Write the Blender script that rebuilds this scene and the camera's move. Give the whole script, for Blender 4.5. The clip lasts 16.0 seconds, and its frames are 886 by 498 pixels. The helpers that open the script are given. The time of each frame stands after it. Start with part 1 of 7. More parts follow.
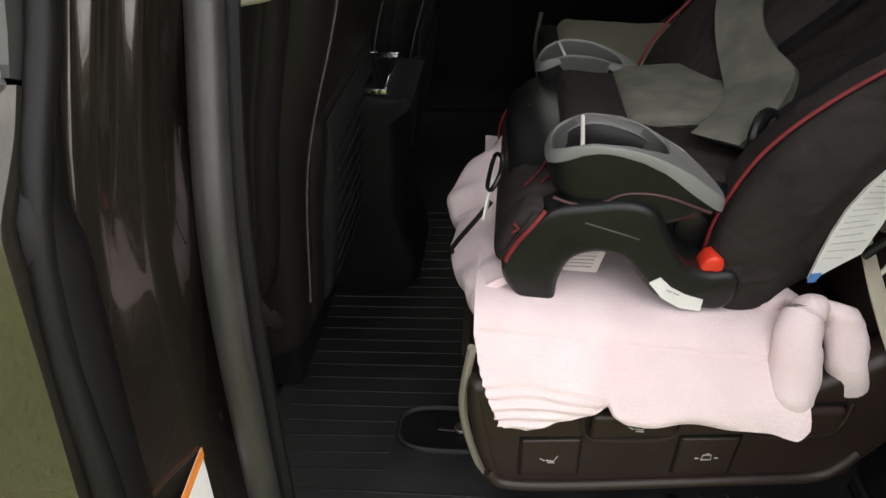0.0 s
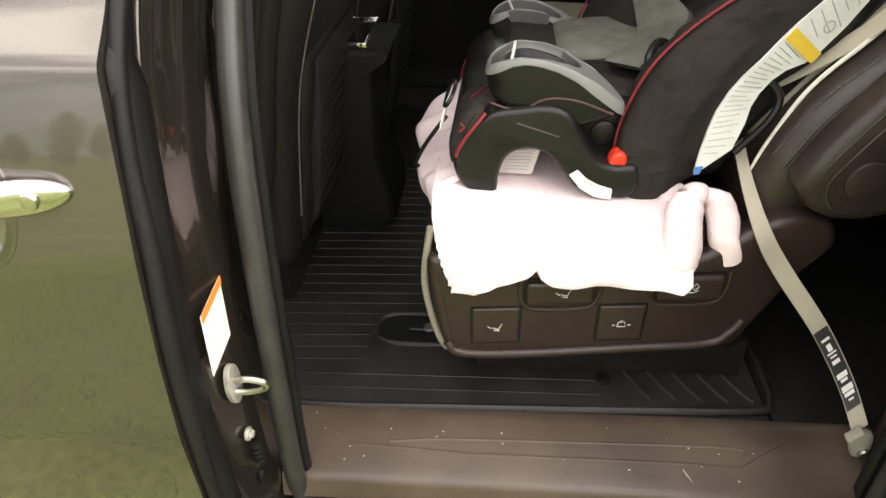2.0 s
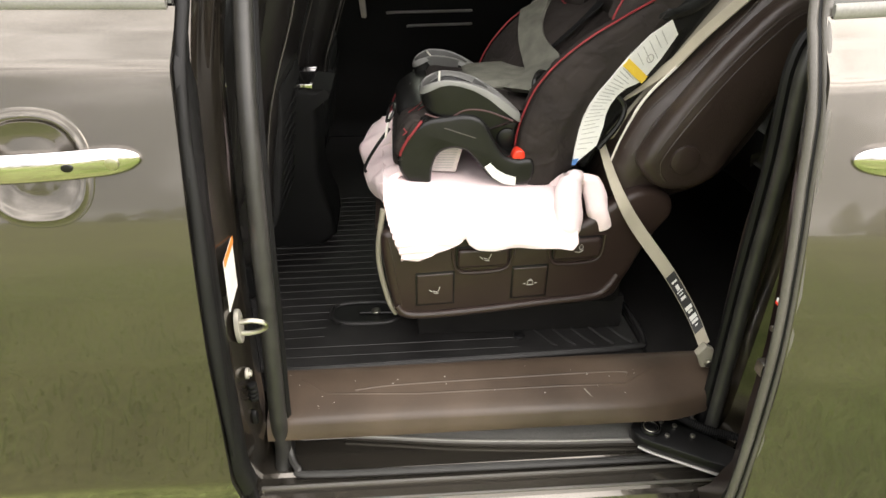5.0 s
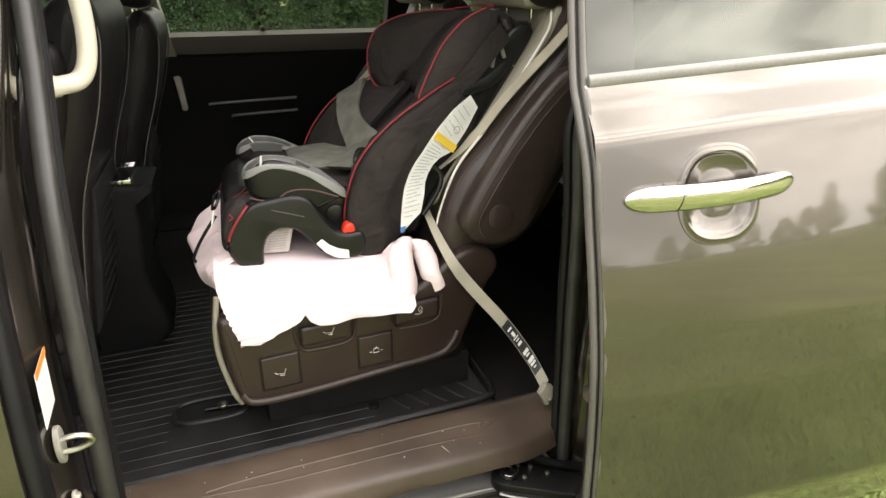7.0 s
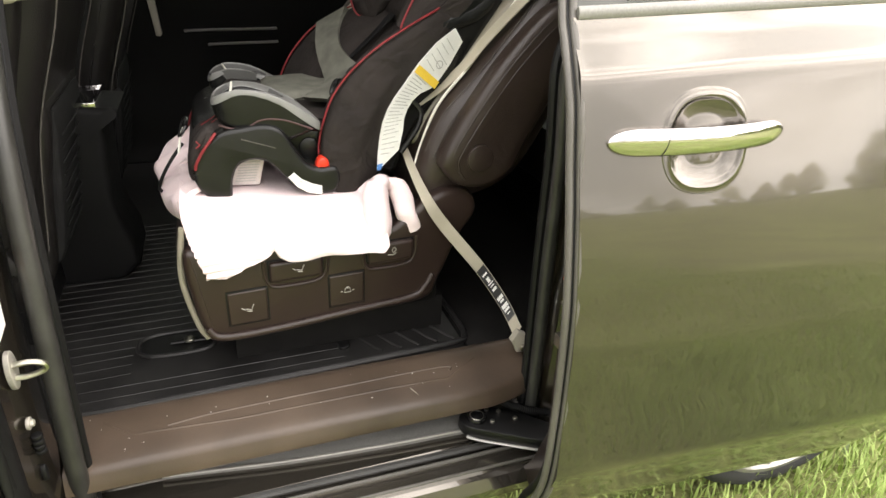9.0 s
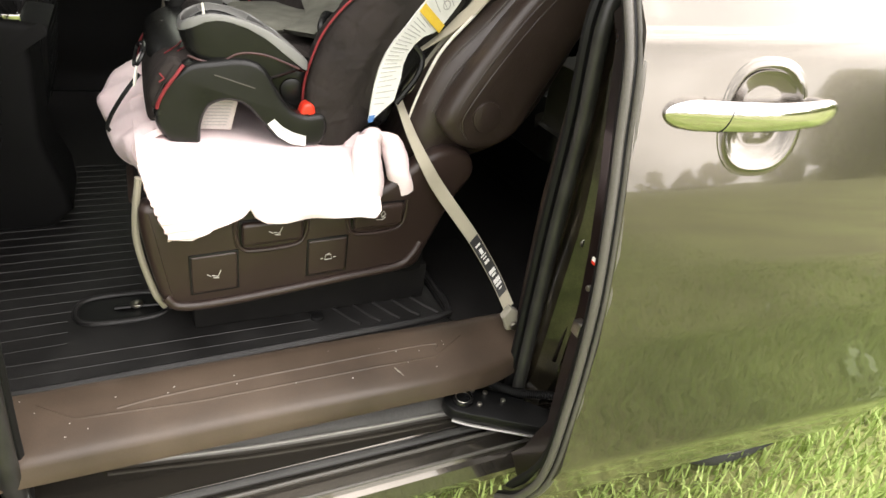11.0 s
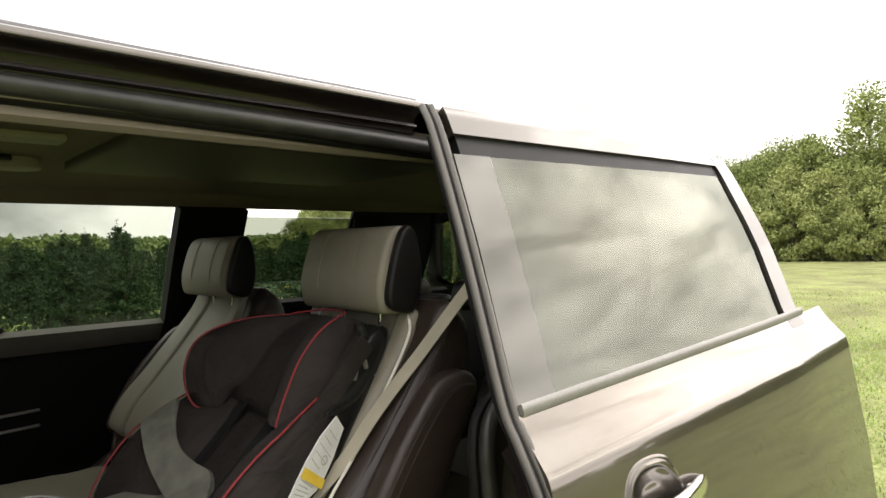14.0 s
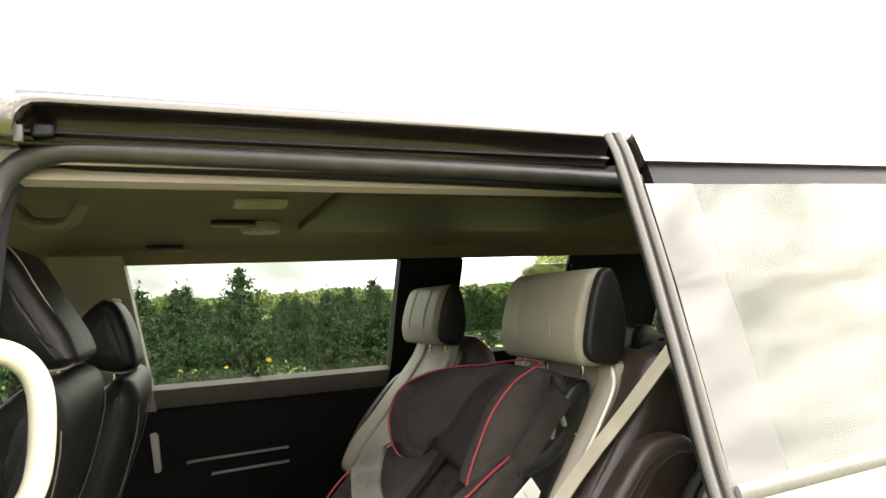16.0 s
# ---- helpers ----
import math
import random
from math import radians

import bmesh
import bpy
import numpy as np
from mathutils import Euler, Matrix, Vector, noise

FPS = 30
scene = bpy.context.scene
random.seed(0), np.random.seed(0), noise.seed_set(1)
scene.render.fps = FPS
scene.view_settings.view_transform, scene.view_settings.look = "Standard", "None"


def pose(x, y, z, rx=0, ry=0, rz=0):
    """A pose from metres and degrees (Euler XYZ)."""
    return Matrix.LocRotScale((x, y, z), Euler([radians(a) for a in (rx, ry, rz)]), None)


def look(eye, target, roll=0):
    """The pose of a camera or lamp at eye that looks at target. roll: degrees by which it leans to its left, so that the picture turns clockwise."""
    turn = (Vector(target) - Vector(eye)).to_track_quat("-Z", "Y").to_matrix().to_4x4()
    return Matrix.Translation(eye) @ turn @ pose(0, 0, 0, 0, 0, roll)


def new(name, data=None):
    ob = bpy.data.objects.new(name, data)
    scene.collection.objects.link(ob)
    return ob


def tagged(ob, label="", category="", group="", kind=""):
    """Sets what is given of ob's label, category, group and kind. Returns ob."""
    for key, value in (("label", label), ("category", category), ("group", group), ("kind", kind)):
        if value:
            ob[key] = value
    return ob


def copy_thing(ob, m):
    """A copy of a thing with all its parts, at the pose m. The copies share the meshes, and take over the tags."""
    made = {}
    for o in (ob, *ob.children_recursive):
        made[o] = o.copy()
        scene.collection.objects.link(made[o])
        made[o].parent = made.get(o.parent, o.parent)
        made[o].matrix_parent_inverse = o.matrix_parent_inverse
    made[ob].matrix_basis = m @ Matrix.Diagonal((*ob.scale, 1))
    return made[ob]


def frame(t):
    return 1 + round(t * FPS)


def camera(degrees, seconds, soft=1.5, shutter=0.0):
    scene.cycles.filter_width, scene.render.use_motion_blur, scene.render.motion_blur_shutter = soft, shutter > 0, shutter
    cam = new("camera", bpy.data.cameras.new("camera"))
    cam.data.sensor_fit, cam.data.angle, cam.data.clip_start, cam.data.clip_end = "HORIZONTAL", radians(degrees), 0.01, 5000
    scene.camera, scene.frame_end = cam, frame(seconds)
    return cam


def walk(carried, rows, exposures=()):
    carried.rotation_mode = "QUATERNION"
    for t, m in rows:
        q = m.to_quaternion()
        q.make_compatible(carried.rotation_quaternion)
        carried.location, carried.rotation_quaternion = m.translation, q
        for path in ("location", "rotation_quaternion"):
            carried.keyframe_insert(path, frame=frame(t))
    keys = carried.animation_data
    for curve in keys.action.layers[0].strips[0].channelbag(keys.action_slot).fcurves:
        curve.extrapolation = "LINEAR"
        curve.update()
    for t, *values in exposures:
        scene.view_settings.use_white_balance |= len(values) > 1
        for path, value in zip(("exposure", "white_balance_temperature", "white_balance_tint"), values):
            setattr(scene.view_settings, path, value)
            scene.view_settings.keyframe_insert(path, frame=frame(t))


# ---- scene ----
cam = camera(70.6, 16.0)
PATH = [
    (0, (-0.005, 0.026, 1.297), (-0.197, 1.622, 0.107), -2.6),
    (0.5, (0.059, -0.019, 1.285), (-0.499, 1.499, 0.107), -7.1),
    (1, (0.121, -0.082, 1.242), (-0.502, 1.408, 0.063), -4.9),
    (1.5, (0.12, -0.136, 1.266), (-0.335, 1.39, 0.056), -2.3),
    (2, (0.059, -0.23, 1.281), (-0.103, 1.383, 0.11), -2.0),
    (2.5, (0.045, -0.34, 1.265), (0.267, 1.299, 0.141), 1.2),
    (3, (0.108, -0.427, 1.295), (0.211, 1.244, 0.202), -0.5),
    (5.5, (-0.032, -0.616, 1.289), (0.165, 1.155, 0.38), 1.8),
    (6, (-0.022, -0.653, 1.294), (0.551, 1.086, 0.49), 2.1),
    (6.5, (-0.01, -0.639, 1.301), (0.704, 1.072, 0.551), 1.1),
    (7, (0.017, -0.625, 1.296), (0.629, 1.122, 0.537), -0.4),
    (7.5, (0.066, -0.617, 1.284), (0.649, 1.124, 0.491), 0.1),
    (8, (0.088, -0.612, 1.26), (0.68, 1.087, 0.388), 0.9),
    (10.5, (-0.043, -0.566, 1.266), (0.726, 1.041, 0.358), 7.3),
    (11, (-0.032, -0.429, 1.214), (0.808, 1.077, 0.202), 9.5),
    (11.5, (-0.065, -0.347, 1.228), (0.897, 1.018, 0.127), 10.9),
    (12, (-0.183, -0.355, 1.307), (1.149, 0.917, 0.529), 6.7),
    (12.5, (-0.265, -0.349, 1.325), (1.258, 0.817, 0.759), 2.8),
    (13, (-0.271, -0.342, 1.344), (1.272, 0.834, 0.855), 1.8),
    (13.5, (-0.204, -0.332, 1.387), (1.28, 0.987, 1.149), 0.2),
    (14, (-0.121, -0.32, 1.403), (1.255, 1.133, 1.394), -1.4),
    (14.5, (-0.068, -0.305, 1.397), (1.051, 1.35, 1.504), -2.7),
    (15, (-0.062, -0.278, 1.399), (0.567, 1.617, 1.5), -3.0),
    (15.5, (-0.06, -0.274, 1.409), (0.348, 1.681, 1.523), -3.4),
    (16, (-0.004, -0.303, 1.4), (0.747, 1.543, 1.566), -2.9),
]
walk(cam, [(t, look(eye, target, roll)) for t, eye, target, roll in PATH], [(0, 0.05, 6250, 16), (0.5, 0.45, 6450, 16), (1, 0.66, 6550, 16), (2, 0.88, 6600, 16), (3, 0.8, 6600, 16), (5.5, 0.92, 6600, 16), (8, 0.9, 6600, 16), (10.5, 1.1, 6600, 16), (11.5, 1.14, 6600, 16), (12, 1.08, 6600, 16), (12.5, 0.9, 6600, 16), (13, 0.64, 6600, 16), (14, 0.28, 6600, 16), (14.5, 0.15, 6600, 16), (15, 0.8, 6600, 16), (15.5, 1.48, 6600, 16), (16, 1.5, 6600, 16)])

# ---- world, sun and exposure ----
SUN_EL, SUN_AZ = 30.0, 118.0
world = bpy.data.worlds.new("world")
scene.world = world
world.use_nodes = True
wn, wl = world.node_tree.nodes, world.node_tree.links
wn.clear()
w_out = wn.new("ShaderNodeOutputWorld")
w_bg = wn.new("ShaderNodeBackground")
w_sky = wn.new("ShaderNodeTexSky")
w_sky.sky_type, w_sky.sun_disc = "NISHITA", False
w_sky.sun_elevation, w_sky.sun_rotation = radians(SUN_EL), radians(SUN_AZ)
w_sky.dust_density, w_sky.air_density = 3.0, 1.0
w_tc = wn.new("ShaderNodeTexCoord")
w_map = wn.new("ShaderNodeMapping")
w_map.inputs["Scale"].default_value = (1.0, 1.0, 2.2)
w_noise = wn.new("ShaderNodeTexNoise")
w_noise.inputs["Scale"].default_value = 3.4
w_noise.inputs["Detail"].default_value = 7.0
w_noise.inputs["Distortion"].default_value = 0.2
w_ramp = wn.new("ShaderNodeValToRGB")
w_ramp.color_ramp.elements[0].position, w_ramp.color_ramp.elements[0].color = 0.42, (8.6, 8.8, 8.4, 1)
w_ramp.color_ramp.elements[1].position, w_ramp.color_ramp.elements[1].color = 0.61, (23.4, 23.0, 21.6, 1)
w_mix = wn.new("ShaderNodeMix")
w_mix.data_type = "RGBA"
w_mix.inputs[0].default_value = 0.88
wl.new(w_tc.outputs["Generated"], w_map.inputs["Vector"])
wl.new(w_map.outputs["Vector"], w_noise.inputs["Vector"])
wl.new(w_noise.outputs["Fac"], w_ramp.inputs["Fac"])
wl.new(w_sky.outputs["Color"], w_mix.inputs[6])
wl.new(w_ramp.outputs["Color"], w_mix.inputs[7])
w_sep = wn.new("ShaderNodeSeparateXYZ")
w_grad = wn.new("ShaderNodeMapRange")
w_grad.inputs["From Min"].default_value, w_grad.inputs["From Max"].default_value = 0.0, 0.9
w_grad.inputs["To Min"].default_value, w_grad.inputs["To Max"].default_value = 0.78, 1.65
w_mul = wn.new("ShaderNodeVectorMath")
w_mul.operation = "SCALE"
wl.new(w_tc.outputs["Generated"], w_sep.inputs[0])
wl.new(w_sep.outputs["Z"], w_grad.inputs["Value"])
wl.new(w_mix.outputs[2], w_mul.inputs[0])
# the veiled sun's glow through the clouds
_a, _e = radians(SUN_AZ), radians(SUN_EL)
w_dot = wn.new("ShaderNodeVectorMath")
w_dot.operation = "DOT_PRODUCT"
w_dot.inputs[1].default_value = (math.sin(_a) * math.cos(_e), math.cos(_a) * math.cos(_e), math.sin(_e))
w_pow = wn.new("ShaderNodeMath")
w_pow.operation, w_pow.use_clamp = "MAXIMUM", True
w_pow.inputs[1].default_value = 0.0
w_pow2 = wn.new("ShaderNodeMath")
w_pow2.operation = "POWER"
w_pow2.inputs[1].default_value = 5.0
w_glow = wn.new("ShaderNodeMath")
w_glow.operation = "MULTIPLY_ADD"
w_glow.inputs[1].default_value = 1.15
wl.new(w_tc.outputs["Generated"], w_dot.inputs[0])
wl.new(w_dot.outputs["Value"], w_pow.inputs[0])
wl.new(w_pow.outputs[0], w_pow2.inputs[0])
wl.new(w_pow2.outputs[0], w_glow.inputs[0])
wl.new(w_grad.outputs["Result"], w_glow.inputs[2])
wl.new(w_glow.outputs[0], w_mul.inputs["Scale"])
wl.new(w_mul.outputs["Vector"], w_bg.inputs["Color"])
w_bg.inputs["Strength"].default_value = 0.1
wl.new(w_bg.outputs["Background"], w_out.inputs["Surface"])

sun = new("sun", bpy.data.lights.new("sun", "SUN"))
sun.data.energy, sun.data.angle, sun.data.color = 0.55, radians(75), (1.0, 0.95, 0.88)
_a, _e = radians(SUN_AZ), radians(SUN_EL)
sun.matrix_world = look((math.sin(_a) * math.cos(_e) * 30, math.cos(_a) * math.cos(_e) * 30, math.sin(_e) * 30), (0, 0, 0))


# ---- materials ----
def mat(name, col, rough=0.5, metal=0.0, var=0.18, scale=6.0, bump=0.0, bscale=300.0, coat=0.0, spec=0.5, col2=None, dist=0.002, fine=0.08, hue=None):
    """A surface with stains at a large scale, grain at a fine one, and fine relief."""
    m = bpy.data.materials.new(name)
    m.use_nodes = True
    n, l = m.node_tree.nodes, m.node_tree.links
    b = n["Principled BSDF"]
    tc = n.new("ShaderNodeTexCoord")
    big = n.new("ShaderNodeTexNoise")
    big.inputs["Scale"].default_value, big.inputs["Detail"].default_value = scale, 5.0
    small = n.new("ShaderNodeTexNoise")
    small.inputs["Scale"].default_value, small.inputs["Detail"].default_value = bscale, 3.0
    l.new(tc.outputs["Object"], big.inputs["Vector"])
    l.new(tc.outputs["Object"], small.inputs["Vector"])
    ramp = n.new("ShaderNodeValToRGB")
    dark = tuple(c * (1 - var) for c in col)
    light = col2 or tuple(min(1, c * (1 + var)) for c in col)
    ramp.color_ramp.elements[0].position, ramp.color_ramp.elements[0].color = 0.3, (*dark, 1)
    ramp.color_ramp.elements[1].position, ramp.color_ramp.elements[1].color = 0.7, (*light, 1)
    l.new(big.outputs["Fac"], ramp.inputs["Fac"])
    mul = n.new("ShaderNodeMix")
    mul.data_type, mul.blend_type = "RGBA", "OVERLAY"
    mul.inputs[0].default_value = min(1.0, fine * 3)
    l.new(ramp.outputs["Color"], mul.inputs[6])
    l.new(small.outputs["Fac"], mul.inputs[7])
    l.new(mul.outputs[2], b.inputs["Base Color"])
    rr = n.new("ShaderNodeMapRange")
    rr.inputs["To Min"].default_value, rr.inputs["To Max"].default_value = max(0.0, rough * 0.85), min(1.0, rough * 1.15)
    l.new(big.outputs["Fac"], rr.inputs["Value"])
    l.new(rr.outputs["Result"], b.inputs["Roughness"])
    b.inputs["Metallic"].default_value = metal
    b.inputs["Specular IOR Level"].default_value = spec
    b.inputs["Coat Weight"].default_value = coat
    b.inputs["Coat Roughness"].default_value = 0.03
    if bump:
        bp = n.new("ShaderNodeBump")
        bp.inputs["Strength"].default_value, bp.inputs["Distance"].default_value = bump, dist
        l.new(small.outputs["Fac"], bp.inputs["Height"])
        l.new(bp.outputs["Normal"], b.inputs["Normal"])
    return m


def creased(m, scale, strength, dist):
    """Adds broad, soft wrinkles under a material's fine relief."""
    n, l = m.node_tree.nodes, m.node_tree.links
    wide, bp, tc = n.new("ShaderNodeTexNoise"), n.new("ShaderNodeBump"), n.new("ShaderNodeTexCoord")
    wide.inputs["Scale"].default_value, wide.inputs["Detail"].default_value, wide.inputs["Distortion"].default_value = scale, 2.0, 1.6
    bp.inputs["Strength"].default_value, bp.inputs["Distance"].default_value = strength, dist
    l.new(tc.outputs["Object"], wide.inputs["Vector"])
    l.new(wide.outputs["Fac"], bp.inputs["Height"])
    l.new(bp.outputs["Normal"], n["Bump"].inputs["Normal"])
    return m


def ribbed(m, axis, per_metre, strength=0.5, dist=0.002):
    """Adds woven ribs across an axis of the thing to a material's relief."""
    n, l = m.node_tree.nodes, m.node_tree.links
    tc = n.new("ShaderNodeTexCoord")
    wv = n.new("ShaderNodeTexWave")
    wv.bands_direction = axis
    wv.inputs["Scale"].default_value = per_metre / 3.2
    wv.inputs["Distortion"].default_value = 1.2
    wv.inputs["Detail"].default_value = 2.0
    bp = n.new("ShaderNodeBump")
    bp.inputs["Strength"].default_value, bp.inputs["Distance"].default_value = strength, dist
    b = n["Principled BSDF"]
    if b.inputs["Normal"].is_linked:
        l.new(b.inputs["Normal"].links[0].from_socket, bp.inputs["Normal"])
    l.new(tc.outputs["Object"], wv.inputs["Vector"])
    l.new(wv.outputs["Fac"], bp.inputs["Height"])
    l.new(bp.outputs["Normal"], b.inputs["Normal"])
    return m


def glass(name, tint, ior=1.52, sheen=(1.0, 1.0, 1.0)):
    """A thin pane: tinted see-through with a clear reflection at each face; tint is one face's share."""
    m = bpy.data.materials.new(name)
    m.use_nodes = True
    n, l = m.node_tree.nodes, m.node_tree.links
    n.remove(n["Principled BSDF"])
    clear, gloss, mix = n.new("ShaderNodeBsdfTransparent"), n.new("ShaderNodeBsdfGlossy"), n.new("ShaderNodeMixShader")
    face, power, share = n.new("ShaderNodeLayerWeight"), n.new("ShaderNodeMath"), n.new("ShaderNodeMapRange")
    clear.inputs["Color"].default_value = (*tint, 1)
    gloss.inputs["Color"].default_value = (*sheen, 1)
    gloss.inputs["Roughness"].default_value = 0.0
    face.inputs["Blend"].default_value = 0.5
    power.operation, power.inputs[1].default_value = "POWER", 5.0
    share.inputs["To Min"].default_value, share.inputs["To Max"].default_value = ((ior - 1) / (ior + 1)) ** 2, 1.0
    l.new(face.outputs["Facing"], power.inputs[0])
    l.new(power.outputs[0], share.inputs["Value"])
    l.new(share.outputs["Result"], mix.inputs[0])
    l.new(clear.outputs[0], mix.inputs[1])
    l.new(gloss.outputs[0], mix.inputs[2])
    l.new(mix.outputs[0], n["Material Output"].inputs["Surface"])
    return m


PAINT = mat("bronze_grey_car_paint", (0.104, 0.093, 0.076), 0.19, 0.8, 0.06, 2.0, 0.0, 700.0, coat=1.0, fine=0.12)
# Body paint in a darker tone, standing in for the frame's dim reflections.
PAINT_DIM = mat("dimmed_body_paint", (0.030, 0.0255, 0.0195), 0.33, 0.6, 0.2, 9.0, 0.03, 500.0, coat=0.7, col2=(0.046, 0.038, 0.029))
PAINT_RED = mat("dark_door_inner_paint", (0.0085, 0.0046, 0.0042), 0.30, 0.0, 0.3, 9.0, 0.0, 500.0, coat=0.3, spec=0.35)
TRIM_AL = mat("satin_belt_trim", (0.22, 0.215, 0.20), 0.42, 0.3, 0.05, 12.0)
# Body paint's darker copy: the jamb's shade is put into the colour.
PAINT_SHADED = mat("shaded_body_paint", (0.047, 0.0395, 0.031), 0.25, 0.75, 0.05, 3.0, 0.0, 500.0, coat=0.9)
ROOF_DARK = mat("dark_grey_trim", (0.062, 0.057, 0.048), 0.6, 0.0, 0.1, 8.0, 0.2, 900.0)
LEDGE = mat("grey_ledge_plastic", (0.135, 0.125, 0.105), 0.5, 0.0, 0.06, 8.0, 0.2, 900.0)
# Rear jamb's shade is mixed into this paint, with paler mottling.
JAMB_SHADED = mat("shaded_mottled_paint", (0.012, 0.0105, 0.008), 0.30, 0.3, 0.5, 14.0, 0.05, 300.0, coat=0.8, col2=(0.060, 0.050, 0.031), fine=0.2)
FLANGE = mat("grey_door_flange", (0.094, 0.088, 0.078), 0.42, 0.2, 0.08, 12.0)
CHROME = mat("chrome", (0.66, 0.64, 0.64), 0.10, 1.0, 0.02, 20.0)
STEEL = mat("zinc_steel", (0.55, 0.53, 0.46), 0.3, 1.0, 0.15, 60.0, 0.1, 400.0)
ZINC = mat("dull_zinc", (0.42, 0.40, 0.35), 0.45, 0.45, 0.15, 60.0, 0.1, 400.0)
SATIN = mat("satin_trim", (0.38, 0.37, 0.35), 0.40, 0.8, 0.05, 12.0)
PILLAR = mat("glossy_pillar_film", (0.05, 0.052, 0.048), 0.05, 0.0, 0.0, 12.0, coat=0.1, spec=0.6, fine=0.0)
PILLAR.node_tree.nodes["Principled BSDF"].inputs["Specular Tint"].default_value = (1.0, 0.98, 0.88, 1)
RUBBER = mat("black_rubber", (0.005, 0.005, 0.005), 0.55, 0.0, 0.25, 14.0, 0.15, 400.0, spec=0.28)
SEAL = mat("grey_weatherstrip", (0.025, 0.0245, 0.022), 0.42, 0.0, 0.3, 22.0, 0.06, 300.0, spec=0.5)
MAT_RUBBER = mat("floor_mat_rubber", (0.0125, 0.0120, 0.0115), 0.40, 0.0, 0.45, 9.0, 0.4, 500.0, spec=0.5, fine=0.3)
CARPET = mat("black_carpet", (0.009, 0.0085, 0.008), 0.9, 0.0, 0.3, 20.0, 0.6, 900.0, spec=0.12)
SILL = mat("brown_sill_plastic", (0.060, 0.042, 0.029), 0.36, 0.0, 0.30, 5.0, 0.16, 700.0, col2=(0.098, 0.071, 0.051), fine=0.10, spec=0.45)
BROWN = mat("brown_seat_plastic", (0.029, 0.0185, 0.0150), 0.34, 0.0, 0.12, 8.0, 0.12, 1200.0, spec=0.4)
LEATHER = creased(mat("dark_brown_leather", (0.031, 0.0215, 0.0175), 0.33, 0.0, 0.15, 12.0, 0.35, 420.0, spec=0.45), 9.0, 0.25, 0.012)
LEATHER_BLK = mat("black_leather", (0.010, 0.009, 0.0085), 0.42, 0.0, 0.15, 12.0, 0.35, 420.0, spec=0.26)
BEIGE = mat("grey_beige_leather", (0.225, 0.205, 0.158), 0.5, 0.0, 0.10, 10.0, 0.3, 420.0)
PIPING = mat("pale_piping", (0.72, 0.70, 0.62), 0.5, 0.0, 0.1, 30.0)
STITCH = mat("grey_stitching", (0.075, 0.068, 0.060), 0.8, 0.0, 0.2, 60.0)
BLACKP = mat("black_plastic", (0.006, 0.006, 0.006), 0.38, 0.0, 0.3, 14.0, 0.12, 900.0, spec=0.32)
GLOSSP = mat("gloss_black_plastic", (0.008, 0.008, 0.008), 0.08, 0.0, 0.3, 14.0)
CS_PLASTIC = mat("child_seat_plastic", (0.012, 0.012, 0.0115), 0.26, 0.0, 0.25, 12.0, 0.12, 1500.0, spec=0.32)
CS_GREY = mat("grey_armrest_plastic", (0.20, 0.20, 0.19), 0.42, 0.0, 0.1, 14.0, 0.1, 1500.0)
FABRIC = creased(mat("black_seat_fabric", (0.026, 0.0215, 0.0195), 0.85, 0.0, 0.3, 10.0, 0.5, 900.0, spec=0.2), 13.0, 0.55, 0.018)
# Armrest grey darkened; the cup's inner shade is in the colour.
CUP_SHADE = mat("shaded_armrest_plastic", (0.085, 0.085, 0.080), 0.45, 0.0, 0.1, 14.0, 0.1, 1500.0)
FABRIC_GREY = mat("grey_seat_fabric", (0.155, 0.155, 0.128), 0.95, 0.0, 0.22, 26.0, 0.5, 1100.0, spec=0.12)
RED_PIPE = mat("red_piping", (0.20, 0.014, 0.018), 0.6, 0.0, 0.15, 60.0)
RED_BTN = mat("red_button", (0.75, 0.045, 0.02), 0.35, 0.0, 0.05, 60.0)
BELT = mat("beige_belt_webbing", (0.40, 0.365, 0.28), 0.7, 0.0, 0.10, 14.0, 0.3, 1400.0)
WEB_BLK = mat("black_webbing", (0.014, 0.014, 0.014), 0.8, 0.0, 0.2, 30.0, 0.3, 900.0, spec=0.12)
TOWEL = ribbed(mat("pink_towel", (0.86, 0.69, 0.69), 0.95, 0.0, 0.05, 9.0, 0.8, 600.0, col2=(0.90, 0.76, 0.755)), "Z", 200, 0.08, 0.002)
LABEL = mat("white_label", (0.80, 0.80, 0.77), 0.5, 0.0, 0.06, 30.0)
# White paper, greyed and pinked for shade and the towel's bounce light.
PAPER_SHADED = mat("shaded_white_paper", (0.58, 0.52, 0.50), 0.7, 0.0, 0.10, 30.0)
LABEL_INK = mat("grey_print", (0.40, 0.39, 0.37), 0.6, 0.0, 0.1, 60.0)
LABEL_YEL = mat("yellow_label", (0.80, 0.55, 0.06), 0.5, 0.0, 0.06, 30.0)
LABEL_ORG = mat("orange_label", (0.80, 0.26, 0.04), 0.5, 0.0, 0.06, 30.0)
LABEL_BLK = mat("black_label", (0.03, 0.03, 0.03), 0.45, 0.0, 0.2, 60.0)
ICON = mat("pale_symbol_print", (0.42, 0.40, 0.36), 0.6, 0.0, 0.05, 60.0)
HEADLINER = mat("grey_beige_headliner", (0.195, 0.167, 0.130), 0.95, 0.0, 0.06, 5.0, 0.4, 700.0)
TRIM_GREY = mat("grey_beige_trim_plastic", (0.30, 0.28, 0.23), 0.5, 0.0, 0.06, 8.0, 0.2, 900.0)
TRIM_BLK = mat("black_trim_plastic", (0.0055, 0.0055, 0.0055), 0.62, 0.0, 0.2, 8.0, 0.2, 900.0, spec=0.2)
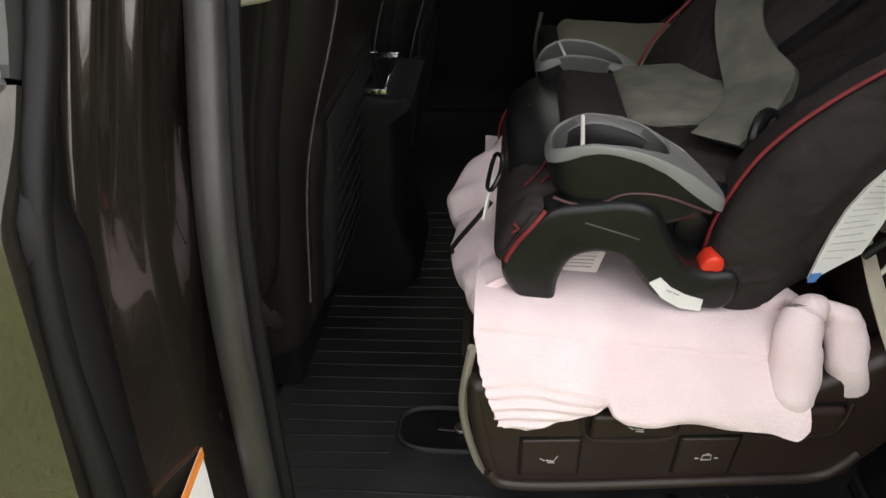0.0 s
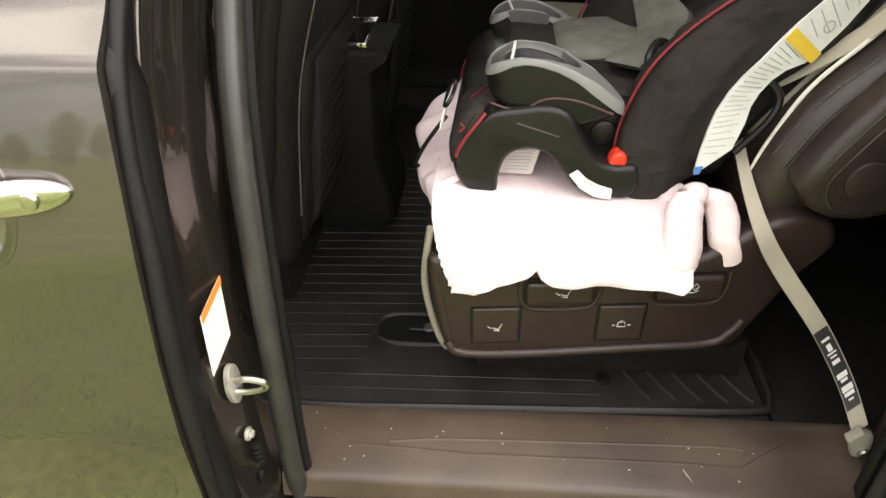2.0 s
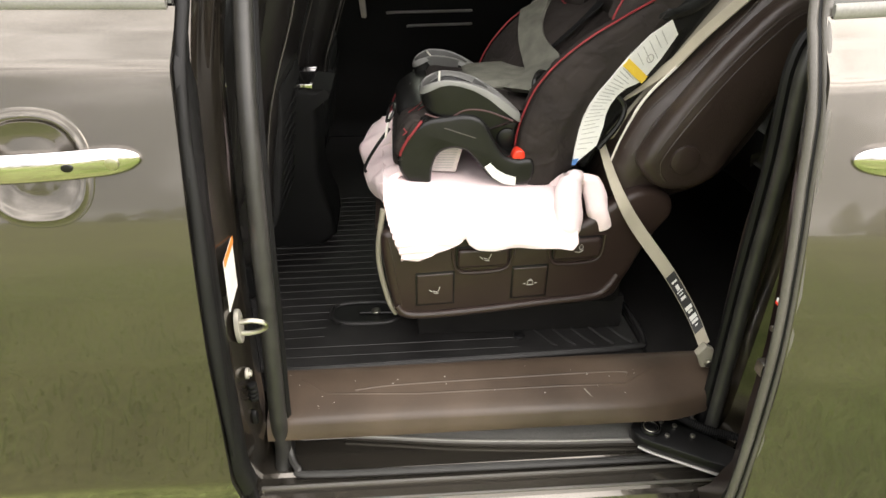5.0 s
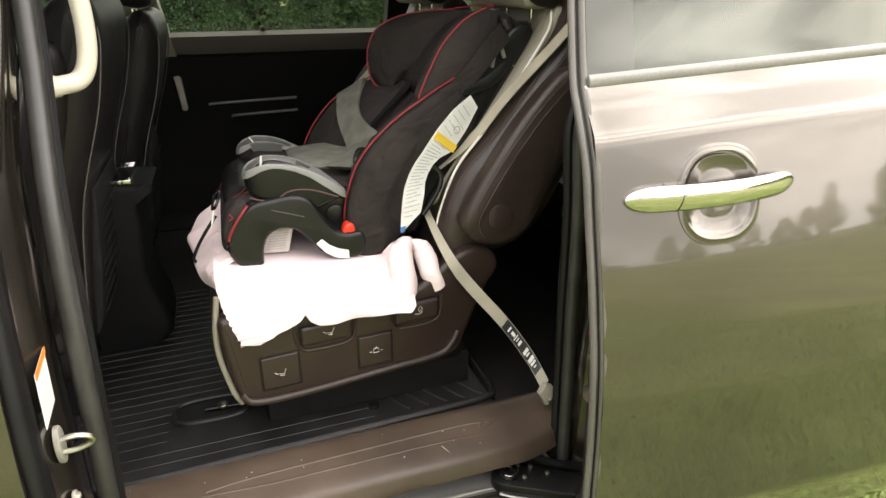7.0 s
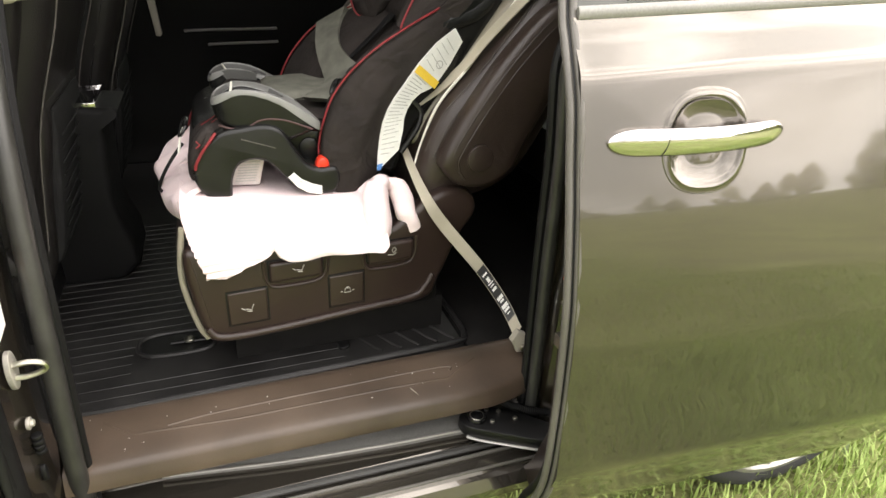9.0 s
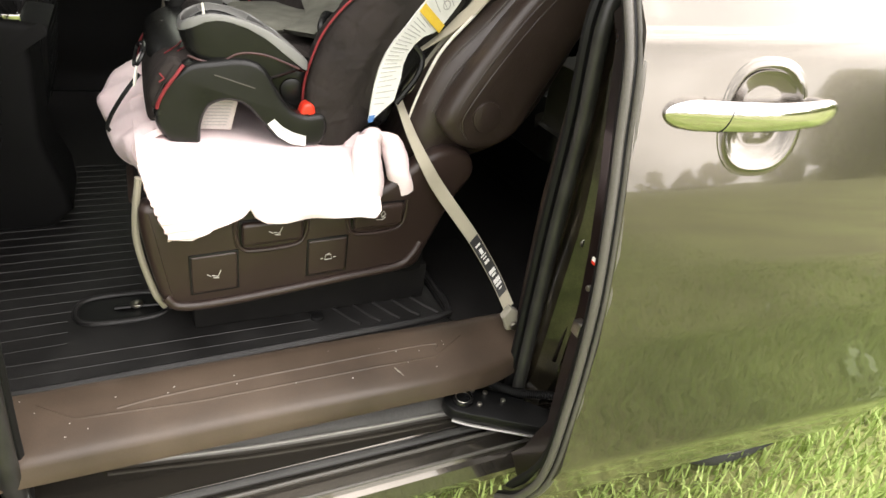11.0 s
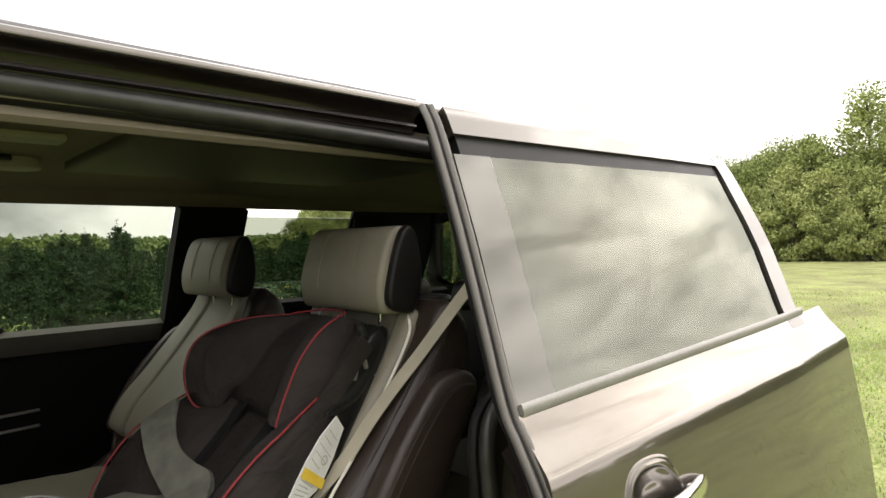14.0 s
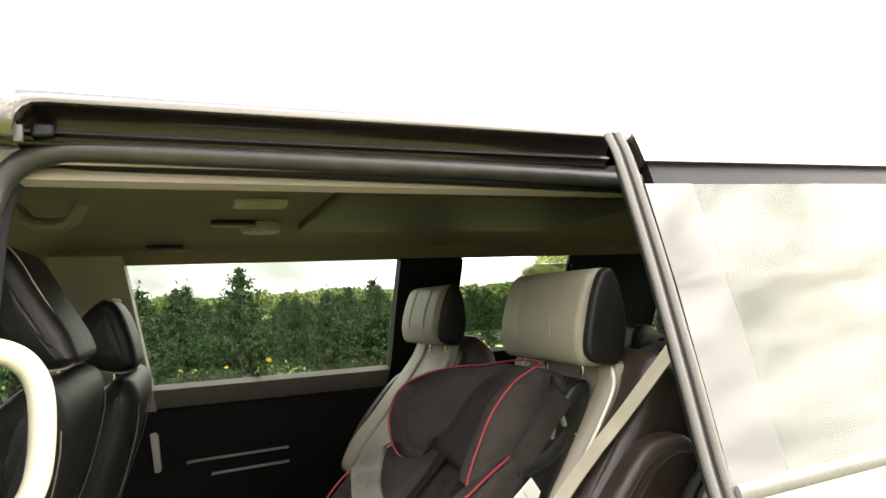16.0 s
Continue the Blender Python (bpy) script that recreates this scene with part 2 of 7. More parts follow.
HANDLE_IV = mat("ivory_grab_handle", (0.62, 0.58, 0.47), 0.4, 0.0, 0.05, 10.0, 0.1, 900.0)
GLASS_DARK = glass("privacy_glass", (0.24, 0.26, 0.24), 1.75, (0.90, 0.93, 0.82))
GLASS_TINT = glass("tinted_glass", (0.70, 0.73, 0.68))
GLASS_REAR = glass("tinted_rear_glass", (0.56, 0.59, 0.53))
GLASS_CLEAR = glass("clear_glass", (0.90, 0.92, 0.90))
TYRE = mat("tyre_rubber", (0.02, 0.02, 0.02), 0.7, 0.0, 0.2, 12.0, 0.4, 200.0)


def foliage(name, a, b, rough=0.75, scale=1.2):
    """Leaves whose green varies from clump to clump and across the plant."""
    m = bpy.data.materials.new(name)
    m.use_nodes = True
    n, l = m.node_tree.nodes, m.node_tree.links
    p = n["Principled BSDF"]
    geo, tc, obi = n.new("ShaderNodeNewGeometry"), n.new("ShaderNodeTexCoord"), n.new("ShaderNodeObjectInfo")
    noise_n = n.new("ShaderNodeTexNoise")
    noise_n.inputs["Scale"].default_value = scale
    l.new(tc.outputs["Object"], noise_n.inputs["Vector"])
    add = n.new("ShaderNodeMath")
    add.operation = "ADD"
    l.new(geo.outputs["Random Per Island"], add.inputs[0])
    l.new(noise_n.outputs["Fac"], add.inputs[1])
    add2 = n.new("ShaderNodeMath")
    add2.operation = "MULTIPLY_ADD"
    l.new(obi.outputs["Random"], add2.inputs[0])
    add2.inputs[1].default_value = 0.5
    l.new(add.outputs[0], add2.inputs[2])
    mr = n.new("ShaderNodeMapRange")
    mr.inputs["From Min"].default_value, mr.inputs["From Max"].default_value = 0.3, 1.9
    l.new(add2.outputs[0], mr.inputs["Value"])
    ramp = n.new("ShaderNodeValToRGB")
    ramp.color_ramp.elements[0].color, ramp.color_ramp.elements[1].color = (*a, 1), (*b, 1)
    l.new(mr.outputs["Result"], ramp.inputs["Fac"])
    l.new(ramp.outputs["Color"], p.inputs["Base Color"])
    p.inputs["Roughness"].default_value = rough
    p.inputs["Specular IOR Level"].default_value = 0.25
    return m


GRASS_BLADE = foliage("grass_blades", (0.212, 0.318, 0.078), (0.415, 0.51, 0.168), 0.7, 1.6)
CONIFER = foliage("conifer_needles", (0.016, 0.037, 0.013), (0.045, 0.082, 0.028))
FARLEAF = foliage("far_wood_leaves", (0.085, 0.135, 0.042), (0.22, 0.275, 0.10), scale=0.4)
BROADLEAF = foliage("broad_leaves", (0.135, 0.190, 0.060), (0.36, 0.41, 0.145), scale=0.4)
BUSHLEAF = foliage("bush_leaves", (0.155, 0.205, 0.065), (0.38, 0.41, 0.155), scale=0.4)
WEED_YEL = foliage("yellow_weed_flowers", (0.45, 0.33, 0.02), (0.62, 0.50, 0.05))
WEED_LEAF = foliage("pale_weed_leaves", (0.20, 0.30, 0.11), (0.42, 0.48, 0.29))
CLOVER = foliage("pale_clover", (0.25, 0.33, 0.12), (0.5, 0.52, 0.38))
BARK = mat("bark", (0.10, 0.085, 0.07), 0.9, 0.0, 0.3, 6.0, 0.6, 40.0)

GROUND = mat("meadow", (0.190, 0.185, 0.066), 0.95, 0.0, 0.25, 0.8, 0.5, 30.0, col2=(0.290, 0.330, 0.108), dist=0.05, fine=0.4)


# ---- shaping helpers ----
YC = 1.27
ORIG = {}


def thing(name, label, category, at=(0, 0, 0), group="", kind=""):
    ob = new(name)
    ob.location = at
    ob.empty_display_size = 0.1
    ORIG[ob.name] = Vector(at)
    return tagged(ob, label, category, group, kind)


def mesh_from(name, bm, material, shift=None, smooth=38, recalc=True):
    if shift is not None and shift.length > 0:
        bmesh.ops.translate(bm, verts=bm.verts, vec=-shift)
    if recalc:
        bmesh.ops.recalc_face_normals(bm, faces=bm.faces)
    me = bpy.data.meshes.new(name)
    bm.to_mesh(me)
    bm.free()
    me.materials.append(material)
    me.polygons.foreach_set("use_smooth", [True] * len(me.polygons))
    me.set_sharp_from_angle(angle=radians(smooth))
    return me


def part(name, bm, material, parent, label="", smooth=38):
    o = ORIG[parent.name]
    ob = new(name, mesh_from(name, bm, material, o, smooth))
    ob.parent = parent
    ORIG[ob.name] = o
    return tagged(ob, label)


def lone(name, bm, material, label, category, kind="", group="", smooth=38, recalc=True):
    ob = new(name, mesh_from(name, bm, material, None, smooth, recalc))
    ORIG[ob.name] = Vector((0, 0, 0))
    return tagged(ob, label, category, group, kind)


def spline(pts, n=8, closed=False):
    """Points along a smooth line through pts."""
    p = [np.array(q, float) for q in pts]
    k, out = len(p), []
    for i in range(k if closed else k - 1):
        a, b = p[i], p[(i + 1) % k]
        pre = p[(i - 1) % k] if closed or i else 2 * a - b
        post = p[(i + 2) % k] if closed or i + 2 < k else 2 * b - a
        for j in range(n):
            t = j / n
            out.append(0.5 * (2 * a + (b - pre) * t + (2 * pre - 5 * a + 4 * b - post) * t**2 + (3 * a - pre - 3 * b + post) * t**3))
    if not closed:
        out.append(p[-1])
    return out


def box(x0, x1, y0, y1, z0, z1, bevel=0.0, seg=2):
    bm = bmesh.new()
    bmesh.ops.create_cube(bm, size=1.0)
    for v in bm.verts:
        v.co = Vector(((x0 + x1) / 2 + v.co.x * (x1 - x0), (y0 + y1) / 2 + v.co.y * (y1 - y0), (z0 + z1) / 2 + v.co.z * (z1 - z0)))
    if bevel:
        bmesh.ops.bevel(bm, geom=bm.edges[:], offset=bevel, segments=seg, affect="EDGES", profile=0.6)
    return bm


def inset(outline, d):
    """An outline drawn in by d along its corners' normals."""
    p = np.array(outline, float)
    a, b = np.roll(p, 1, 0), np.roll(p, -1, 0)
    t = b - a
    t /= np.linalg.norm(t, axis=1)[:, None] + 1e-9
    nrm = np.stack([-t[:, 1], t[:, 0]], 1)
    if np.sum(a[:, 0] * p[:, 1] - p[:, 0] * a[:, 1]) < 0:
        nrm = -nrm
    return p + nrm * d


def prism(outline, y0, y1, bevel=0.0, seg=2, axis="y", puff=0.0):
    """An outline of (x, z) drawn out along y (or of (y, z) along x, or (x, y) along z), with rounded rims.
    puff: how far the two faces bulge like a cushion's."""

    def at(q, w):
        return [(u, w, v) if axis == "y" else (w, u, v) if axis == "x" else (u, v, w) for u, v in q]

    bevel = min(bevel, abs(y1 - y0) * 0.48)
    near = []
    if bevel:
        for k in range(seg + 1):
            a = math.pi / 2 * k / seg
            near.append((bevel * (1 - math.sin(a)), bevel * (1 - math.cos(a))))
    else:
        near.append((0.0, 0.0))
    rings = [at(inset(outline, d) if d else outline, y0 + h) for d, h in near]
    rings += [at(inset(outline, d) if d else outline, y1 - h) for d, h in near[::-1]]
    if puff:
        core = inset(outline, bevel)
        mid = core.mean(0)
        lids = [(mid + (core - mid) * f, puff * math.sqrt(1 - f * f)) for f in (0.15, 0.4, 0.6, 0.78, 0.92)]
        rings = [at(q, y0 - h) for q, h in lids] + rings + [at(q, y1 + h) for q, h in lids[::-1]]
    return loft(rings)


def loft(rings, cap=True, closed=True):
    bm = bmesh.new()
    vs = [[bm.verts.new(tuple(p)) for p in r] for r in rings]
    k = len(vs[0])
    for a, b in zip(vs, vs[1:]):
        for i in range(k if closed else k - 1):
            bm.faces.new((a[i], a[(i + 1) % k], b[(i + 1) % k], b[i]))
    if cap and closed:
        bm.faces.new(vs[0])
        bm.faces.new(vs[-1])
    return bm


def tube(pts, r, n=8, squash=1.0, up=(0, 0, 1), closed=False):
    """A round bar along a line; squash flattens it along its second axis."""
    p = [Vector(q) for q in pts]
    rings, s = [], None
    for i, q in enumerate(p):
        a, b = p[i - 1] if i or closed else q, p[(i + 1) % len(p)] if i + 1 < len(p) or closed else q
        d = (b - a).normalized()
        if s is None or (abs(squash - 1.0) > 0.01 and abs(d.dot(Vector(up))) < 0.9):
            s = d.cross(Vector(up))
        else:
            s = s - d * s.dot(d)
        s = s.normalized() if s.length > 1e-4 else d.orthogonal().normalized()
        u = s.cross(d).normalized()
        rr = r[i] if isinstance(r, (list, tuple)) else r
        rings.append([q + s * (math.cos(2 * math.pi * j / n) * rr) + u * (math.sin(2 * math.pi * j / n) * rr * squash) for j in range(n)])
    if closed:
        rings.append(rings[0])
        bm = loft(rings, cap=False)
        bmesh.ops.remove_doubles(bm, verts=bm.verts, dist=1e-6)
        return bm
    return loft(rings)


def strap(pts, width, thick, across):
    """A flat band along a line; across: its width's direction at each point."""
    rings = []
    for q, a in zip(pts, across):
        q, a = Vector(q), Vector(a).normalized()
        rings.append((q, a))
    out = []
    for i, (q, a) in enumerate(rings):
        d = (rings[min(i + 1, len(rings) - 1)][0] - rings[max(i - 1, 0)][0]).normalized()
        nrm = d.cross(a).normalized() * thick / 2
        w = a * width / 2
        out.append([q - w - nrm, q + w - nrm, q + w + nrm, q - w + nrm])
    return loft(out)


def rough_up(bm, amount, scale, seed=0.0):
    """Uneven soft surfaces."""
    bm.normal_update()
    for v in bm.verts:
        v.co += v.normal * amount * noise.noise(v.co * scale + Vector((seed, seed, seed)))
    return bm


def mirror_y(bm):
    for v in bm.verts:
        v.co.y = 2 * YC - v.co.y
    bmesh.ops.reverse_faces(bm, faces=bm.faces)
    return bm


def disc(c, r, axis, depth, n=24, bevel=0.0):
    """A short cylinder centred at c along an axis."""
    out = [(math.cos(2 * math.pi * i / n) * r, math.sin(2 * math.pi * i / n) * r) for i in range(n)]
    bm = prism(out, -depth / 2, depth / 2, bevel, 2, axis)
    bmesh.ops.translate(bm, verts=bm.verts, vec=Vector(c))
    return bm

# ---- ground ----
bm = bmesh.new()
_n = 60
_g = [[None] * (_n + 1) for _ in range(_n + 1)]
for i in range(_n + 1):
    for j in range(_n + 1):
        u, v = i / _n * 2 - 1, j / _n * 2 - 1
        x, y = math.copysign(abs(u) ** 2.6 * 900, u), math.copysign(abs(v) ** 2.6 * 900, v)
        r = math.hypot(x, y)
        z = 0.12 * noise.noise(Vector((x * 0.12, y * 0.12, 0))) * min(1, max(0, r - 4) / 8)
        z += 0.5 * noise.noise(Vector((x * 0.015, y * 0.015, 3))) * min(1, max(0, r - 40) / 60)
        _g[i][j] = bm.verts.new((x, y, z))
for i in range(_n):
    for j in range(_n):
        bm.faces.new((_g[i][j], _g[i + 1][j], _g[i + 1][j + 1], _g[i][j + 1]))
lone("ground", bm, GROUND, "mown green meadow reaching to the horizon", "meadow", "structure")


# ---- the van's body ----
_Z = [0.16, 0.20, 0.26, 0.33, 0.345, 0.385, 0.40, 0.50, 0.65, 0.76, 0.88, 0.96, 1.045, 1.083, 1.10, 1.125, 1.15, 1.17, 1.40, 1.58, 1.64, 1.70]
_Y = [0.335, 0.290, 0.256, 0.233, 0.226, 0.2125, 0.2135, 0.220, 0.225, 0.241, 0.266, 0.287, 0.308, 0.318, 0.335, 0.359, 0.376, 0.388, 0.490, 0.578, 0.614, 0.665]
_zz = np.linspace(0.14, 1.72, 400)
_yy = np.interp(_zz, _Z, _Y)
_k = np.hanning(8)
_yy[8:-8] = np.convolve(_yy, _k / _k.sum(), "same")[8:-8]


def side(z):
    """How far in the closed body's side stands at a height."""
    return float(np.interp(z, _zz, _yy))


def lean(z):
    """How far the pillars lean back above the belt."""
    return 0.032 * max(0.0, (z - 1.08) / 0.54)


def door_out(x):
    """How far along its outward swing the open door stands, from front edge to rear."""
    t = max(0.0, (x - 0.55) / 0.95)
    return t if t < 0.8 else 1.0 - 0.2 * math.exp(-(t - 0.8) / 0.2)


def door_rise(x, z):
    """How far the open door's belt line climbs towards its rear."""
    return 0.058 * max(0.0, x - 0.57) * min(1.0, max(0.0, (z - 0.88) / 0.18)) * min(1.0, max(0.0, (1.62 - z) / 0.30))


def panel(x0, x1, z0, z1, nx, nz, thick, off=0.0, hole=None, swell=0.0):
    """A curved sheet of the body's side with real thickness."""
    bm = bmesh.new()
    rows = []
    for j in range(nz + 1):
        z = z0 + (z1 - z0) * j / nz
        a, b = x0(z) if callable(x0) else x0, x1(z) if callable(x1) else x1
        row = []
        for i in range(nx + 1):
            x = a + (b - a) * i / nx
            row.append(bm.verts.new((x, side(z) + off + (0.09 * max(0, (x - 1.5) / 0.6) ** 2 if not swell else 0.0) - swell * door_out(x), z + (door_rise(x, z) if swell else 0.0))))
        rows.append(row)
    faces = []
    for j in range(nz):
        for i in range(nx):
            q = [rows[j][i], rows[j][i + 1], rows[j + 1][i + 1], rows[j + 1][i]]
            c = sum((v.co for v in q), Vector()) / 4
            if not (hole and hole(c.x, c.z)):
                faces.append(bm.faces.new(q))
    bm.normal_update()
    for f in bm.faces:
        if f.normal.y > 0:
            f.normal_flip()
    bm.normal_update()
    bmesh.ops.solidify(bm, geom=bm.faces[:], thickness=thick)
    for v in [v for v in bm.verts if not v.link_faces]:
        bm.verts.remove(v)
    return bm


def band(x0, x1, z, r, off, squash=0.6, n=10, steps=24, swell=0.0):
    """A trim strip along the side."""
    pts = []
    for i in range(steps + 1):
        x = x0 + (x1 - x0) * i / steps
        pts.append((x, side(z) + off - swell * door_out(x), z + (door_rise(x, z) if swell else 0.0)))
    return tube(pts, r, n, squash, (0, 1, 0))


van = thing("minivan", "dark bronze-grey minivan with its sliding door open", "minivan", (0, 0, 0))

def in_scoop(xc, zc):
    return lambda x, z: abs((x - xc) / 0.0725) ** 2.5 + abs((z - zc) / 0.0735) ** 2.5 < 1


# front door with its window, trim and handle
FD_X = lambda z: -0.318 + lean(z)
front_door = part("front_door", panel(-1.75, FD_X, 0.20, 1.155, 175, 112, 0.035, 0.0, in_scoop(-0.518, 0.954)), PAINT, van, "closed front door in glossy bronze-grey paint")
part("belt_trim", band(-1.75, -0.325, 1.158, 0.0120, -0.001, 0.45), TRIM_AL, front_door, "satin metal belt trim")
part("window_pane", panel(-1.60, lambda z: -0.425 + lean(z) * 1.1, 1.155, 1.545, 20, 16, 0.005, 0.012), GLASS_CLEAR, front_door, "clear side window glass").visible_shadow = False
part("pillar_cover", panel(lambda z: -0.435 + lean(z) * 1.1, lambda z: FD_X(z) - 0.006, 1.158, 1.555, 8, 16, 0.02, 0.002), PILLAR, front_door, "smooth grey pillar cover")
part("window_frame", panel(-1.70, lambda z: FD_X(z) - 0.004, 1.575, 1.636, 20, 8, 0.03, 0.0), PAINT, front_door)
part("window_seal", panel(-1.70, lambda z: FD_X(z) - 0.006, 1.547, 1.575, 20, 3, 0.03, 0.012), RUBBER, front_door)
part("edge_seal", tube(spline([(FD_X(z) + 0.006, side(z) + 0.022, z) for z in (0.22, 0.5, 0.8, 1.05, 1.2, 1.4, 1.6)], 6), 0.010, 10, 1.0), RUBBER, front_door)
part("edge_fin", loft([[(FD_X(z) + x, side(z) + y, z) for x, y in ((0.002, 0.012), (0.012 * k, 0.012 + 0.002 * k), (0.020 * k, 0.014 + 0.020 * k), (0.020 * k, 0.016 + 0.036 * k), (0.012 * k, 0.018 + 0.040 * k), (0.0, 0.018 + 0.032 * k))] for z, k in [(z, 0.25 + 0.75 * min(1.0, max(0.0, (1.17 - z) / 0.12))) for z in np.linspace(0.30, 1.52, 40)]]), RUBBER, front_door, "broad black rubber lip", 60)
# bulb of rubber that bows out along the door's rear edge
part("edge_bulb", tube(spline([(-0.309, side(z) + 0.012 + 0.006 * math.sin((z - 0.5) * 5), z) for z in (0.44, 0.6, 0.75, 0.9, 1.02)], 6), [0.004 + 0.009 * math.sin(math.pi * i / 24) for i in range(25)], 10), RUBBER, front_door)


def door_handle(parent, xc, zc, off, key, swell=0.0):
    """A chrome pull: an even bar with round ends, standing off the door over a scooped recess."""
    rings, n = [], 60

    def spine(t):
        x = xc - 0.160 + 0.320 * t
        z = zc + 0.009 * (t - 0.5) + 0.003 * math.sin(math.pi * t)
        return x, side(z) + off - swell * door_out(x) - 0.001 - 0.032 * math.sin(math.pi * t) ** 0.95, z

    for i in range(n + 1):
        t = 0.5 - 0.5 * math.cos(math.pi * i / n)
        x, y, z = spine(t)
        e = min(t, 1 - t) / 0.15
        half = 0.0205 * (1.05 - 0.08 * t) * (math.sqrt(max(0.0, 1 - (1 - e) ** 2)) if e < 1 else 1.0) + 0.0004
        rings.append([(x, y - math.cos(a) * (0.42 * half + 0.002), z + math.sin(a) * half) for a in [2 * math.pi * k / 28 for k in range(28)]])
    h = part("handle", loft(rings), CHROME, parent, "chrome pull handle reflecting sky and grass", 70)
    x, y, z = spine(0.255)
    part("handle_seam", tube([(x + 0.004 * math.sin(a), y - math.cos(a) * 0.0112, z + math.sin(a) * 0.0212) for a in [2 * math.pi * k / 28 for k in range(28)]], 0.0007, 5, closed=True), RUBBER, parent)
    if key:
        x, y, z = spine(0.90)
        x2, y2, z2 = spine(0.73)
        part("touch_button", prism([(x2 + 0.008 * math.cos(a), z2 + 0.0055 * math.sin(a)) for a in [2 * math.pi * k / 18 for k in range(18)]], y2 - 0.0122, y2 - 0.008, 0.0008), BLACKP, parent, "small black lock button")
        part("keyhole", disc((x, y - 0.0112, z), 0.0095, "y", 0.006, 20, 0.002), STEEL, parent, "round steel lock cylinder")
    for t in (0.17, 0.85):
        x, y, z = spine(t)
        part("handle_foot", box(x - 0.009, x + 0.009, y, y + 0.030, z - 0.007, z + 0.007, 0.003), CHROME, parent)
    return h


def scoop(xc, zc, off, swell=0.0):
    """The dished recess behind a pull, with its raised rim."""
    n, m = 56, 26
    rings = []
    for j in range(m + 1):
        r = 1.20 * j / m
        ring = []
        for i in range(n):
            a = 2 * math.pi * i / n
            x, z = xc + 0.069 * math.copysign(abs(math.cos(a)) ** 0.8, math.cos(a)) * r, zc + 0.070 * math.copysign(abs(math.sin(a)) ** 0.8, math.sin(a)) * r
            lip = 0.0025 * math.exp(-((r - 1.0) / 0.05) ** 2)
            ring.append((x, side(z - (door_rise(x, z) if swell else 0.0)) + off - swell * door_out(x) - (0.0012 if r < 1.17 else -0.002) - lip + 0.0075 * min(1.0, 1.6 * max(0.0, 0.96 - r * r)) - 0.002 * math.exp(-(r / 0.6) ** 4), z))
        rings.append(ring)
    bm = bmesh.new()
    vs = [[bm.verts.new(p) for p in r] for r in rings[1:]]
    c = bm.verts.new((xc, side(zc - (door_rise(xc, zc) if swell else 0.0)) + off - swell * door_out(xc) + 0.0043, zc))
    for i in range(n):
        bm.faces.new((c, vs[0][i], vs[0][(i + 1) % n]))
        for a, b in zip(vs, vs[1:]):
            bm.faces.new((a[i], b[i], b[(i + 1) % n], a[(i + 1) % n]))
    return bm


FH_X, FH_Z, RH_X, RH_Z = -0.530, 0.962, 0.757, 0.994


part("handle_recess", scoop(FH_X + 0.012, FH_Z - 0.008, 0.0), PAINT, front_door, "dished handle recess")
door_handle(front_door, FH_X, FH_Z, 0.0, True)

# sliding door, standing open behind the opening
SD = -0.122
SD_F = lambda z: 0.553 + lean(z) * 2.5
DSW = 0.065
SD_B = lambda z: float(np.interp(z, [0.17, 0.30, 0.43, 0.65, 0.90, 1.12], [1.31, 1.39, 1.47, 1.60, 1.69, 1.71]))
WIN_B = lambda z: 1.50 + 0.25 * (z - 1.2)
sliding_door = part("sliding_door", panel(SD_F, SD_B, 0.17, 1.158, 140, 124, 0.03, SD, in_scoop(0.773, 0.984), DSW), PAINT, van, "open sliding door in glossy bronze-grey paint")
part("handle_recess", scoop(0.773, 0.986, SD, DSW), PAINT, sliding_door, "dished handle recess")
door_handle(sliding_door, RH_X, RH_Z, SD, False, DSW)
part("belt_trim", band(0.572, 1.58, 1.162, 0.0120, SD - 0.001, 0.45, 10, 24, DSW), TRIM_AL, sliding_door, "satin metal belt trim")
part("window_pane", panel(lambda z: 0.645 + lean(z) * 2.58, WIN_B, 1.160, 1.560, 24, 20, 0.005, SD + 0.008, None, DSW), GLASS_DARK, sliding_door, "dark privacy glass reflecting a cloudy sky")
part("pillar_cover", panel(lambda z: SD_F(z) + 0.008, lambda z: 0.6446 + lean(z) * 2.58, 1.160, 1.560, 8, 20, 0.016, SD + 0.003, None, DSW), PILLAR, sliding_door, "smooth grey pillar cover")
part("rear_frame", panel(lambda z: WIN_B(z) - 0.004, lambda z: WIN_B(z) + 0.075, 1.135, 1.63, 6, 18, 0.03, SD, None, DSW), PAINT_DIM, sliding_door, "rear window frame in body paint, darkened for dim reflections")
part("top_frame", panel(lambda z: SD_F(z) + 0.02, 1.65, 1.600, 1.655, 24, 6, 0.03, SD, None, DSW), PAINT, sliding_door, "painted upper door frame")
part("window_seal", panel(lambda z: SD_F(z) + 0.03, 1.61, 1.560, 1.600, 24, 4, 0.02, SD + 0.010, None, DSW), RUBBER, sliding_door)
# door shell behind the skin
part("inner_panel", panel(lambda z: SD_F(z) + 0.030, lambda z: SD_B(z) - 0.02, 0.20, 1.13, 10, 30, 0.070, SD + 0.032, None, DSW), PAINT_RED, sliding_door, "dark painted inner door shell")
_zs = (0.17, 0.24, 0.35, 0.5, 0.7, 0.85, 0.95, 1.05, 1.12, 1.17, 1.3, 1.45, 1.6, 1.655)
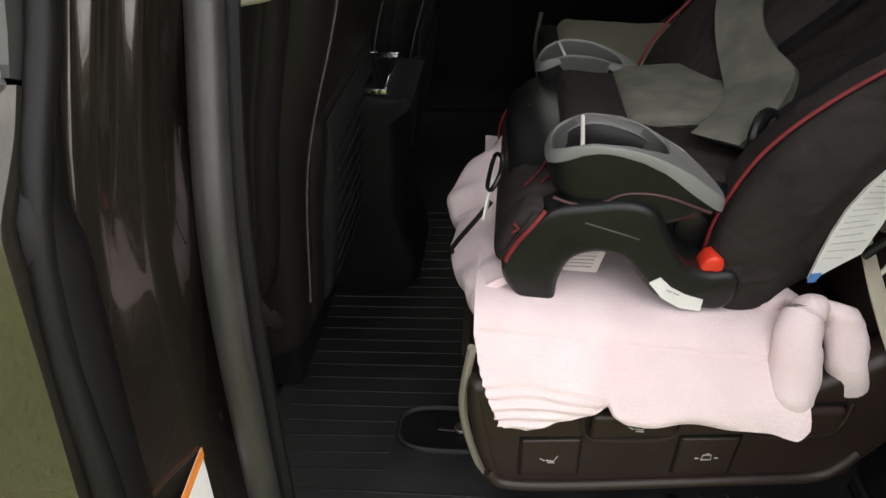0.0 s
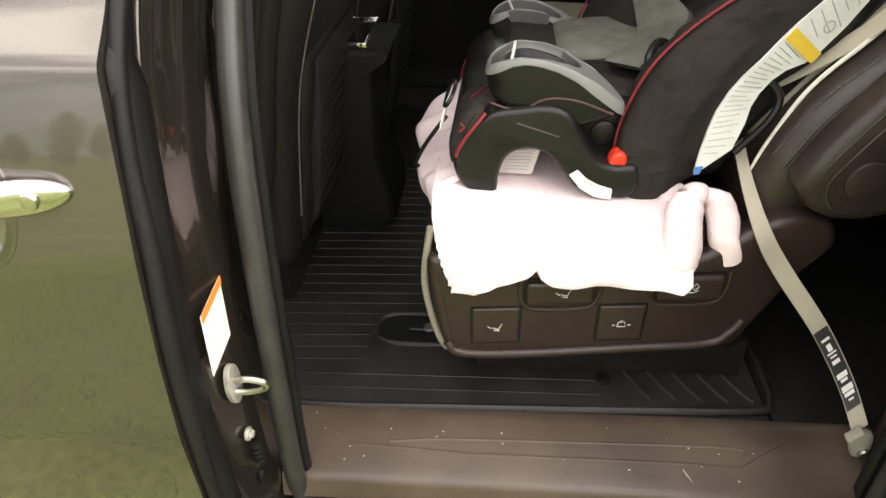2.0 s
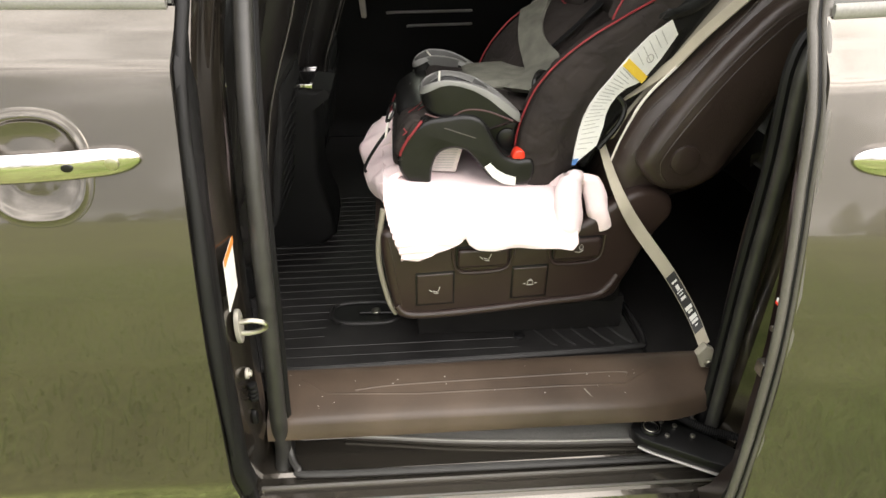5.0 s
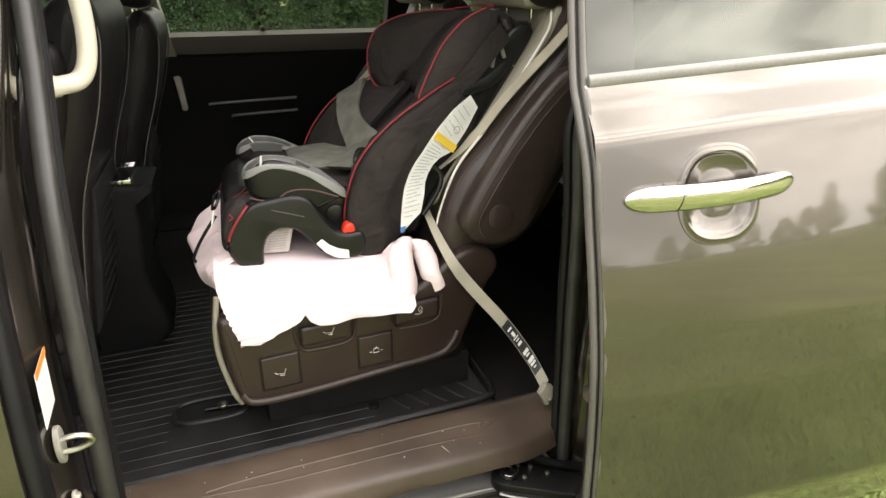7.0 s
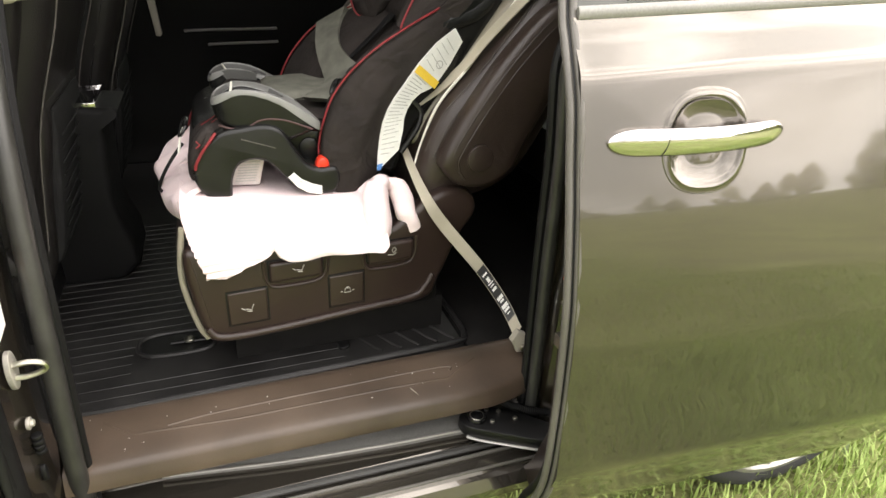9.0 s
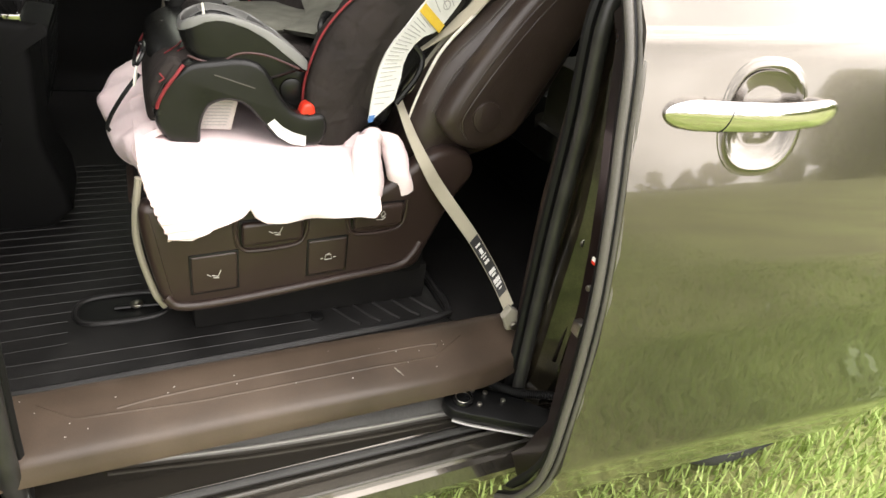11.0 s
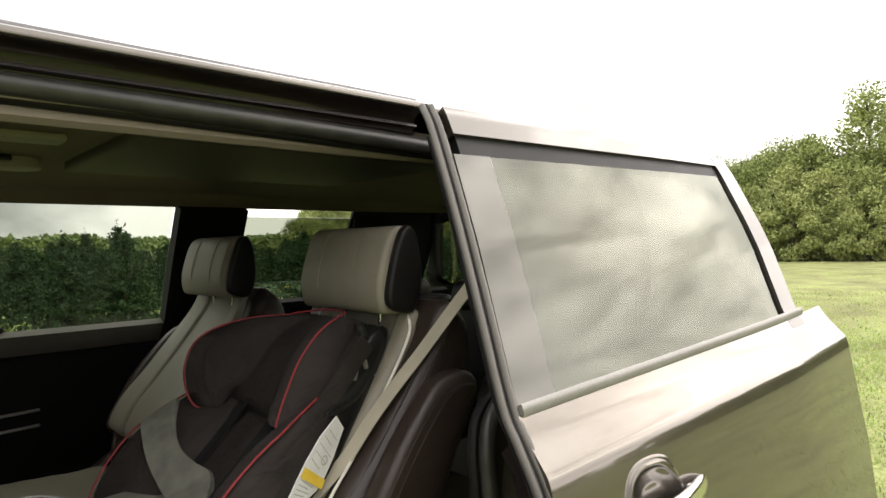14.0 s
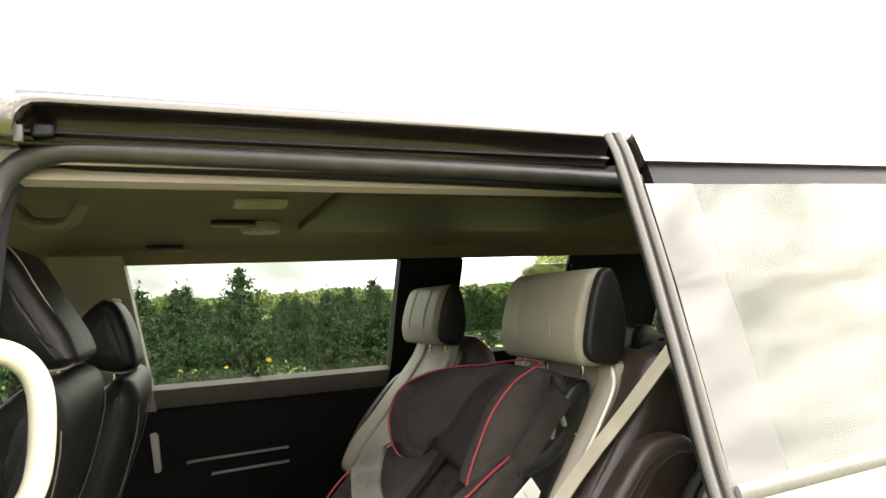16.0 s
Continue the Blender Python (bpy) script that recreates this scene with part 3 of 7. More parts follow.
for _dx, _dy, _r, _m in ((-0.010, 0.014, 0.0066, FLANGE), (0.004, 0.006, 0.0066, FLANGE), (-0.001, 0.017, 0.0085, RUBBER)):
    part("edge_seal", tube(spline([(SD_F(z) + _dx, side(z) + SD + _dy, z) for z in _zs], 5), _r, 10), _m, sliding_door, "ridged grey rubber edge seal" if _m is FLANGE else "")
_pts = [(SD_F(z) + 0.012, side(z) + SD + 0.040, z) for z in (0.20, 0.35, 0.5, 0.7, 0.85, 0.95, 1.05, 1.12, 1.17, 1.3, 1.45, 1.6)]
part("edge_seal", tube(spline(_pts, 5), 0.010, 10, 1.0), RUBBER, sliding_door)
_z = 0.755
part("warning_label", box(0.5655, 0.5672, side(_z) + SD + 0.052, side(_z) + SD + 0.064, _z - 0.005, _z + 0.005), LABEL, sliding_door, "small white and red label")
part("label_stripe", box(0.5648, 0.5654, side(_z) + SD + 0.052, side(_z) + SD + 0.064, _z - 0.005, _z - 0.001), RED_BTN, sliding_door, "red stripe of the label")
part("door_bolt", disc((0.566, side(0.70) + SD + 0.060, 0.71), 0.005, "x", 0.008, 14, 0.0015), STEEL, sliding_door)
part("door_latch", box(0.558, 0.574, side(0.63) + SD + 0.052, side(0.63) + SD + 0.072, 0.625, 0.650, 0.003), STEEL, sliding_door, "steel door catch")

def jamb_side(z):
    """The body side's line, smoothed, as the jamb follows it."""
    return sum(side(z + d) for d in (-0.09, -0.06, -0.03, 0.0, 0.03, 0.06, 0.09)) / 7


# front pillar of the opening: a fluted painted jamb from sill to roof
rings = []
for z in list(np.linspace(0.20, 1.10, 20)) + list(np.linspace(1.14, 1.645, 26)):
    rise = min(1.0, max(0.0, (z - 1.05) / 0.25))
    wide = 0.055 * max(0.0, (z - 1.55) / 0.095) ** 2
    ring = [(-0.37, 0.050)]
    for k in range(25):
        t = k / 24
        bump = (0.05 + 0.95 * rise) * (0.009 * math.exp(-((t - 0.30) / 0.10) ** 2) + 0.011 * math.exp(-((t - 0.74) / 0.11) ** 2))
        lip = 0.006 * math.exp(-((t - 0.04) / 0.03) ** 2)
        x = -0.314 + 0.028 * t + 0.93 * bump + lip
        ring.append((x + wide * max(0.0, (x + 0.31) / 0.04), 0.044 + 0.095 * t - 0.36 * bump))
    ring += [(-0.290, 0.19), (-0.37, 0.20)]
    rings.append([(x + lean(z), jamb_side(z) + y, z) for x, y in ring])
pillar = part("front_pillar", loft(rings), PAINT_SHADED, van, "fluted door jamb in glossy bronze paint, darkened for shade", 60)


def jamb(y_in, z, out=0.0):
    """A point on the jamb's rearward face."""
    return (-0.2935 + lean(z) + out, jamb_side(z) + y_in, z)


# warning sticker: white with an orange head
def quad_on_jamb(y0, y1, z0, z1, slant, out):
    a = [jamb(y0, z0 - slant, out), jamb(y1, z0, out), jamb(y1, z1, out), jamb(y0, z1 - slant, out)]
    bm = bmesh.new()
    bm.faces.new([bm.verts.new(p) for p in a])
    bm.normal_update()
    bmesh.ops.solidify(bm, geom=bm.faces[:], thickness=0.0012)
    return bm


sticker = part("warning_sticker", quad_on_jamb(0.058, 0.122, 0.706, 0.793, 0.010, 0.004), LABEL, pillar, "white sticker with an orange head on the jamb")
part("orange_head", quad_on_jamb(0.058, 0.122, 0.784, 0.795, 0.010, 0.0056), LABEL_ORG, pillar, "orange warning strip")
# striker loop
_z = 0.640
_b = jamb(0.102, _z)
part("striker_plate", prism([(_b[1] + 0.030 * math.cos(a) * 0.62, _z + 0.034 * math.sin(a)) for a in [2 * math.pi * k / 20 for k in range(20)]], _b[0] - 0.002, _b[0] + 0.006, 0.001, 1, "x"), ZINC, pillar, "oval zinc striker plate")
part("striker_loop", tube(spline([(_b[0], _b[1] - 0.004, _z + 0.010), (_b[0] + 0.026, _b[1] - 0.002, _z + 0.012), (_b[0] + 0.046, _b[1], _z + 0.004), (_b[0] + 0.044, _b[1] + 0.001, _z - 0.008), (_b[0] + 0.022, _b[1] - 0.001, _z - 0.014), (_b[0], _b[1] - 0.004, _z - 0.012)], 5), 0.0048, 8), STEEL, pillar, "bent steel striker loop")
part("jamb_bolt", disc(jamb(0.104, 0.538, 0.003), 0.0105, "x", 0.006, 18, 0.0015), ZINC, pillar, "round bolt head on a washer")
part("bolt_head", disc(jamb(0.104, 0.538, 0.007), 0.006, "x", 0.008, 6, 0.001), ZINC, pillar)
for _z in (0.478, 0.488, 0.498, 0.508):
    part("rubber_rib", disc(jamb(0.108, _z, 0.007), 0.0088, "z", 0.007, 18, 0.002), RUBBER, pillar, "ribbed rubber plug")
part("jamb_plug", prism([(jamb(0.108, 0.43)[1] + 0.008 * math.cos(a), 0.43 + 0.017 * math.sin(a)) for a in [2 * math.pi * k / 20 for k in range(20)]], jamb(0.1, 0.43)[0] - 0.002, jamb(0.1, 0.43)[0] + 0.006, 0.0015, 2, "x"), RUBBER, pillar, "oval rubber plug")

# door opening: weatherstrip round it
_front = [(-0.268, 0.366, 0.225), (-0.263, 0.382, 0.285)] + [(x, side(z) + 0.150, z) for x, z in ((-0.258, 0.40), (-0.252, 0.6), (-0.250, 0.8), (-0.250, 1.0), (-0.252, 1.19), (-0.254, 1.33))]
_top = [(-0.2505, 0.640, 1.45), (-0.249, 0.655, 1.511), (-0.243, 0.665, 1.556), (-0.232, 0.669, 1.588), (-0.210, 0.668, 1.612), (-0.172, 0.664, 1.626), (-0.10, 0.660, 1.630), (0.25, 0.655, 1.625), (0.644, 0.651, 1.616), (0.95, 0.64, 1.60)]
_rear = [(1.07, 0.61, 1.53), (1.05, 0.575, 1.42), (0.985, 0.53, 1.31), (0.90, 0.49, 1.22), (0.80, 0.455, 1.165), (0.735, 0.430, 1.132), (0.695, 0.418, 1.116), (0.668, 0.410, 1.092), (0.657, 0.405, 1.05), (0.657, 0.402, 1.00), (0.663, 0.400, 0.90), (0.665, 0.400, 0.79), (0.664, 0.397, 0.66), (0.662, 0.388, 0.50), (0.657, 0.376, 0.38), (0.653, 0.368, 0.30), (0.655, 0.362, 0.262)]


def inward(x, y, z):
    """The inner lip's place beside the bulb."""
    w = min(1.0, max(0.0, (x + 0.235) / 0.10))
    if x > 0.3:
        w = min(1.0, max(0.0, (z - 1.45) / 0.12))
    return (x + (1 - w) * (0.012 if x < 0.3 else -0.012), y + 0.022, z - 0.014 * w)


part("weatherstrip", tube(spline(_front + _top, 6), 0.0165, 12), SEAL, van, "thick grey rubber weatherstrip round the opening")
part("weatherstrip", tube(spline([_top[-1]] + _rear, 6), 0.0140, 12), SEAL, van, "dark rubber weatherstrip on the rear jamb")
part("weatherstrip", tube(spline([inward(*q) for q in _front + _top + _rear], 6), 0.010, 8), RUBBER, van)

# upper door channel and roof edge
_ch = [(0.64, 1.705), (0.616, 1.686), (0.612, 1.678), (0.622, 1.6745), (0.636, 1.670), (0.643, 1.662), (0.645, 1.654), (0.638, 1.651), (0.637, 1.647), (0.647, 1.644), (0.650, 1.638), (0.644, 1.636), (0.646, 1.633), (0.66, 1.630), (0.70, 1.628), (0.71, 1.700)]
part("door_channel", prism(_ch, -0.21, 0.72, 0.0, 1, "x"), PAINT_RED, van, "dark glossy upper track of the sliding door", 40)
part("corner_block", rough_up(box(-0.194, -0.166, 0.630, 0.66, 1.640, 1.661, 0.006, 3), 0.003, 60), BLACKP, van)
part("channel_bracket", box(-0.209, -0.198, 0.614, 0.624, 1.628, 1.651, 0.003), FLANGE, van, "pale channel bracket")
_roof = []
_ry = (0.622, 0.612, 0.612, 0.630, 0.640, 0.68, 0.74, 0.9, 1.27, 1.64, 1.80, 1.86, 1.91, 1.90, 1.27, 0.70)
_rz = (1.676, 1.678, 1.684, 1.690, 1.694, 1.708, 1.727, 1.764, 1.786, 1.772, 1.752, 1.728, 1.696, 1.68, 1.75, 1.695)
_rf = (1.640, 1.642, 1.650, 1.654, 1.655, 1.669, 1.690, 1.735, 1.765, 1.752, 1.735, 1.715, 1.690, 1.675, 1.735, 1.655)
for x in sorted(list(np.linspace(-1.6, 2.12, 40)) + [-0.285, -0.270, -0.255, -0.24]):
    dz = -0.10 * max(0, (x - 1.2) / 0.9) ** 2 - 0.16 * max(0, (-0.5 - x) / 1.1) ** 2
    k = min(1.0, max(0.0, (x + 0.275) / 0.03))
    _roof.append([(x, y, (1 - k) * a + k * b + dz) for y, a, b in zip(_ry, _rf, _rz)])
part("roof", loft(_roof), PAINT, van, "painted roof with a folded drip edge", 30)
# bright outer rail over the track, ending in a rounded nose
_rc = []
for _x in [-0.274, -0.272, -0.267, -0.258, -0.246, -0.230, -0.216, -0.207, -0.204, -0.196, -0.185, -0.17, 0.0, 0.2, 0.4, 0.6, 0.73]:
    zb = float(np.interp(_x, [-0.274, -0.25, -0.207, -0.203, -0.190, -0.18], [1.650, 1.639, 1.633, 1.660, 1.672, 1.675]))
    zt = float(np.interp(_x, [-0.274, -0.270, -0.258, -0.245, -0.230, -0.205], [1.654, 1.662, 1.676, 1.685, 1.690, 1.692]))
    g = float(np.interp(_x, [-0.274, -0.270, -0.262, -0.245, -0.225], [0.35, 0.62, 0.82, 0.95, 1.0]))
    h = zt - zb
    prof = [(0.665, zb), (0.622, zb), (0.606, zb + 0.02 * h), (0.601, zb + 0.16 * h), (0.600, zb + 0.45 * h), (0.602, zb + 0.70 * h), (0.608, zb + 0.90 * h), (0.620, zt), (0.640, zt + 0.30 * (1.712 - zt)), (0.665, zt + 0.5 * (1.712 - zt))]
    if _x > -0.19:
        prof[0], prof[1] = (0.628, zt - 0.002), (0.611, zb + 0.002)
    _rc.append([(_x, 0.665 + (y - 0.665) * g, z) for y, z in prof])
part("roof_rail", loft(_rc), PAINT, van, "bronze-painted roof rail with a rounded nose", 50)

part("corner_gusset", prism([(-0.29, 1.54), (-0.250, 1.56), (-0.215, 1.595), (-0.160, 1.624), (-0.10, 1.630), (-0.10, 1.65), (-0.29, 1.66)], 0.672, 0.682, 0.002), PAINT_SHADED, van, "painted corner of the door opening")

# sill: sloping scuff plate, step edge, lower track and rocker
_sx0, _sx1 = -0.285, 0.545
_sill = [(0.515, 0.388), (0.50, 0.395), (0.485, 0.396), (0.45, 0.392), (0.42, 0.385), (0.395, 0.3788), (0.381, 0.3750), (0.3745, 0.3720), (0.3700, 0.3670), (0.3675, 0.3600), (0.3640, 0.3480), (0.3600, 0.336), (0.360, 0.330), (0.366, 0.329), (0.372, 0.338), (0.52, 0.338)]
sill = part("sill_plate", prism(_sill, _sx0, _sx1, 0.0, 1, "x"), SILL, van, "worn brown plastic sill plate with moulded grooves", 45)
_er = []
for _x, _k in ((0.545, 0.0), (0.575, 0.10), (0.605, 0.26), (0.635, 0.50), (0.655, 0.72), (0.675, 1.0), (0.70, 1.0)):
    _er.append([(_x, y + 0.042 * _k * max(0.0, (0.515 - y) / 0.157), z) for y, z in _sill])
part("end_plate", loft(_er), SILL, sill, "rounded rear end of the sill plate", 45)
part("groove", tube(spline([(-0.110, 0.436, 0.3880), (-0.02, 0.444, 0.3898), (0.20, 0.449, 0.3910), (0.455, 0.452, 0.3914), (0.474, 0.436, 0.3880)], 5), 0.0030, 6), SILL, sill)
part("groove", tube([(-0.225, 0.470, 0.3935), (-0.17, 0.430, 0.3868), (0.02, 0.420, 0.3845), (0.33, 0.422, 0.385), (0.465, 0.420, 0.3845), (0.540, 0.462, 0.3925)], 0.0028, 6), SILL, sill)
part("scratch", tube([(0.374, 0.412, 0.3832), (0.386, 0.392, 0.3772)], 0.0011, 5), TRIM_GREY, sill)
part("scratch", tube([(0.377, 0.404, 0.3808), (0.383, 0.400, 0.3795)], 0.0009, 5), TRIM_GREY, sill)
bm = bmesh.new()
_rs = np.random.default_rng(3)
for _i in range(22):
    x, y = _rs.uniform(-0.25, 0.52), _rs.uniform(0.375, 0.485)
    z, r = float(np.interp(y, [0.361, 0.373, 0.395, 0.42, 0.45, 0.485], [0.349, 0.368, 0.378, 0.385, 0.392, 0.396])), _rs.uniform(0.0006, 0.0017)
    a = _rs.uniform(0, 6.3)
    bm.faces.new([bm.verts.new((x + r * math.cos(a + b) * (1 + 0.6 * (k % 2)), y + r * math.sin(a + b), z + 0.0006 + 0.0004 * (k % 2))) for k, b in enumerate((0, 1.6, 3.0, 4.6))])
bmesh.ops.solidify(bm, geom=bm.faces[:], thickness=0.0005)
tagged(part("dust_specks", bm, LABEL, sill), "pale dust specks", "", "", "stuff")
_steps = [(0.50, 0.336), (0.46, 0.330), (0.448, 0.262), (0.436, 0.250), (0.352, 0.246), (0.345, 0.240), (0.322, 0.238), (0.318, 0.246), (0.311, 0.247), (0.306, 0.236), (0.286, 0.232), (0.282, 0.240), (0.276, 0.241), (0.271, 0.232), (0.262, 0.226), (0.250, 0.20), (0.262, 0.165), (0.50, 0.16)]
part("rocker", prism(_steps, -1.75, 2.0, 0.0, 1, "x"), PAINT, van, "dark stepped rocker with the lower door track", 25)
part("rocker_trim", tube([(-0.30, 0.3145, 0.2475), (0.2, 0.3135, 0.2475), (0.62, 0.312, 0.2475)], 0.0040, 8), FLANGE, van, "pale metal track strip")
part("rocker_trim", tube([(-0.30, 0.279, 0.2415), (0.2, 0.278, 0.2415), (0.66, 0.276, 0.2415)], 0.0036, 8), FLANGE, van, "pale metal track strip")
_in = spline([(-0.14, 0.438, 0), (-0.05, 0.426, 0), (0.12, 0.404, 0), (0.33, 0.388, 0), (0.50, 0.380, 0), (0.64, 0.360, 0)], 6)
# Pale trim grey replaces body paint here: the sky's reflection is coloured in.
part("track_ledge", prism([(p[0], p[1]) for p in _in] + [(0.64, 0.446), (-0.14, 0.446)], 0.244, 0.262, 0.003, 2, "z"), TRIM_AL, van, "metal ledge of the lower track, coloured pale for its sky reflection")
part("lower_rail", tube([(p[0], p[1] - 0.004, 0.2625) for p in _in], 0.0035, 8), SATIN, van, "polished guide rail")
part("weatherstrip", tube(spline([(-0.257, 0.405, 0.33), (-0.250, 0.380, 0.278), (-0.232, 0.352, 0.257), (-0.19, 0.340, 0.251), (0.2, 0.336, 0.249), (0.60, 0.334, 0.247)], 6), 0.008, 8), SEAL, van)

# roller arm of the sliding door and its ribbed cable duct
arm = part("roller_arm", prism([tuple(p) for p in spline([(0.478, 0.372), (0.486, 0.348), (0.510, 0.330), (0.56, 0.300), (0.63, 0.258), (0.70, 0.220), (0.72, 0.25), (0.66, 0.315), (0.60, 0.372), (0.55, 0.396), (0.505, 0.398), (0.485, 0.390)], 4, True)], 0.272, 0.300, 0.004, 2, "z"), BLACKP, van, "black steel roller arm")
part("roller", disc((0.516, 0.366, 0.303), 0.0215, "z", 0.012, 28, 0.003), GLOSSP, arm, "round roller cap")
part("roller_ring", tube([(0.516 + 0.0155 * math.cos(2 * math.pi * k / 24), 0.366 + 0.0155 * math.sin(2 * math.pi * k / 24), 0.3093) for k in range(24)], 0.0009, 5, closed=True), STEEL, arm)
part("arm_edge", tube(spline([(0.486, 0.345, 0.274), (0.510, 0.327, 0.273), (0.56, 0.297, 0.273), (0.68, 0.228, 0.273)], 6), 0.0036, 6), SATIN, arm)
for _q in ((0.548, 0.386), (0.572, 0.372), (0.598, 0.340), (0.545, 0.345)):
    part("screw", disc((_q[0], _q[1], 0.302), 0.0055, "z", 0.006, 12, 0.001), STEEL, arm)
_c = spline([(0.550, 0.398, 0.342), (0.572, 0.380, 0.331), (0.600, 0.364, 0.317), (0.640, 0.350, 0.304), (0.680, 0.338, 0.298), (0.73, 0.322, 0.296)], 18)
duct = part("cable_duct", tube(_c, [0.0070 + 0.0032 * (i % 2) for i in range(len(_c))], 10), BLACKP, van, "black corrugated cable duct")
part("duct_clip", tube(spline([(0.547, 0.392, 0.330), (0.545, 0.396, 0.356), (0.556, 0.400, 0.366), (0.568, 0.404, 0.358)], 4), 0.0035, 8), STEEL, van, "wire clip")

# rear pillar of the opening and rear quarter
_plan = [(0.80, 0.485), (0.735, 0.48), (0.712, 0.455), (0.700, 0.412), (0.702, 0.392), (0.722, 0.376), (0.735, 0.362), (0.750, 0.372), (0.770, 0.366), (0.80, 0.372), (0.835, 0.352), (0.845, 0.30), (0.86, 0.262), (0.90, 0.262), (0.90, 0.485)]
rings = []
for z in np.linspace(0.24, 1.62, 60):
    sh = side(z) - 0.262
    back = float(np.interp(z, [1.03, 1.09, 1.12, 1.165, 1.22, 1.31, 1.42, 1.62], [0.0, 0.02, 0.06, 0.14, 0.24, 0.325, 0.39, 0.42]))
    rings.append([(x + back - 0.03 * max(0, 0.85 - z), y + max(sh, -0.03) * 0.75, z) for x, y in _plan])
rear_pillar = part("rear_pillar", loft(rings), JAMB_SHADED, van, "painted rear door jamb, mottled and darkened for shade", 30)
part("jamb_panel", prism([(0.748, 0.690), (0.722, 0.52), (0.706, 0.378), (0.80, 0.334), (0.80, 0.66)], 0.346, 0.352, 0.002, 2), PAINT_SHADED, rear_pillar, "painted body skin beside the jamb")
part("jamb_latch", box(0.700, 0.718, 0.352, 0.378, 0.868, 0.892, 0.004), STEEL, rear_pillar, "steel catch on the jamb")
part("jamb_bolt", disc((0.712, 0.366, 0.66), 0.010, "y", 0.012, 16, 0.002), STEEL, rear_pillar)

part("jamb_stop", prism([(0.395, 0.845), (0.378, 0.850), (0.372, 0.868), (0.382, 0.884), (0.396, 0.884)], 0.722, 0.734, 0.003, 2, "x"), RUBBER, rear_pillar)
rings = []
for z in list(np.linspace(0.372, 1.06, 20)) + [1.075, 1.09, 1.10, 1.108, 1.114]:
    dx = float(np.interp(z, [0.37, 0.55, 0.79, 1.00, 1.05, 1.09, 1.108, 1.114], [0.028, 0.016, 0.004, -0.006, -0.004, 0.012, 0.034, 0.055]))
    fl = float(np.interp(z, [0.37, 0.72, 1.0], [-0.030, -0.024, 0.0]))
    rings.append([(x + dx, y, z) for x, y in ((0.690, 0.412), (0.676, 0.417), (0.670 + 0.4 * fl, 0.432), (0.672 + 0.8 * fl, 0.452), (0.684 + fl, 0.468), (0.712, 0.480), (0.78, 0.486), (0.78, 0.42))])
part("pillar_trim", loft(rings), LEATHER, rear_pillar, "brown plastic trim inside the rear pillar", 50)


def wheel_hole(x, z):
    return (x - 1.30) ** 2 + (z - 0.345) ** 2 < 0.385**2


part("rear_quarter", panel(0.86, lambda z: 2.10 - 0.10 * max(0, z - 1.0), 0.24, 1.14, 50, 40, 0.03, 0.0, wheel_hole), PAINT, van, "painted rear quarter panel")
part("quarter_window", panel(0.90, lambda z: 1.98 - 0.35 * max(0, z - 1.0), 1.14, 1.60, 20, 16, 0.006, 0.01), GLASS_DARK, van, "dark rear quarter glass")
part("quarter_pillar", panel(lambda z: 2.02 - 0.35 * max(0, z - 1.0), lambda z: 2.10 - 0.30 * max(0, z - 1.0), 1.14, 1.66, 4, 14, 0.03), PAINT, van)


def wheel(x, yc):
    """A tyre with a rounded shoulder, and a ten-spoke alloy rim set into it on the outer side."""
    m = -1 if yc < YC else 1
    prof = [(0.262, -0.095), (0.280, -0.108), (0.302, -0.115), (0.325, -0.108), (0.341, -0.090), (0.345, -0.06), (0.345, 0.06), (0.341, 0.090), (0.325, 0.108), (0.302, 0.115), (0.280, 0.108), (0.262, 0.095)]
    ring = lambda a: [(x + r * math.cos(a), yc + w, 0.345 + r * math.sin(a)) for r, w in prof]
    rings = [ring(2 * math.pi * k / 48) for k in range(48)]
    bm = loft(rings + [rings[0]], cap=False)
    bmesh.ops.remove_doubles(bm, verts=bm.verts, dist=1e-6)
    w = part("wheel", bm, TYRE, van, "black road tyre")
    hoop = [[(x + r * math.cos(a), yc + m * d, 0.345 + r * math.sin(a)) for r, d in ((0.282, 0.098), (0.282, 0.112), (0.270, 0.114), (0.256, 0.104), (0.236, 0.06), (0.225, -0.09), (0.240, -0.09), (0.255, 0.06))] for a in [2 * math.pi * k / 48 for k in range(49)]]
    bm = loft(hoop, cap=False)
    bmesh.ops.remove_doubles(bm, verts=bm.verts, dist=1e-6)
    part("rim", bm, SATIN, w, "silver alloy rim")
    part("hub", disc((x, yc + m * 0.085, 0.345), 0.062, "y", 0.03, 28, 0.008), SATIN, w)
    for k in range(10):
        a = 2 * math.pi * k / 10 + 0.2
        d = Vector((math.cos(a), 0, math.sin(a)))
        part("spoke", tube([Vector((x, yc + m * 0.085, 0.345)) + d * 0.05, Vector((x, yc + m * 0.098, 0.345)) + d * 0.16, Vector((x, yc + m * 0.102, 0.345)) + d * 0.258], [0.020, 0.015, 0.020], 8, 0.6, (0, 1, 0)), SATIN, w)
    part("brake_disc", disc((x, yc + m * 0.01, 0.345), 0.155, "y", 0.02, 32, 0.002), STEEL, w)
    return w


wheel(1.30, 0.315)
wheel(1.30, 2 * YC - 0.315)
wheel(-1.95, 0.345)
wheel(-1.95, 2 * YC - 0.345)

# front end: wings, bonnet, nose and windscreen
def front_wheel_hole(x, z):
    return (x + 1.95) ** 2 + (z - 0.345) ** 2 < 0.385**2


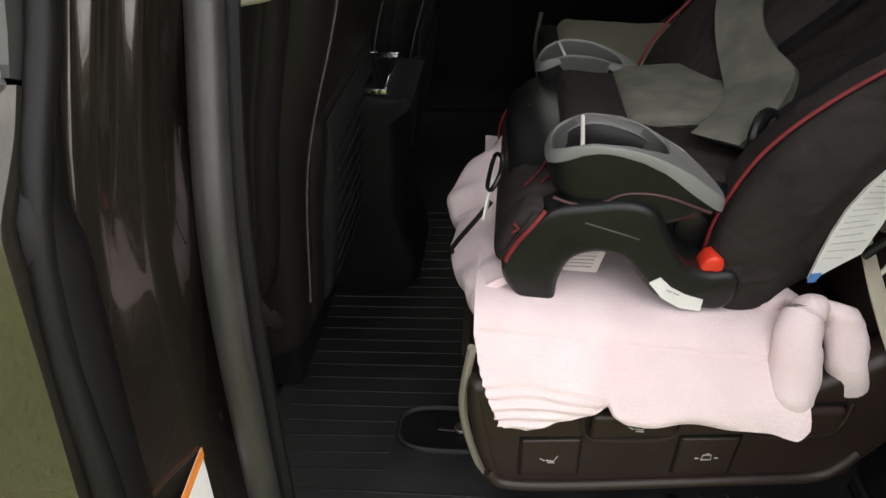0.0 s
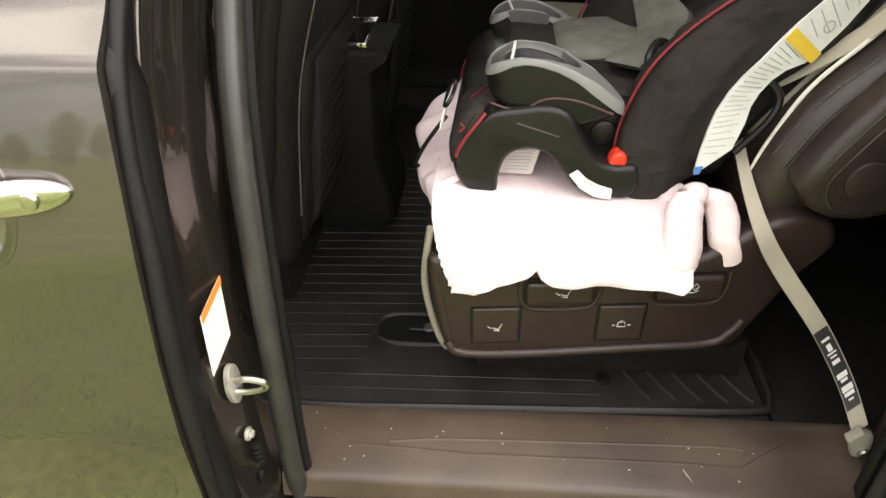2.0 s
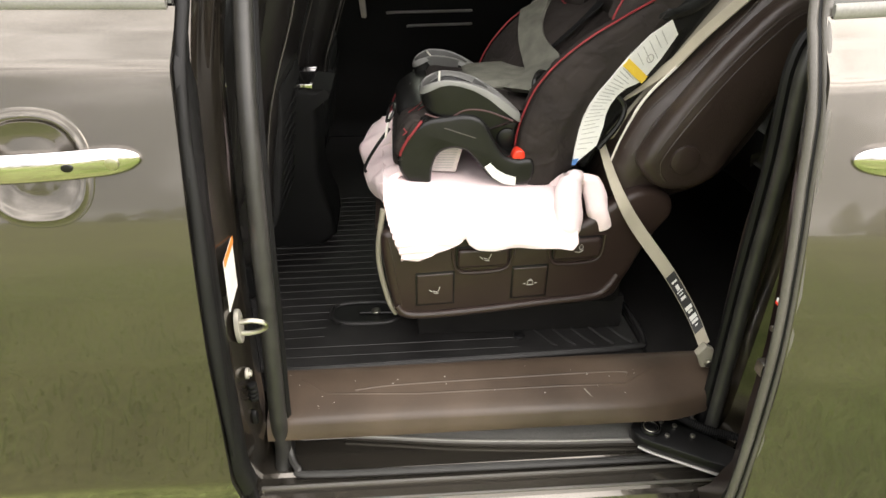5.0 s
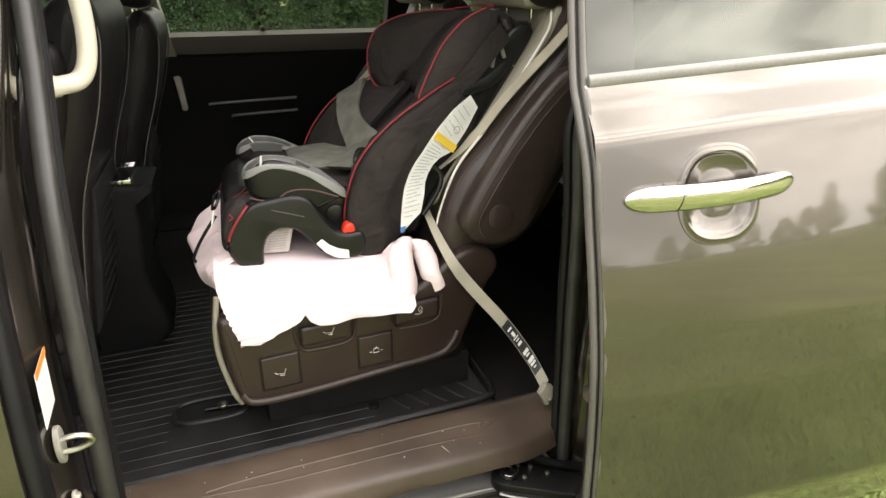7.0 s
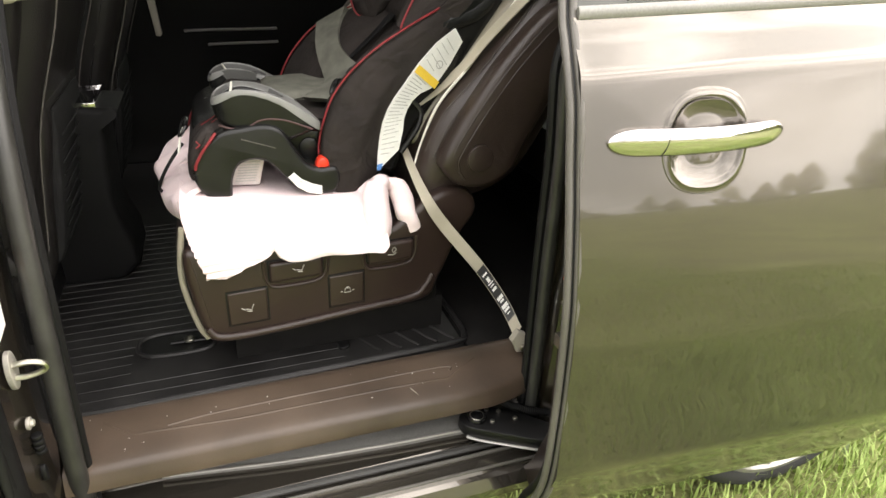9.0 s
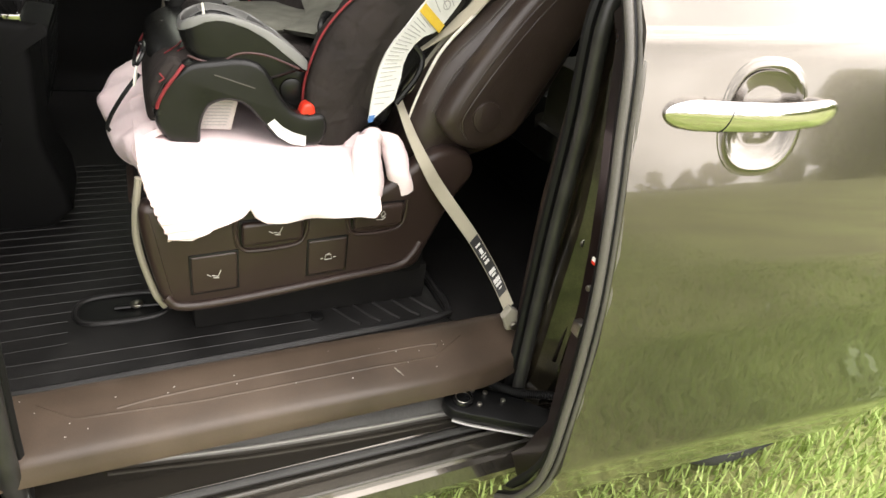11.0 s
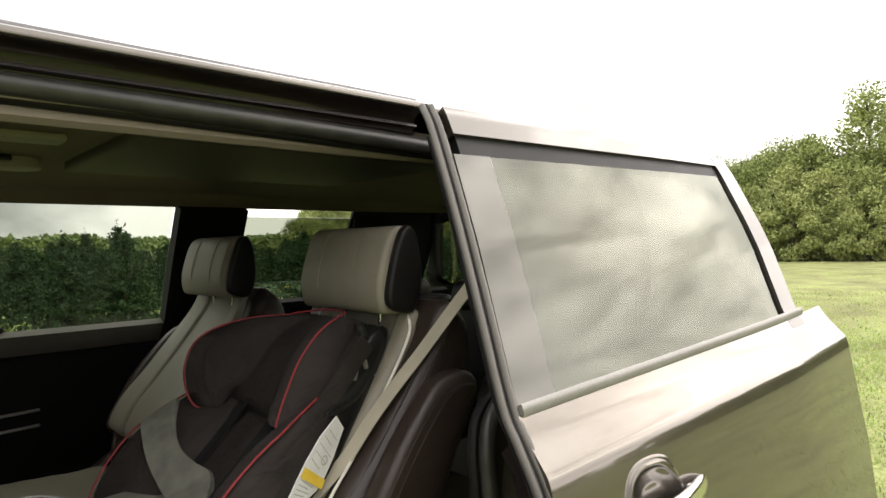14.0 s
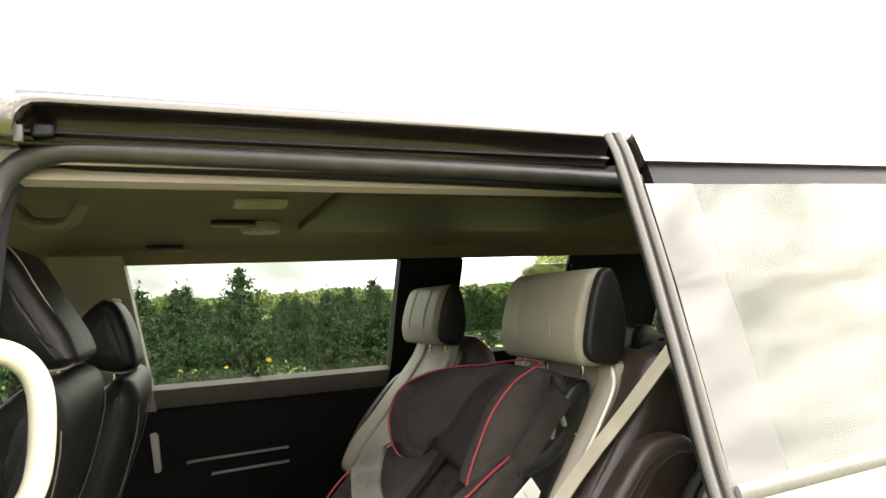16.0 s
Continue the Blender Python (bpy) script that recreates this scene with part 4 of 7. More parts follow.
def nose_in(bm):
    """Draws the wings in and down towards the nose."""
    for v in bm.verts:
        k = max(0.0, (-2.1 - v.co.x) / 0.65)
        v.co.y += (1 if v.co.y < YC else -1) * 0.16 * k**2
        v.co.z -= max(0.0, v.co.z - 0.6) * 0.30 * k
    return bm


part("front_wing", nose_in(panel(-2.75, -1.755, 0.24, 1.06, 50, 36, 0.03, 0.0, front_wheel_hole)), PAINT, van, "painted front wing")
part("front_wing", nose_in(mirror_y(panel(-2.75, -1.755, 0.24, 1.06, 50, 36, 0.03, 0.0, front_wheel_hole))), PAINT, van, "painted front wing")
rings = []
for x in np.linspace(-2.78, -1.76, 16):
    k = max(0.0, (-2.1 - x) / 0.65)
    half, top = YC - 0.31 - 0.16 * k**2, 1.12 - 0.16 * max(0.0, (-1.76 - x)) ** 1.4 - 0.10 * k**3
    row = [(x, YC + half * u, top - 0.06 * abs(u) ** 3) for u in np.linspace(-1, 1, 17)]
    rings.append(row + [(a, b, c - 0.02) for a, b, c in row[::-1]])
part("bonnet", loft(rings), PAINT, van, "painted bonnet", 50)
rings = []
for u in np.linspace(-1, 1, 21):
    y, x0 = YC + 0.80 * u, -2.76 - 0.10 * (1 - u * u)
    rings.append([(x0 + 0.06, y, 0.90), (x0, y, 0.84), (x0 - 0.03, y, 0.60), (x0 - 0.05, y, 0.42), (x0, y, 0.24), (x0 + 0.10, y, 0.24), (x0 + 0.10, y, 0.88)])
part("front_bumper", loft(rings), PAINT, van, "painted front bumper", 50)
rings = []
for u in np.linspace(-1, 1, 15):
    row = [(-1.60 - 0.50 * t - 0.06 * (1 - u * u), YC + (0.60 + 0.24 * t) * u, 1.590 - 0.48 * t) for t in np.linspace(0, 1, 9)]
    rings.append(row + [(a + 0.004, b, c + 0.004) for a, b, c in row[::-1]])
part("windscreen", loft(rings), GLASS_CLEAR, van, "clear windscreen").visible_shadow = False
for m in (-1, 1):
    part("windscreen_pillar", tube([(-1.58, YC + m * 0.615, 1.60), (-1.85, YC + m * 0.735, 1.345), (-2.10, YC + m * 0.85, 1.10)], 0.035, 10), PAINT, van)

# ---- inside: floor, far side, roof lining ----
part("cabin_floor", box(-1.7, 2.08, 0.46, 2.10, 0.26, 0.376, 0.01), CARPET, van, "black carpeted cabin floor")
part("carpet_edge", box(0.55, 0.72, 0.47, 0.85, 0.374, 0.386, 0.006), CARPET, van)


def far_panel(*a, **k):
    return mirror_y(panel(*a, **k))


part("far_side", far_panel(-1.75, 2.08, 0.24, 1.075, 30, 24, 0.03, 0.0), PAINT, van, "far body side")
far = part("far_door_trim", far_panel(-0.22, 0.80, 0.30, 1.075, 20, 24, 0.035, 0.085), TRIM_BLK, van, "black inner trim of the far sliding door")
part("far_belt_trim", far_panel(-0.25, 0.74, 1.065, 1.160, 20, 8, 0.03, 0.045), LEDGE, van, "grey window ledge")
part("window_stud", disc((0.22, 2 * YC - side(1.165) - 0.042, 1.168), 0.010, "y", 0.02, 12, 0.003), BLACKP, van)
part("far_front_trim", far_panel(-1.7, -0.20, 0.30, 1.12, 14, 20, 0.03, 0.07), TRIM_BLK, van)
part("far_rear_trim", far_panel(0.80, 2.05, 0.30, 1.20, 14, 20, 0.03, 0.10), TRIM_BLK, van)
part("far_window", far_panel(lambda z: -0.128 - 0.16 * (z - 1.15), 0.72, 1.155, 1.580, 16, 12, 0.005, 0.012), GLASS_TINT, van, "far sliding door window").visible_shadow = False
part("far_front_window", far_panel(-1.5, -0.39, 1.12, 1.585, 16, 12, 0.005, 0.012), GLASS_CLEAR, van).visible_shadow = False
part("far_quarter_window", far_panel(0.967, 1.50, 1.27, 1.535, 16, 12, 0.005, 0.03), GLASS_REAR, van).visible_shadow = False
part("far_rear_pillar", far_panel(0.718, 0.970, 1.05, 1.576, 6, 16, 0.05, 0.03), TRIM_BLK, van, "black inner pillar trim")
part("far_front_pillar", far_panel(-0.40, lambda z: -0.125 - 0.16 * (z - 1.15), 1.05, 1.62, 6, 16, 0.06, 0.03), TRIM_GREY, van, "grey-beige inner pillar trim")
part("far_last_pillar", far_panel(1.495, 1.90, 1.05, 1.60, 6, 16, 0.012, 0.0), TRIM_BLK, van)
part("far_rear_corner", far_panel(1.895, 2.02, 1.05, 1.60, 4, 16, 0.015, -0.055), TRIM_BLK, van)
part("far_top_rail", far_panel(-1.6, 2.05, 1.578, 1.66, 20, 4, 0.03, 0.02), HEADLINER, van)
for z, x0, x1 in ((0.880, -0.02, 0.325), (0.826, 0.06, 0.33)):
    y = 2 * YC - side(z) - 0.128
    part("trim_strip", tube(spline([(x0, y + 0.006, z - 0.004), (x0 + 0.03, y, z), (x1 - 0.03, y, z + 0.006), (x1, y + 0.004, z + 0.007)], 4), 0.008, 8, 0.7), SATIN, far, "bright trim strip")
y = 2 * YC - side(0.95) - 0.14
part("door_pull", prism([(-0.140, 0.995), (-0.122, 0.999), (-0.113, 0.99), (-0.104, 0.872), (-0.110, 0.863), (-0.126, 0.866)], y - 0.01, y + 0.02, 0.004), TRIM_GREY, far, "grey upright door pull")
part("speaker", disc((0.70, 2 * YC - side(0.95) - 0.125, 0.93), 0.07, "y", 0.015, 28, 0.005), BLACKP, far)

# roof lining, bowed, with a drooping edge strip, lamps and vents
rings = []
for x in np.linspace(-1.5, 2.0, 24):
    row = []
    for y in np.linspace(0.66, 1.88, 21):
        u = (y - 1.27) / 0.61
        row.append((x, y, 1.655 - 0.045 * u**4 - 0.04 * max(0, x - 1.2) ** 2 - 0.12 * max(0, -0.6 - x)))
    rings.append(row + [(x, y, z + 0.012) for x, y, z in row[::-1]])
part("headliner", loft(rings), HEADLINER, van, "grey-beige fabric roof lining")
part("liner_edge", prism([(0.676, 1.592), (0.688, 1.584), (0.718, 1.604), (0.738, 1.636), (0.72, 1.655), (0.682, 1.612)], -0.222, 1.9, 0.0, 1, "x"), HEADLINER, van, "drooping edge of the roof lining", 60)
part("roof_vent", box(0.09, 0.21, 1.15, 1.22, 1.638, 1.654, 0.006), TRIM_GREY, van, "ceiling lamp and vent")
part("roof_lamp", disc((0.19, 1.58, 1.640), 0.055, "z", 0.03, 24, 0.006), TRIM_GREY, van)
part("roof_vent", box(-0.13, -0.02, 1.82, 1.88, 1.600, 1.616, 0.006), BLACKP, van)
part("roof_vent", box(0.05, 0.17, 1.50, 1.545, 1.636, 1.652, 0.006), BLACKP, van)
part("roof_console", rough_up(box(0.30, 1.15, 0.95, 1.60, 1.628, 1.66, 0.012, 3), 0.0, 1), ROOF_DARK, van, "dark raised roof panel")
part("grab_bar", tube(spline([(-0.30, 1.05, 1.61), (-0.26, 1.0, 1.575), (-0.20, 0.95, 1.57), (-0.17, 0.9, 1.60)], 5), 0.012, 8), HEADLINER, van)

# tailgate with its rounded window
bm = bmesh.new()
_i = spline([(YC - 0.70, 1.20), (YC + 0.70, 1.20), (YC + 0.75, 1.27), (YC + 0.69, 1.50), (YC + 0.62, 1.57), (YC - 0.60, 1.57), (YC - 0.66, 1.50), (YC - 0.72, 1.27)], 5, True)
_out = []
for p in _i:
    a = math.atan2(p[1] - 1.38, p[0] - YC)
    z = 1.38 + 0.28 * max(-1, min(1, 1.6 * math.sin(a)))
    _out.append((YC + (YC - side(z) - 0.01) * max(-1, min(1, 1.25 * math.cos(a))), z))
v_in = [[bm.verts.new((2.07 + w * 0.05 - 0.25 * (z - 1.2), y, z)) for y, z in _i] for w in (0, 1)]
v_out = [[bm.verts.new((2.07 + w * 0.05 - 0.25 * (z - 1.2), y, z)) for y, z in _out] for w in (0, 1)]
k = len(_i)
for i in range(k):
    j = (i + 1) % k
    for w in (0, 1):
        bm.faces.new((v_in[w][i], v_in[w][j], v_out[w][j], v_out[w][i]))
    bm.faces.new((v_in[0][i], v_in[0][j], v_in[1][j], v_in[1][i]))
    bm.faces.new((v_out[0][i], v_out[0][j], v_out[1][j], v_out[1][i]))
tailgate = part("tailgate", bm, TRIM_BLK, van, "black-trimmed tailgate round its window")
part("tailgate_skin", box(2.135, 2.17, YC - 0.86, YC + 0.86, 0.42, 1.19, 0.02, 3), PAINT, tailgate, "painted lower tailgate")
part("rear_bumper", box(2.10, 2.24, YC - 0.92, YC + 0.92, 0.24, 0.50, 0.04, 3), PAINT, van, "painted rear bumper")
part("tailgate_trim", box(2.07, 2.13, YC - 0.78, YC + 0.78, 0.36, 1.10, 0.01), TRIM_BLK, tailgate)
bm = bmesh.new()
bm.faces.new([bm.verts.new((2.10 - 0.25 * (z - 1.2), y, z)) for y, z in _i])
bm.normal_update()
bmesh.ops.solidify(bm, geom=bm.faces[:], thickness=0.004)
part("rear_window", bm, GLASS_REAR, tailgate, "tailgate glass").visible_shadow = False
part("firewall", box(-1.78, -1.72, 0.36, 2.2, 0.3, 1.15, 0.0), TRIM_BLK, van)

# ---- seats ----
def dashes(pts, step, r):
    """Single stitches along a line, joined."""
    bm = bmesh.new()
    pts = [Vector(q) for q in pts]
    run, at = 0.0, 0.0
    for a, b in zip(pts, pts[1:]):
        d = b - a
        n = max(1e-6, d.length)
        while at < run + n:
            c, u = a + d * ((at - run) / n), d / n
            w = u.cross(Vector((0, 1, 0))).normalized()
            ring = [[bm.verts.new(c + u * e * step * 0.3 + w * math.cos(k * 1.571) * r + Vector((0, 1, 0)) * math.sin(k * 1.571) * r) for k in range(4)] for e in (-1, 1)]
            for k in range(4):
                bm.faces.new((ring[0][k], ring[0][(k + 1) % 4], ring[1][(k + 1) % 4], ring[1][k]))
            bm.faces.new(ring[0][::-1])
            bm.faces.new(ring[1])
            at += step
        run += n
    return bm


def cushion(outline, y0, y1, bev, amount=0.003, n=4, seg=5):
    return rough_up(prism([tuple(p) for p in spline(outline, n, True)], y0, y1, bev, seg, puff=min(0.006, bev * 0.3)), amount, 14.0)


def shift_x(bm, dx, dz=0.0):
    bmesh.ops.translate(bm, verts=bm.verts, vec=Vector((dx, 0, dz)))
    return bm


SHIELD = ("side_shield", "shield_lip", "button_rim", "button", "lever_pocket", "lever_gap", "lever", "symbol")


def captain_seat(label, flip):
    """A second-row reclining seat: shielded base, cushion, leaning back, headrest and arm pad."""
    f = (lambda b: mirror_y(b)) if flip else (lambda b: b)
    yc = 0.875
    cy, sag = (0.575, -0.022) if flip else (0.612, -0.03)
    fx = 0.045 if flip else 0.0
    s = thing("captain_seat", label, "car seat", (0.2, 2 * YC - yc if flip else yc, 0.38), "second row seats")
    
    def P(n, b, m, par=s, lab="", sm=38):
        if flip:
            for v in b.verts:
                k = min(1.0, max(0.0, (v.co.z - 0.78) / 0.20))
                v.co.x += 0.012 * k + (1 - k) * (0.03 + 0.10 * min(1, max(0, (0.42 - v.co.x) / 0.42)))
                if "headrest" not in n and par.name.split(".")[0] != "headrest":
                    v.co.y = yc + (v.co.y - yc) * (1 - 0.27 * min(1, max(0, (v.co.z - 0.78) / 0.50)) ** 1.5)
        elif n in SHIELD:
            for v in b.verts:
                v.co.y += 0.08 * (v.co.x - 0.066)
        elif n in ("arm_pad", "pivot_cap") or par.name.startswith("arm_pad"):
            for v in b.verts:
                v.co.x, v.co.y = v.co.x + 0.018, v.co.y + 0.034
        return part(n, f(b), m, par, lab, sm)

    shield = spline([(-0.045, 0.690), (-0.040, 0.60), (-0.022, 0.510), (0.0, 0.484), (0.10, 0.480), (0.28, 0.486), (0.455, 0.490), (0.495, 0.540), (0.540, 0.640), (0.580, 0.700), (0.565, 0.745), (0.515, 0.760), (0.46, 0.742), (0.415, 0.712), (0.35, 0.682), (0.20, 0.680), (0.05, 0.690), (-0.01, 0.700)], 5, True)
    side_shield = P("side_shield", prism([tuple(p) for p in shield], 0.552, 0.60, 0.014, 3), BROWN, s, "brown moulded side shield", 50)
    P("side_shield", prism([tuple(p) for p in shield], 1.15, 1.195, 0.014, 3), BROWN)
    P("shield_lip", tube(spline([(-0.018, 0.556, 0.520), (0.01, 0.551, 0.497), (0.12, 0.550, 0.494), (0.30, 0.550, 0.502), (0.425, 0.550, 0.508), (0.46, 0.552, 0.530), (0.478, 0.556, 0.556)], 6), 0.009, 10), BROWN, side_shield)
    for x0, x1 in ((0.026, 0.104), (0.235, 0.311)):
        P("button_rim", box(x0 - 0.003, x1 + 0.003, 0.5495, 0.556, 0.518, 0.600, 0.002), BLACKP, side_shield)
        P("button", box(x0, x1, 0.5475, 0.556, 0.521, 0.597, 0.004, 3), BROWN, side_shield, "square button with a printed symbol")
    for x0, x1, z0, z1 in ((0.112, 0.222, 0.610, 0.655), (0.320, 0.424, 0.614, 0.660)):
        P("lever_pocket", tube(spline([(x0 - 0.010, 0.553, z1 + 0.002), (x0 - 0.008, 0.5515, z0 + 0.010), (x0 + 0.004, 0.551, z0 - 0.012), (x0 + 0.03, 0.551, z0 - 0.017), (x1 - 0.03, 0.551, z0 - 0.017), (x1 - 0.002, 0.551, z0 - 0.010), (x1 + 0.009, 0.5515, z0 + 0.014), (x1 + 0.010, 0.553, z1 + 0.002)], 5), 0.0045, 8), BROWN, side_shield)
        P("lever_gap", box(x0 - 0.003, x1 + 0.003, 0.549, 0.556, z0 - 0.003, z1 + 0.002, 0.002), BLACKP, side_shield)
        P("lever", rough_up(box(x0, x1, 0.538, 0.556, z0, z1, 0.008, 3), 0.0, 1), BROWN, side_shield, "flip lever with a printed symbol")
    # printed seat symbols
    for cx, cz, y, kind in ((0.065, 0.556, 0.5469, 0), (0.274, 0.558, 0.5469, 1), (0.172, 0.634, 0.5374, 2), (0.375, 0.640, 0.5374, 3)):
        if kind == 1:
            lines = [[(-0.008, -0.006), (0.008, -0.006), (0.006, 0.006), (-0.006, 0.006), (-0.008, -0.006)], [(-0.018, -0.002), (-0.012, -0.002)], [(0.012, -0.002), (0.018, -0.002)], [(-0.003, 0.007), (0.003, 0.010)]]
        elif kind == 3:
            lines = [[(-0.012, -0.008), (0.002, -0.010), (0.010, -0.004)], [(0.002, -0.004), (0.010, 0.004), (0.004, 0.012), (-0.002, 0.004), (0.002, -0.004)]]
        else:
            lines = [[(-0.006, 0.000), (0.006, -0.004), (0.012, 0.010)], [(-0.016, 0.004), (-0.008, -0.002)], [(-0.004, -0.006), (0.008, -0.008)]]
        for ln in lines:
            P("symbol", tube([(cx + a * 0.85, y, cz + b * 0.85) for a, b in ln], 0.0009, 5), ICON, side_shield, "pale printed symbol")
    P("seat_pan", box(0.0, 0.50, 0.60, 1.15, 0.47, 0.66, 0.02), BLACKP)
    for y0 in (0.62, 1.08):
        P("seat_rail", box(0.03, 0.52, y0, y0 + 0.05, 0.384, 0.475, 0.006), CARPET)
    P("seat_cushion", cushion([(fx - 0.040, 0.66), (fx - 0.042, 0.72 + sag), (fx - 0.010, 0.750 + sag), (0.10, 0.748 + sag), (0.30, 0.738 + sag), (0.43, 0.735 + sag), (0.44, 0.67), (0.20, 0.655)], cy, 1.175, 0.028), BEIGE if flip else LEATHER, s, "padded seat cushion")
    P("front_apron", cushion([(-0.042, 0.700), (-0.045, 0.62), (-0.028, 0.52), (-0.010, 0.49), (0.01, 0.52), (0.02, 0.69)], 0.575, 1.175, 0.02), LEATHER_BLK, s, "dark front apron")
    P("piping", tube(spline([(-0.040, 0.572, 0.740), (-0.052, 0.568, 0.66), (-0.050, 0.566, 0.60), (-0.034, 0.566, 0.52), (-0.020, 0.566, 0.488)], 6), 0.006, 8), BEIGE, s, "pale piping")
    # leaning back: rounded leather sides, piped seam, grey-beige face
    fr, bk = [(0.445, 0.735), (0.466, 0.840), (0.507, 0.921), (0.579, 0.999), (0.660, 1.100), (0.737, 1.203), (0.768, 1.262)], [(0.815, 1.285), (0.868, 1.20), (0.82, 1.02), (0.755, 0.86), (0.68, 0.755), (0.58, 0.715), (0.48, 0.705)]
    back = P("backrest", cushion(fr + bk, 0.600 if flip else 0.622, 1.150, 0.045, 0.001, 5, 7), LEATHER, s, "dark brown leather backrest")
    face = [(x - 0.006, z + 0.004) for x, z in fr[1:]] + [(x + 0.040, z - 0.022) for x, z in fr[1:][::-1]]
    P("face_panel", cushion(face, 0.700, 1.050, 0.012, 0.001, 4, 3), BEIGE, back, "grey-beige seat face")
    for y0, y1 in ((0.606, 0.760), (0.990, 1.075)) if flip else ((0.694, 0.760), (0.990, 1.056)):
        P("bolster", cushion([(x - 0.014, z + 0.008) for x, z in fr[1:]] + [(x + 0.030, z - 0.020) for x, z in fr[1:][::-1]], y0, y1, 0.024, 0.001, 4, 5), BEIGE, back, "raised side bolster")
    for m in (False, True):
        seam = [(0.451, 0.667, 0.780), (0.468, 0.666, 0.846), (0.507, 0.671, 0.930), (0.577, 0.676, 1.009), (0.655, 0.682, 1.110), (0.728, 0.691, 1.210), (0.746, 0.708, 1.252), (0.760, 0.735, 1.272)]
        if m:
            seam = [(x, 1.75 - y, z) for x, y, z in seam]
        P("piping", tube(spline(seam, 7), 0.0034, 8), BEIGE if flip else PIPING, back, "pale piping along the side edge")
    for d, y in ((0.006, 0.6218), (0.0225, 0.6052)) if flip else ((0.006, 0.6438), (0.0225, 0.6272)):
        P("stitch_line", dashes(spline([(x + d * 0.78, y, z - d * 0.62) for x, z in fr[1:-1]], 7), 0.0060, 0.0015), STITCH, back, "row of stitches")
        P("seam", tube(spline([(x + (d + 0.004) * 0.78, y - 0.002, z - (d + 0.004) * 0.62) for x, z in fr[1:-1]], 7), 0.0024, 6), LEATHER, back)
    # arm pad folded up beside the back
    pad = spline([(0.470, 0.850), (0.478, 0.800), (0.515, 0.772), (0.575, 0.768), (0.630, 0.800), (0.665, 0.87), (0.760, 1.04), (0.795, 1.11), (0.775, 1.145), (0.72, 1.148), (0.665, 1.12), (0.57, 1.01)], 5, True)
    armpad = P("arm_pad", rough_up(prism([tuple(p) for p in pad], 0.530, 0.590, 0.020, 5, puff=0.004), 0.001, 10), LEATHER, s, "folded-up leather arm pad with a round pivot cap")
    P("pivot_cap", disc((0.548, 0.526, 0.838), 0.030, "y", 0.010, 32, 0.003), LEATHER, armpad)
    pin = [(0.505, 0.800), (0.490, 0.825), (0.497, 0.865), (0.580, 0.995), (0.672, 1.102), (0.722, 1.130), (0.765, 1.128)]
    for d, r in ((0.0, 0.0022), (0.013, 0.0022)):
        P("seam", tube(spline([(x + d, 0.5315 - 0.2 * d, z - 0.7 * d) for x, z in pin], 7), r, 6), LEATHER, armpad)
    P("stitch_line", dashes(spline([(x + 0.0065, 0.5300, z - 0.0045) for x, z in pin], 7), 0.0060, 0.0014), STITCH, armpad, "row of stitches")
    # headrest
    hx = 0.058
    hr = spline([(0.622, 1.275), (0.618, 1.34), (0.650, 1.43), (0.690, 1.450), (0.715, 1.43), (0.712, 1.33), (0.690, 1.268), (0.650, 1.262)], 5, True)
    rest = P("headrest", rough_up(prism([(p[0] + hx, p[1]) for p in hr], 0.715, 1.035, 0.014, 4), 0.002, 12), BEIGE, s, "grey-beige leather headrest")
    for y0, y1 in ((0.695, 0.722), (1.028, 1.055)):
        P("headrest_wing", rough_up(prism([(p[0] + hx, p[1]) for p in spline([(0.630, 1.285), (0.640, 1.36), (0.668, 1.435), (0.695, 1.448), (0.715, 1.41), (0.722, 1.33), (0.705, 1.275), (0.68, 1.262)], 5, True)], y0, y1, 0.010, 3), 0.001, 12), LEATHER_BLK, rest, "dark leather headrest wing")
    for y0 in (0.81, 0.95):
        P("seam", shift_x(tube(spline([(0.622, y0, 1.28), (0.6165, y0, 1.34), (0.647, y0, 1.428), (0.685, y0, 1.4505)], 6), 0.0012, 5), hx), BEIGE, rest)
        P("headrest_post", tube([(0.690 + hx, y0, 1.20), (0.690 + hx, y0, 1.29)], 0.006, 10), CHROME, rest, "chrome headrest post")
    return s


captain_seat("brown leather captain seat with a child seat on it", False)
captain_seat("empty brown and grey-beige leather captain seat", True)


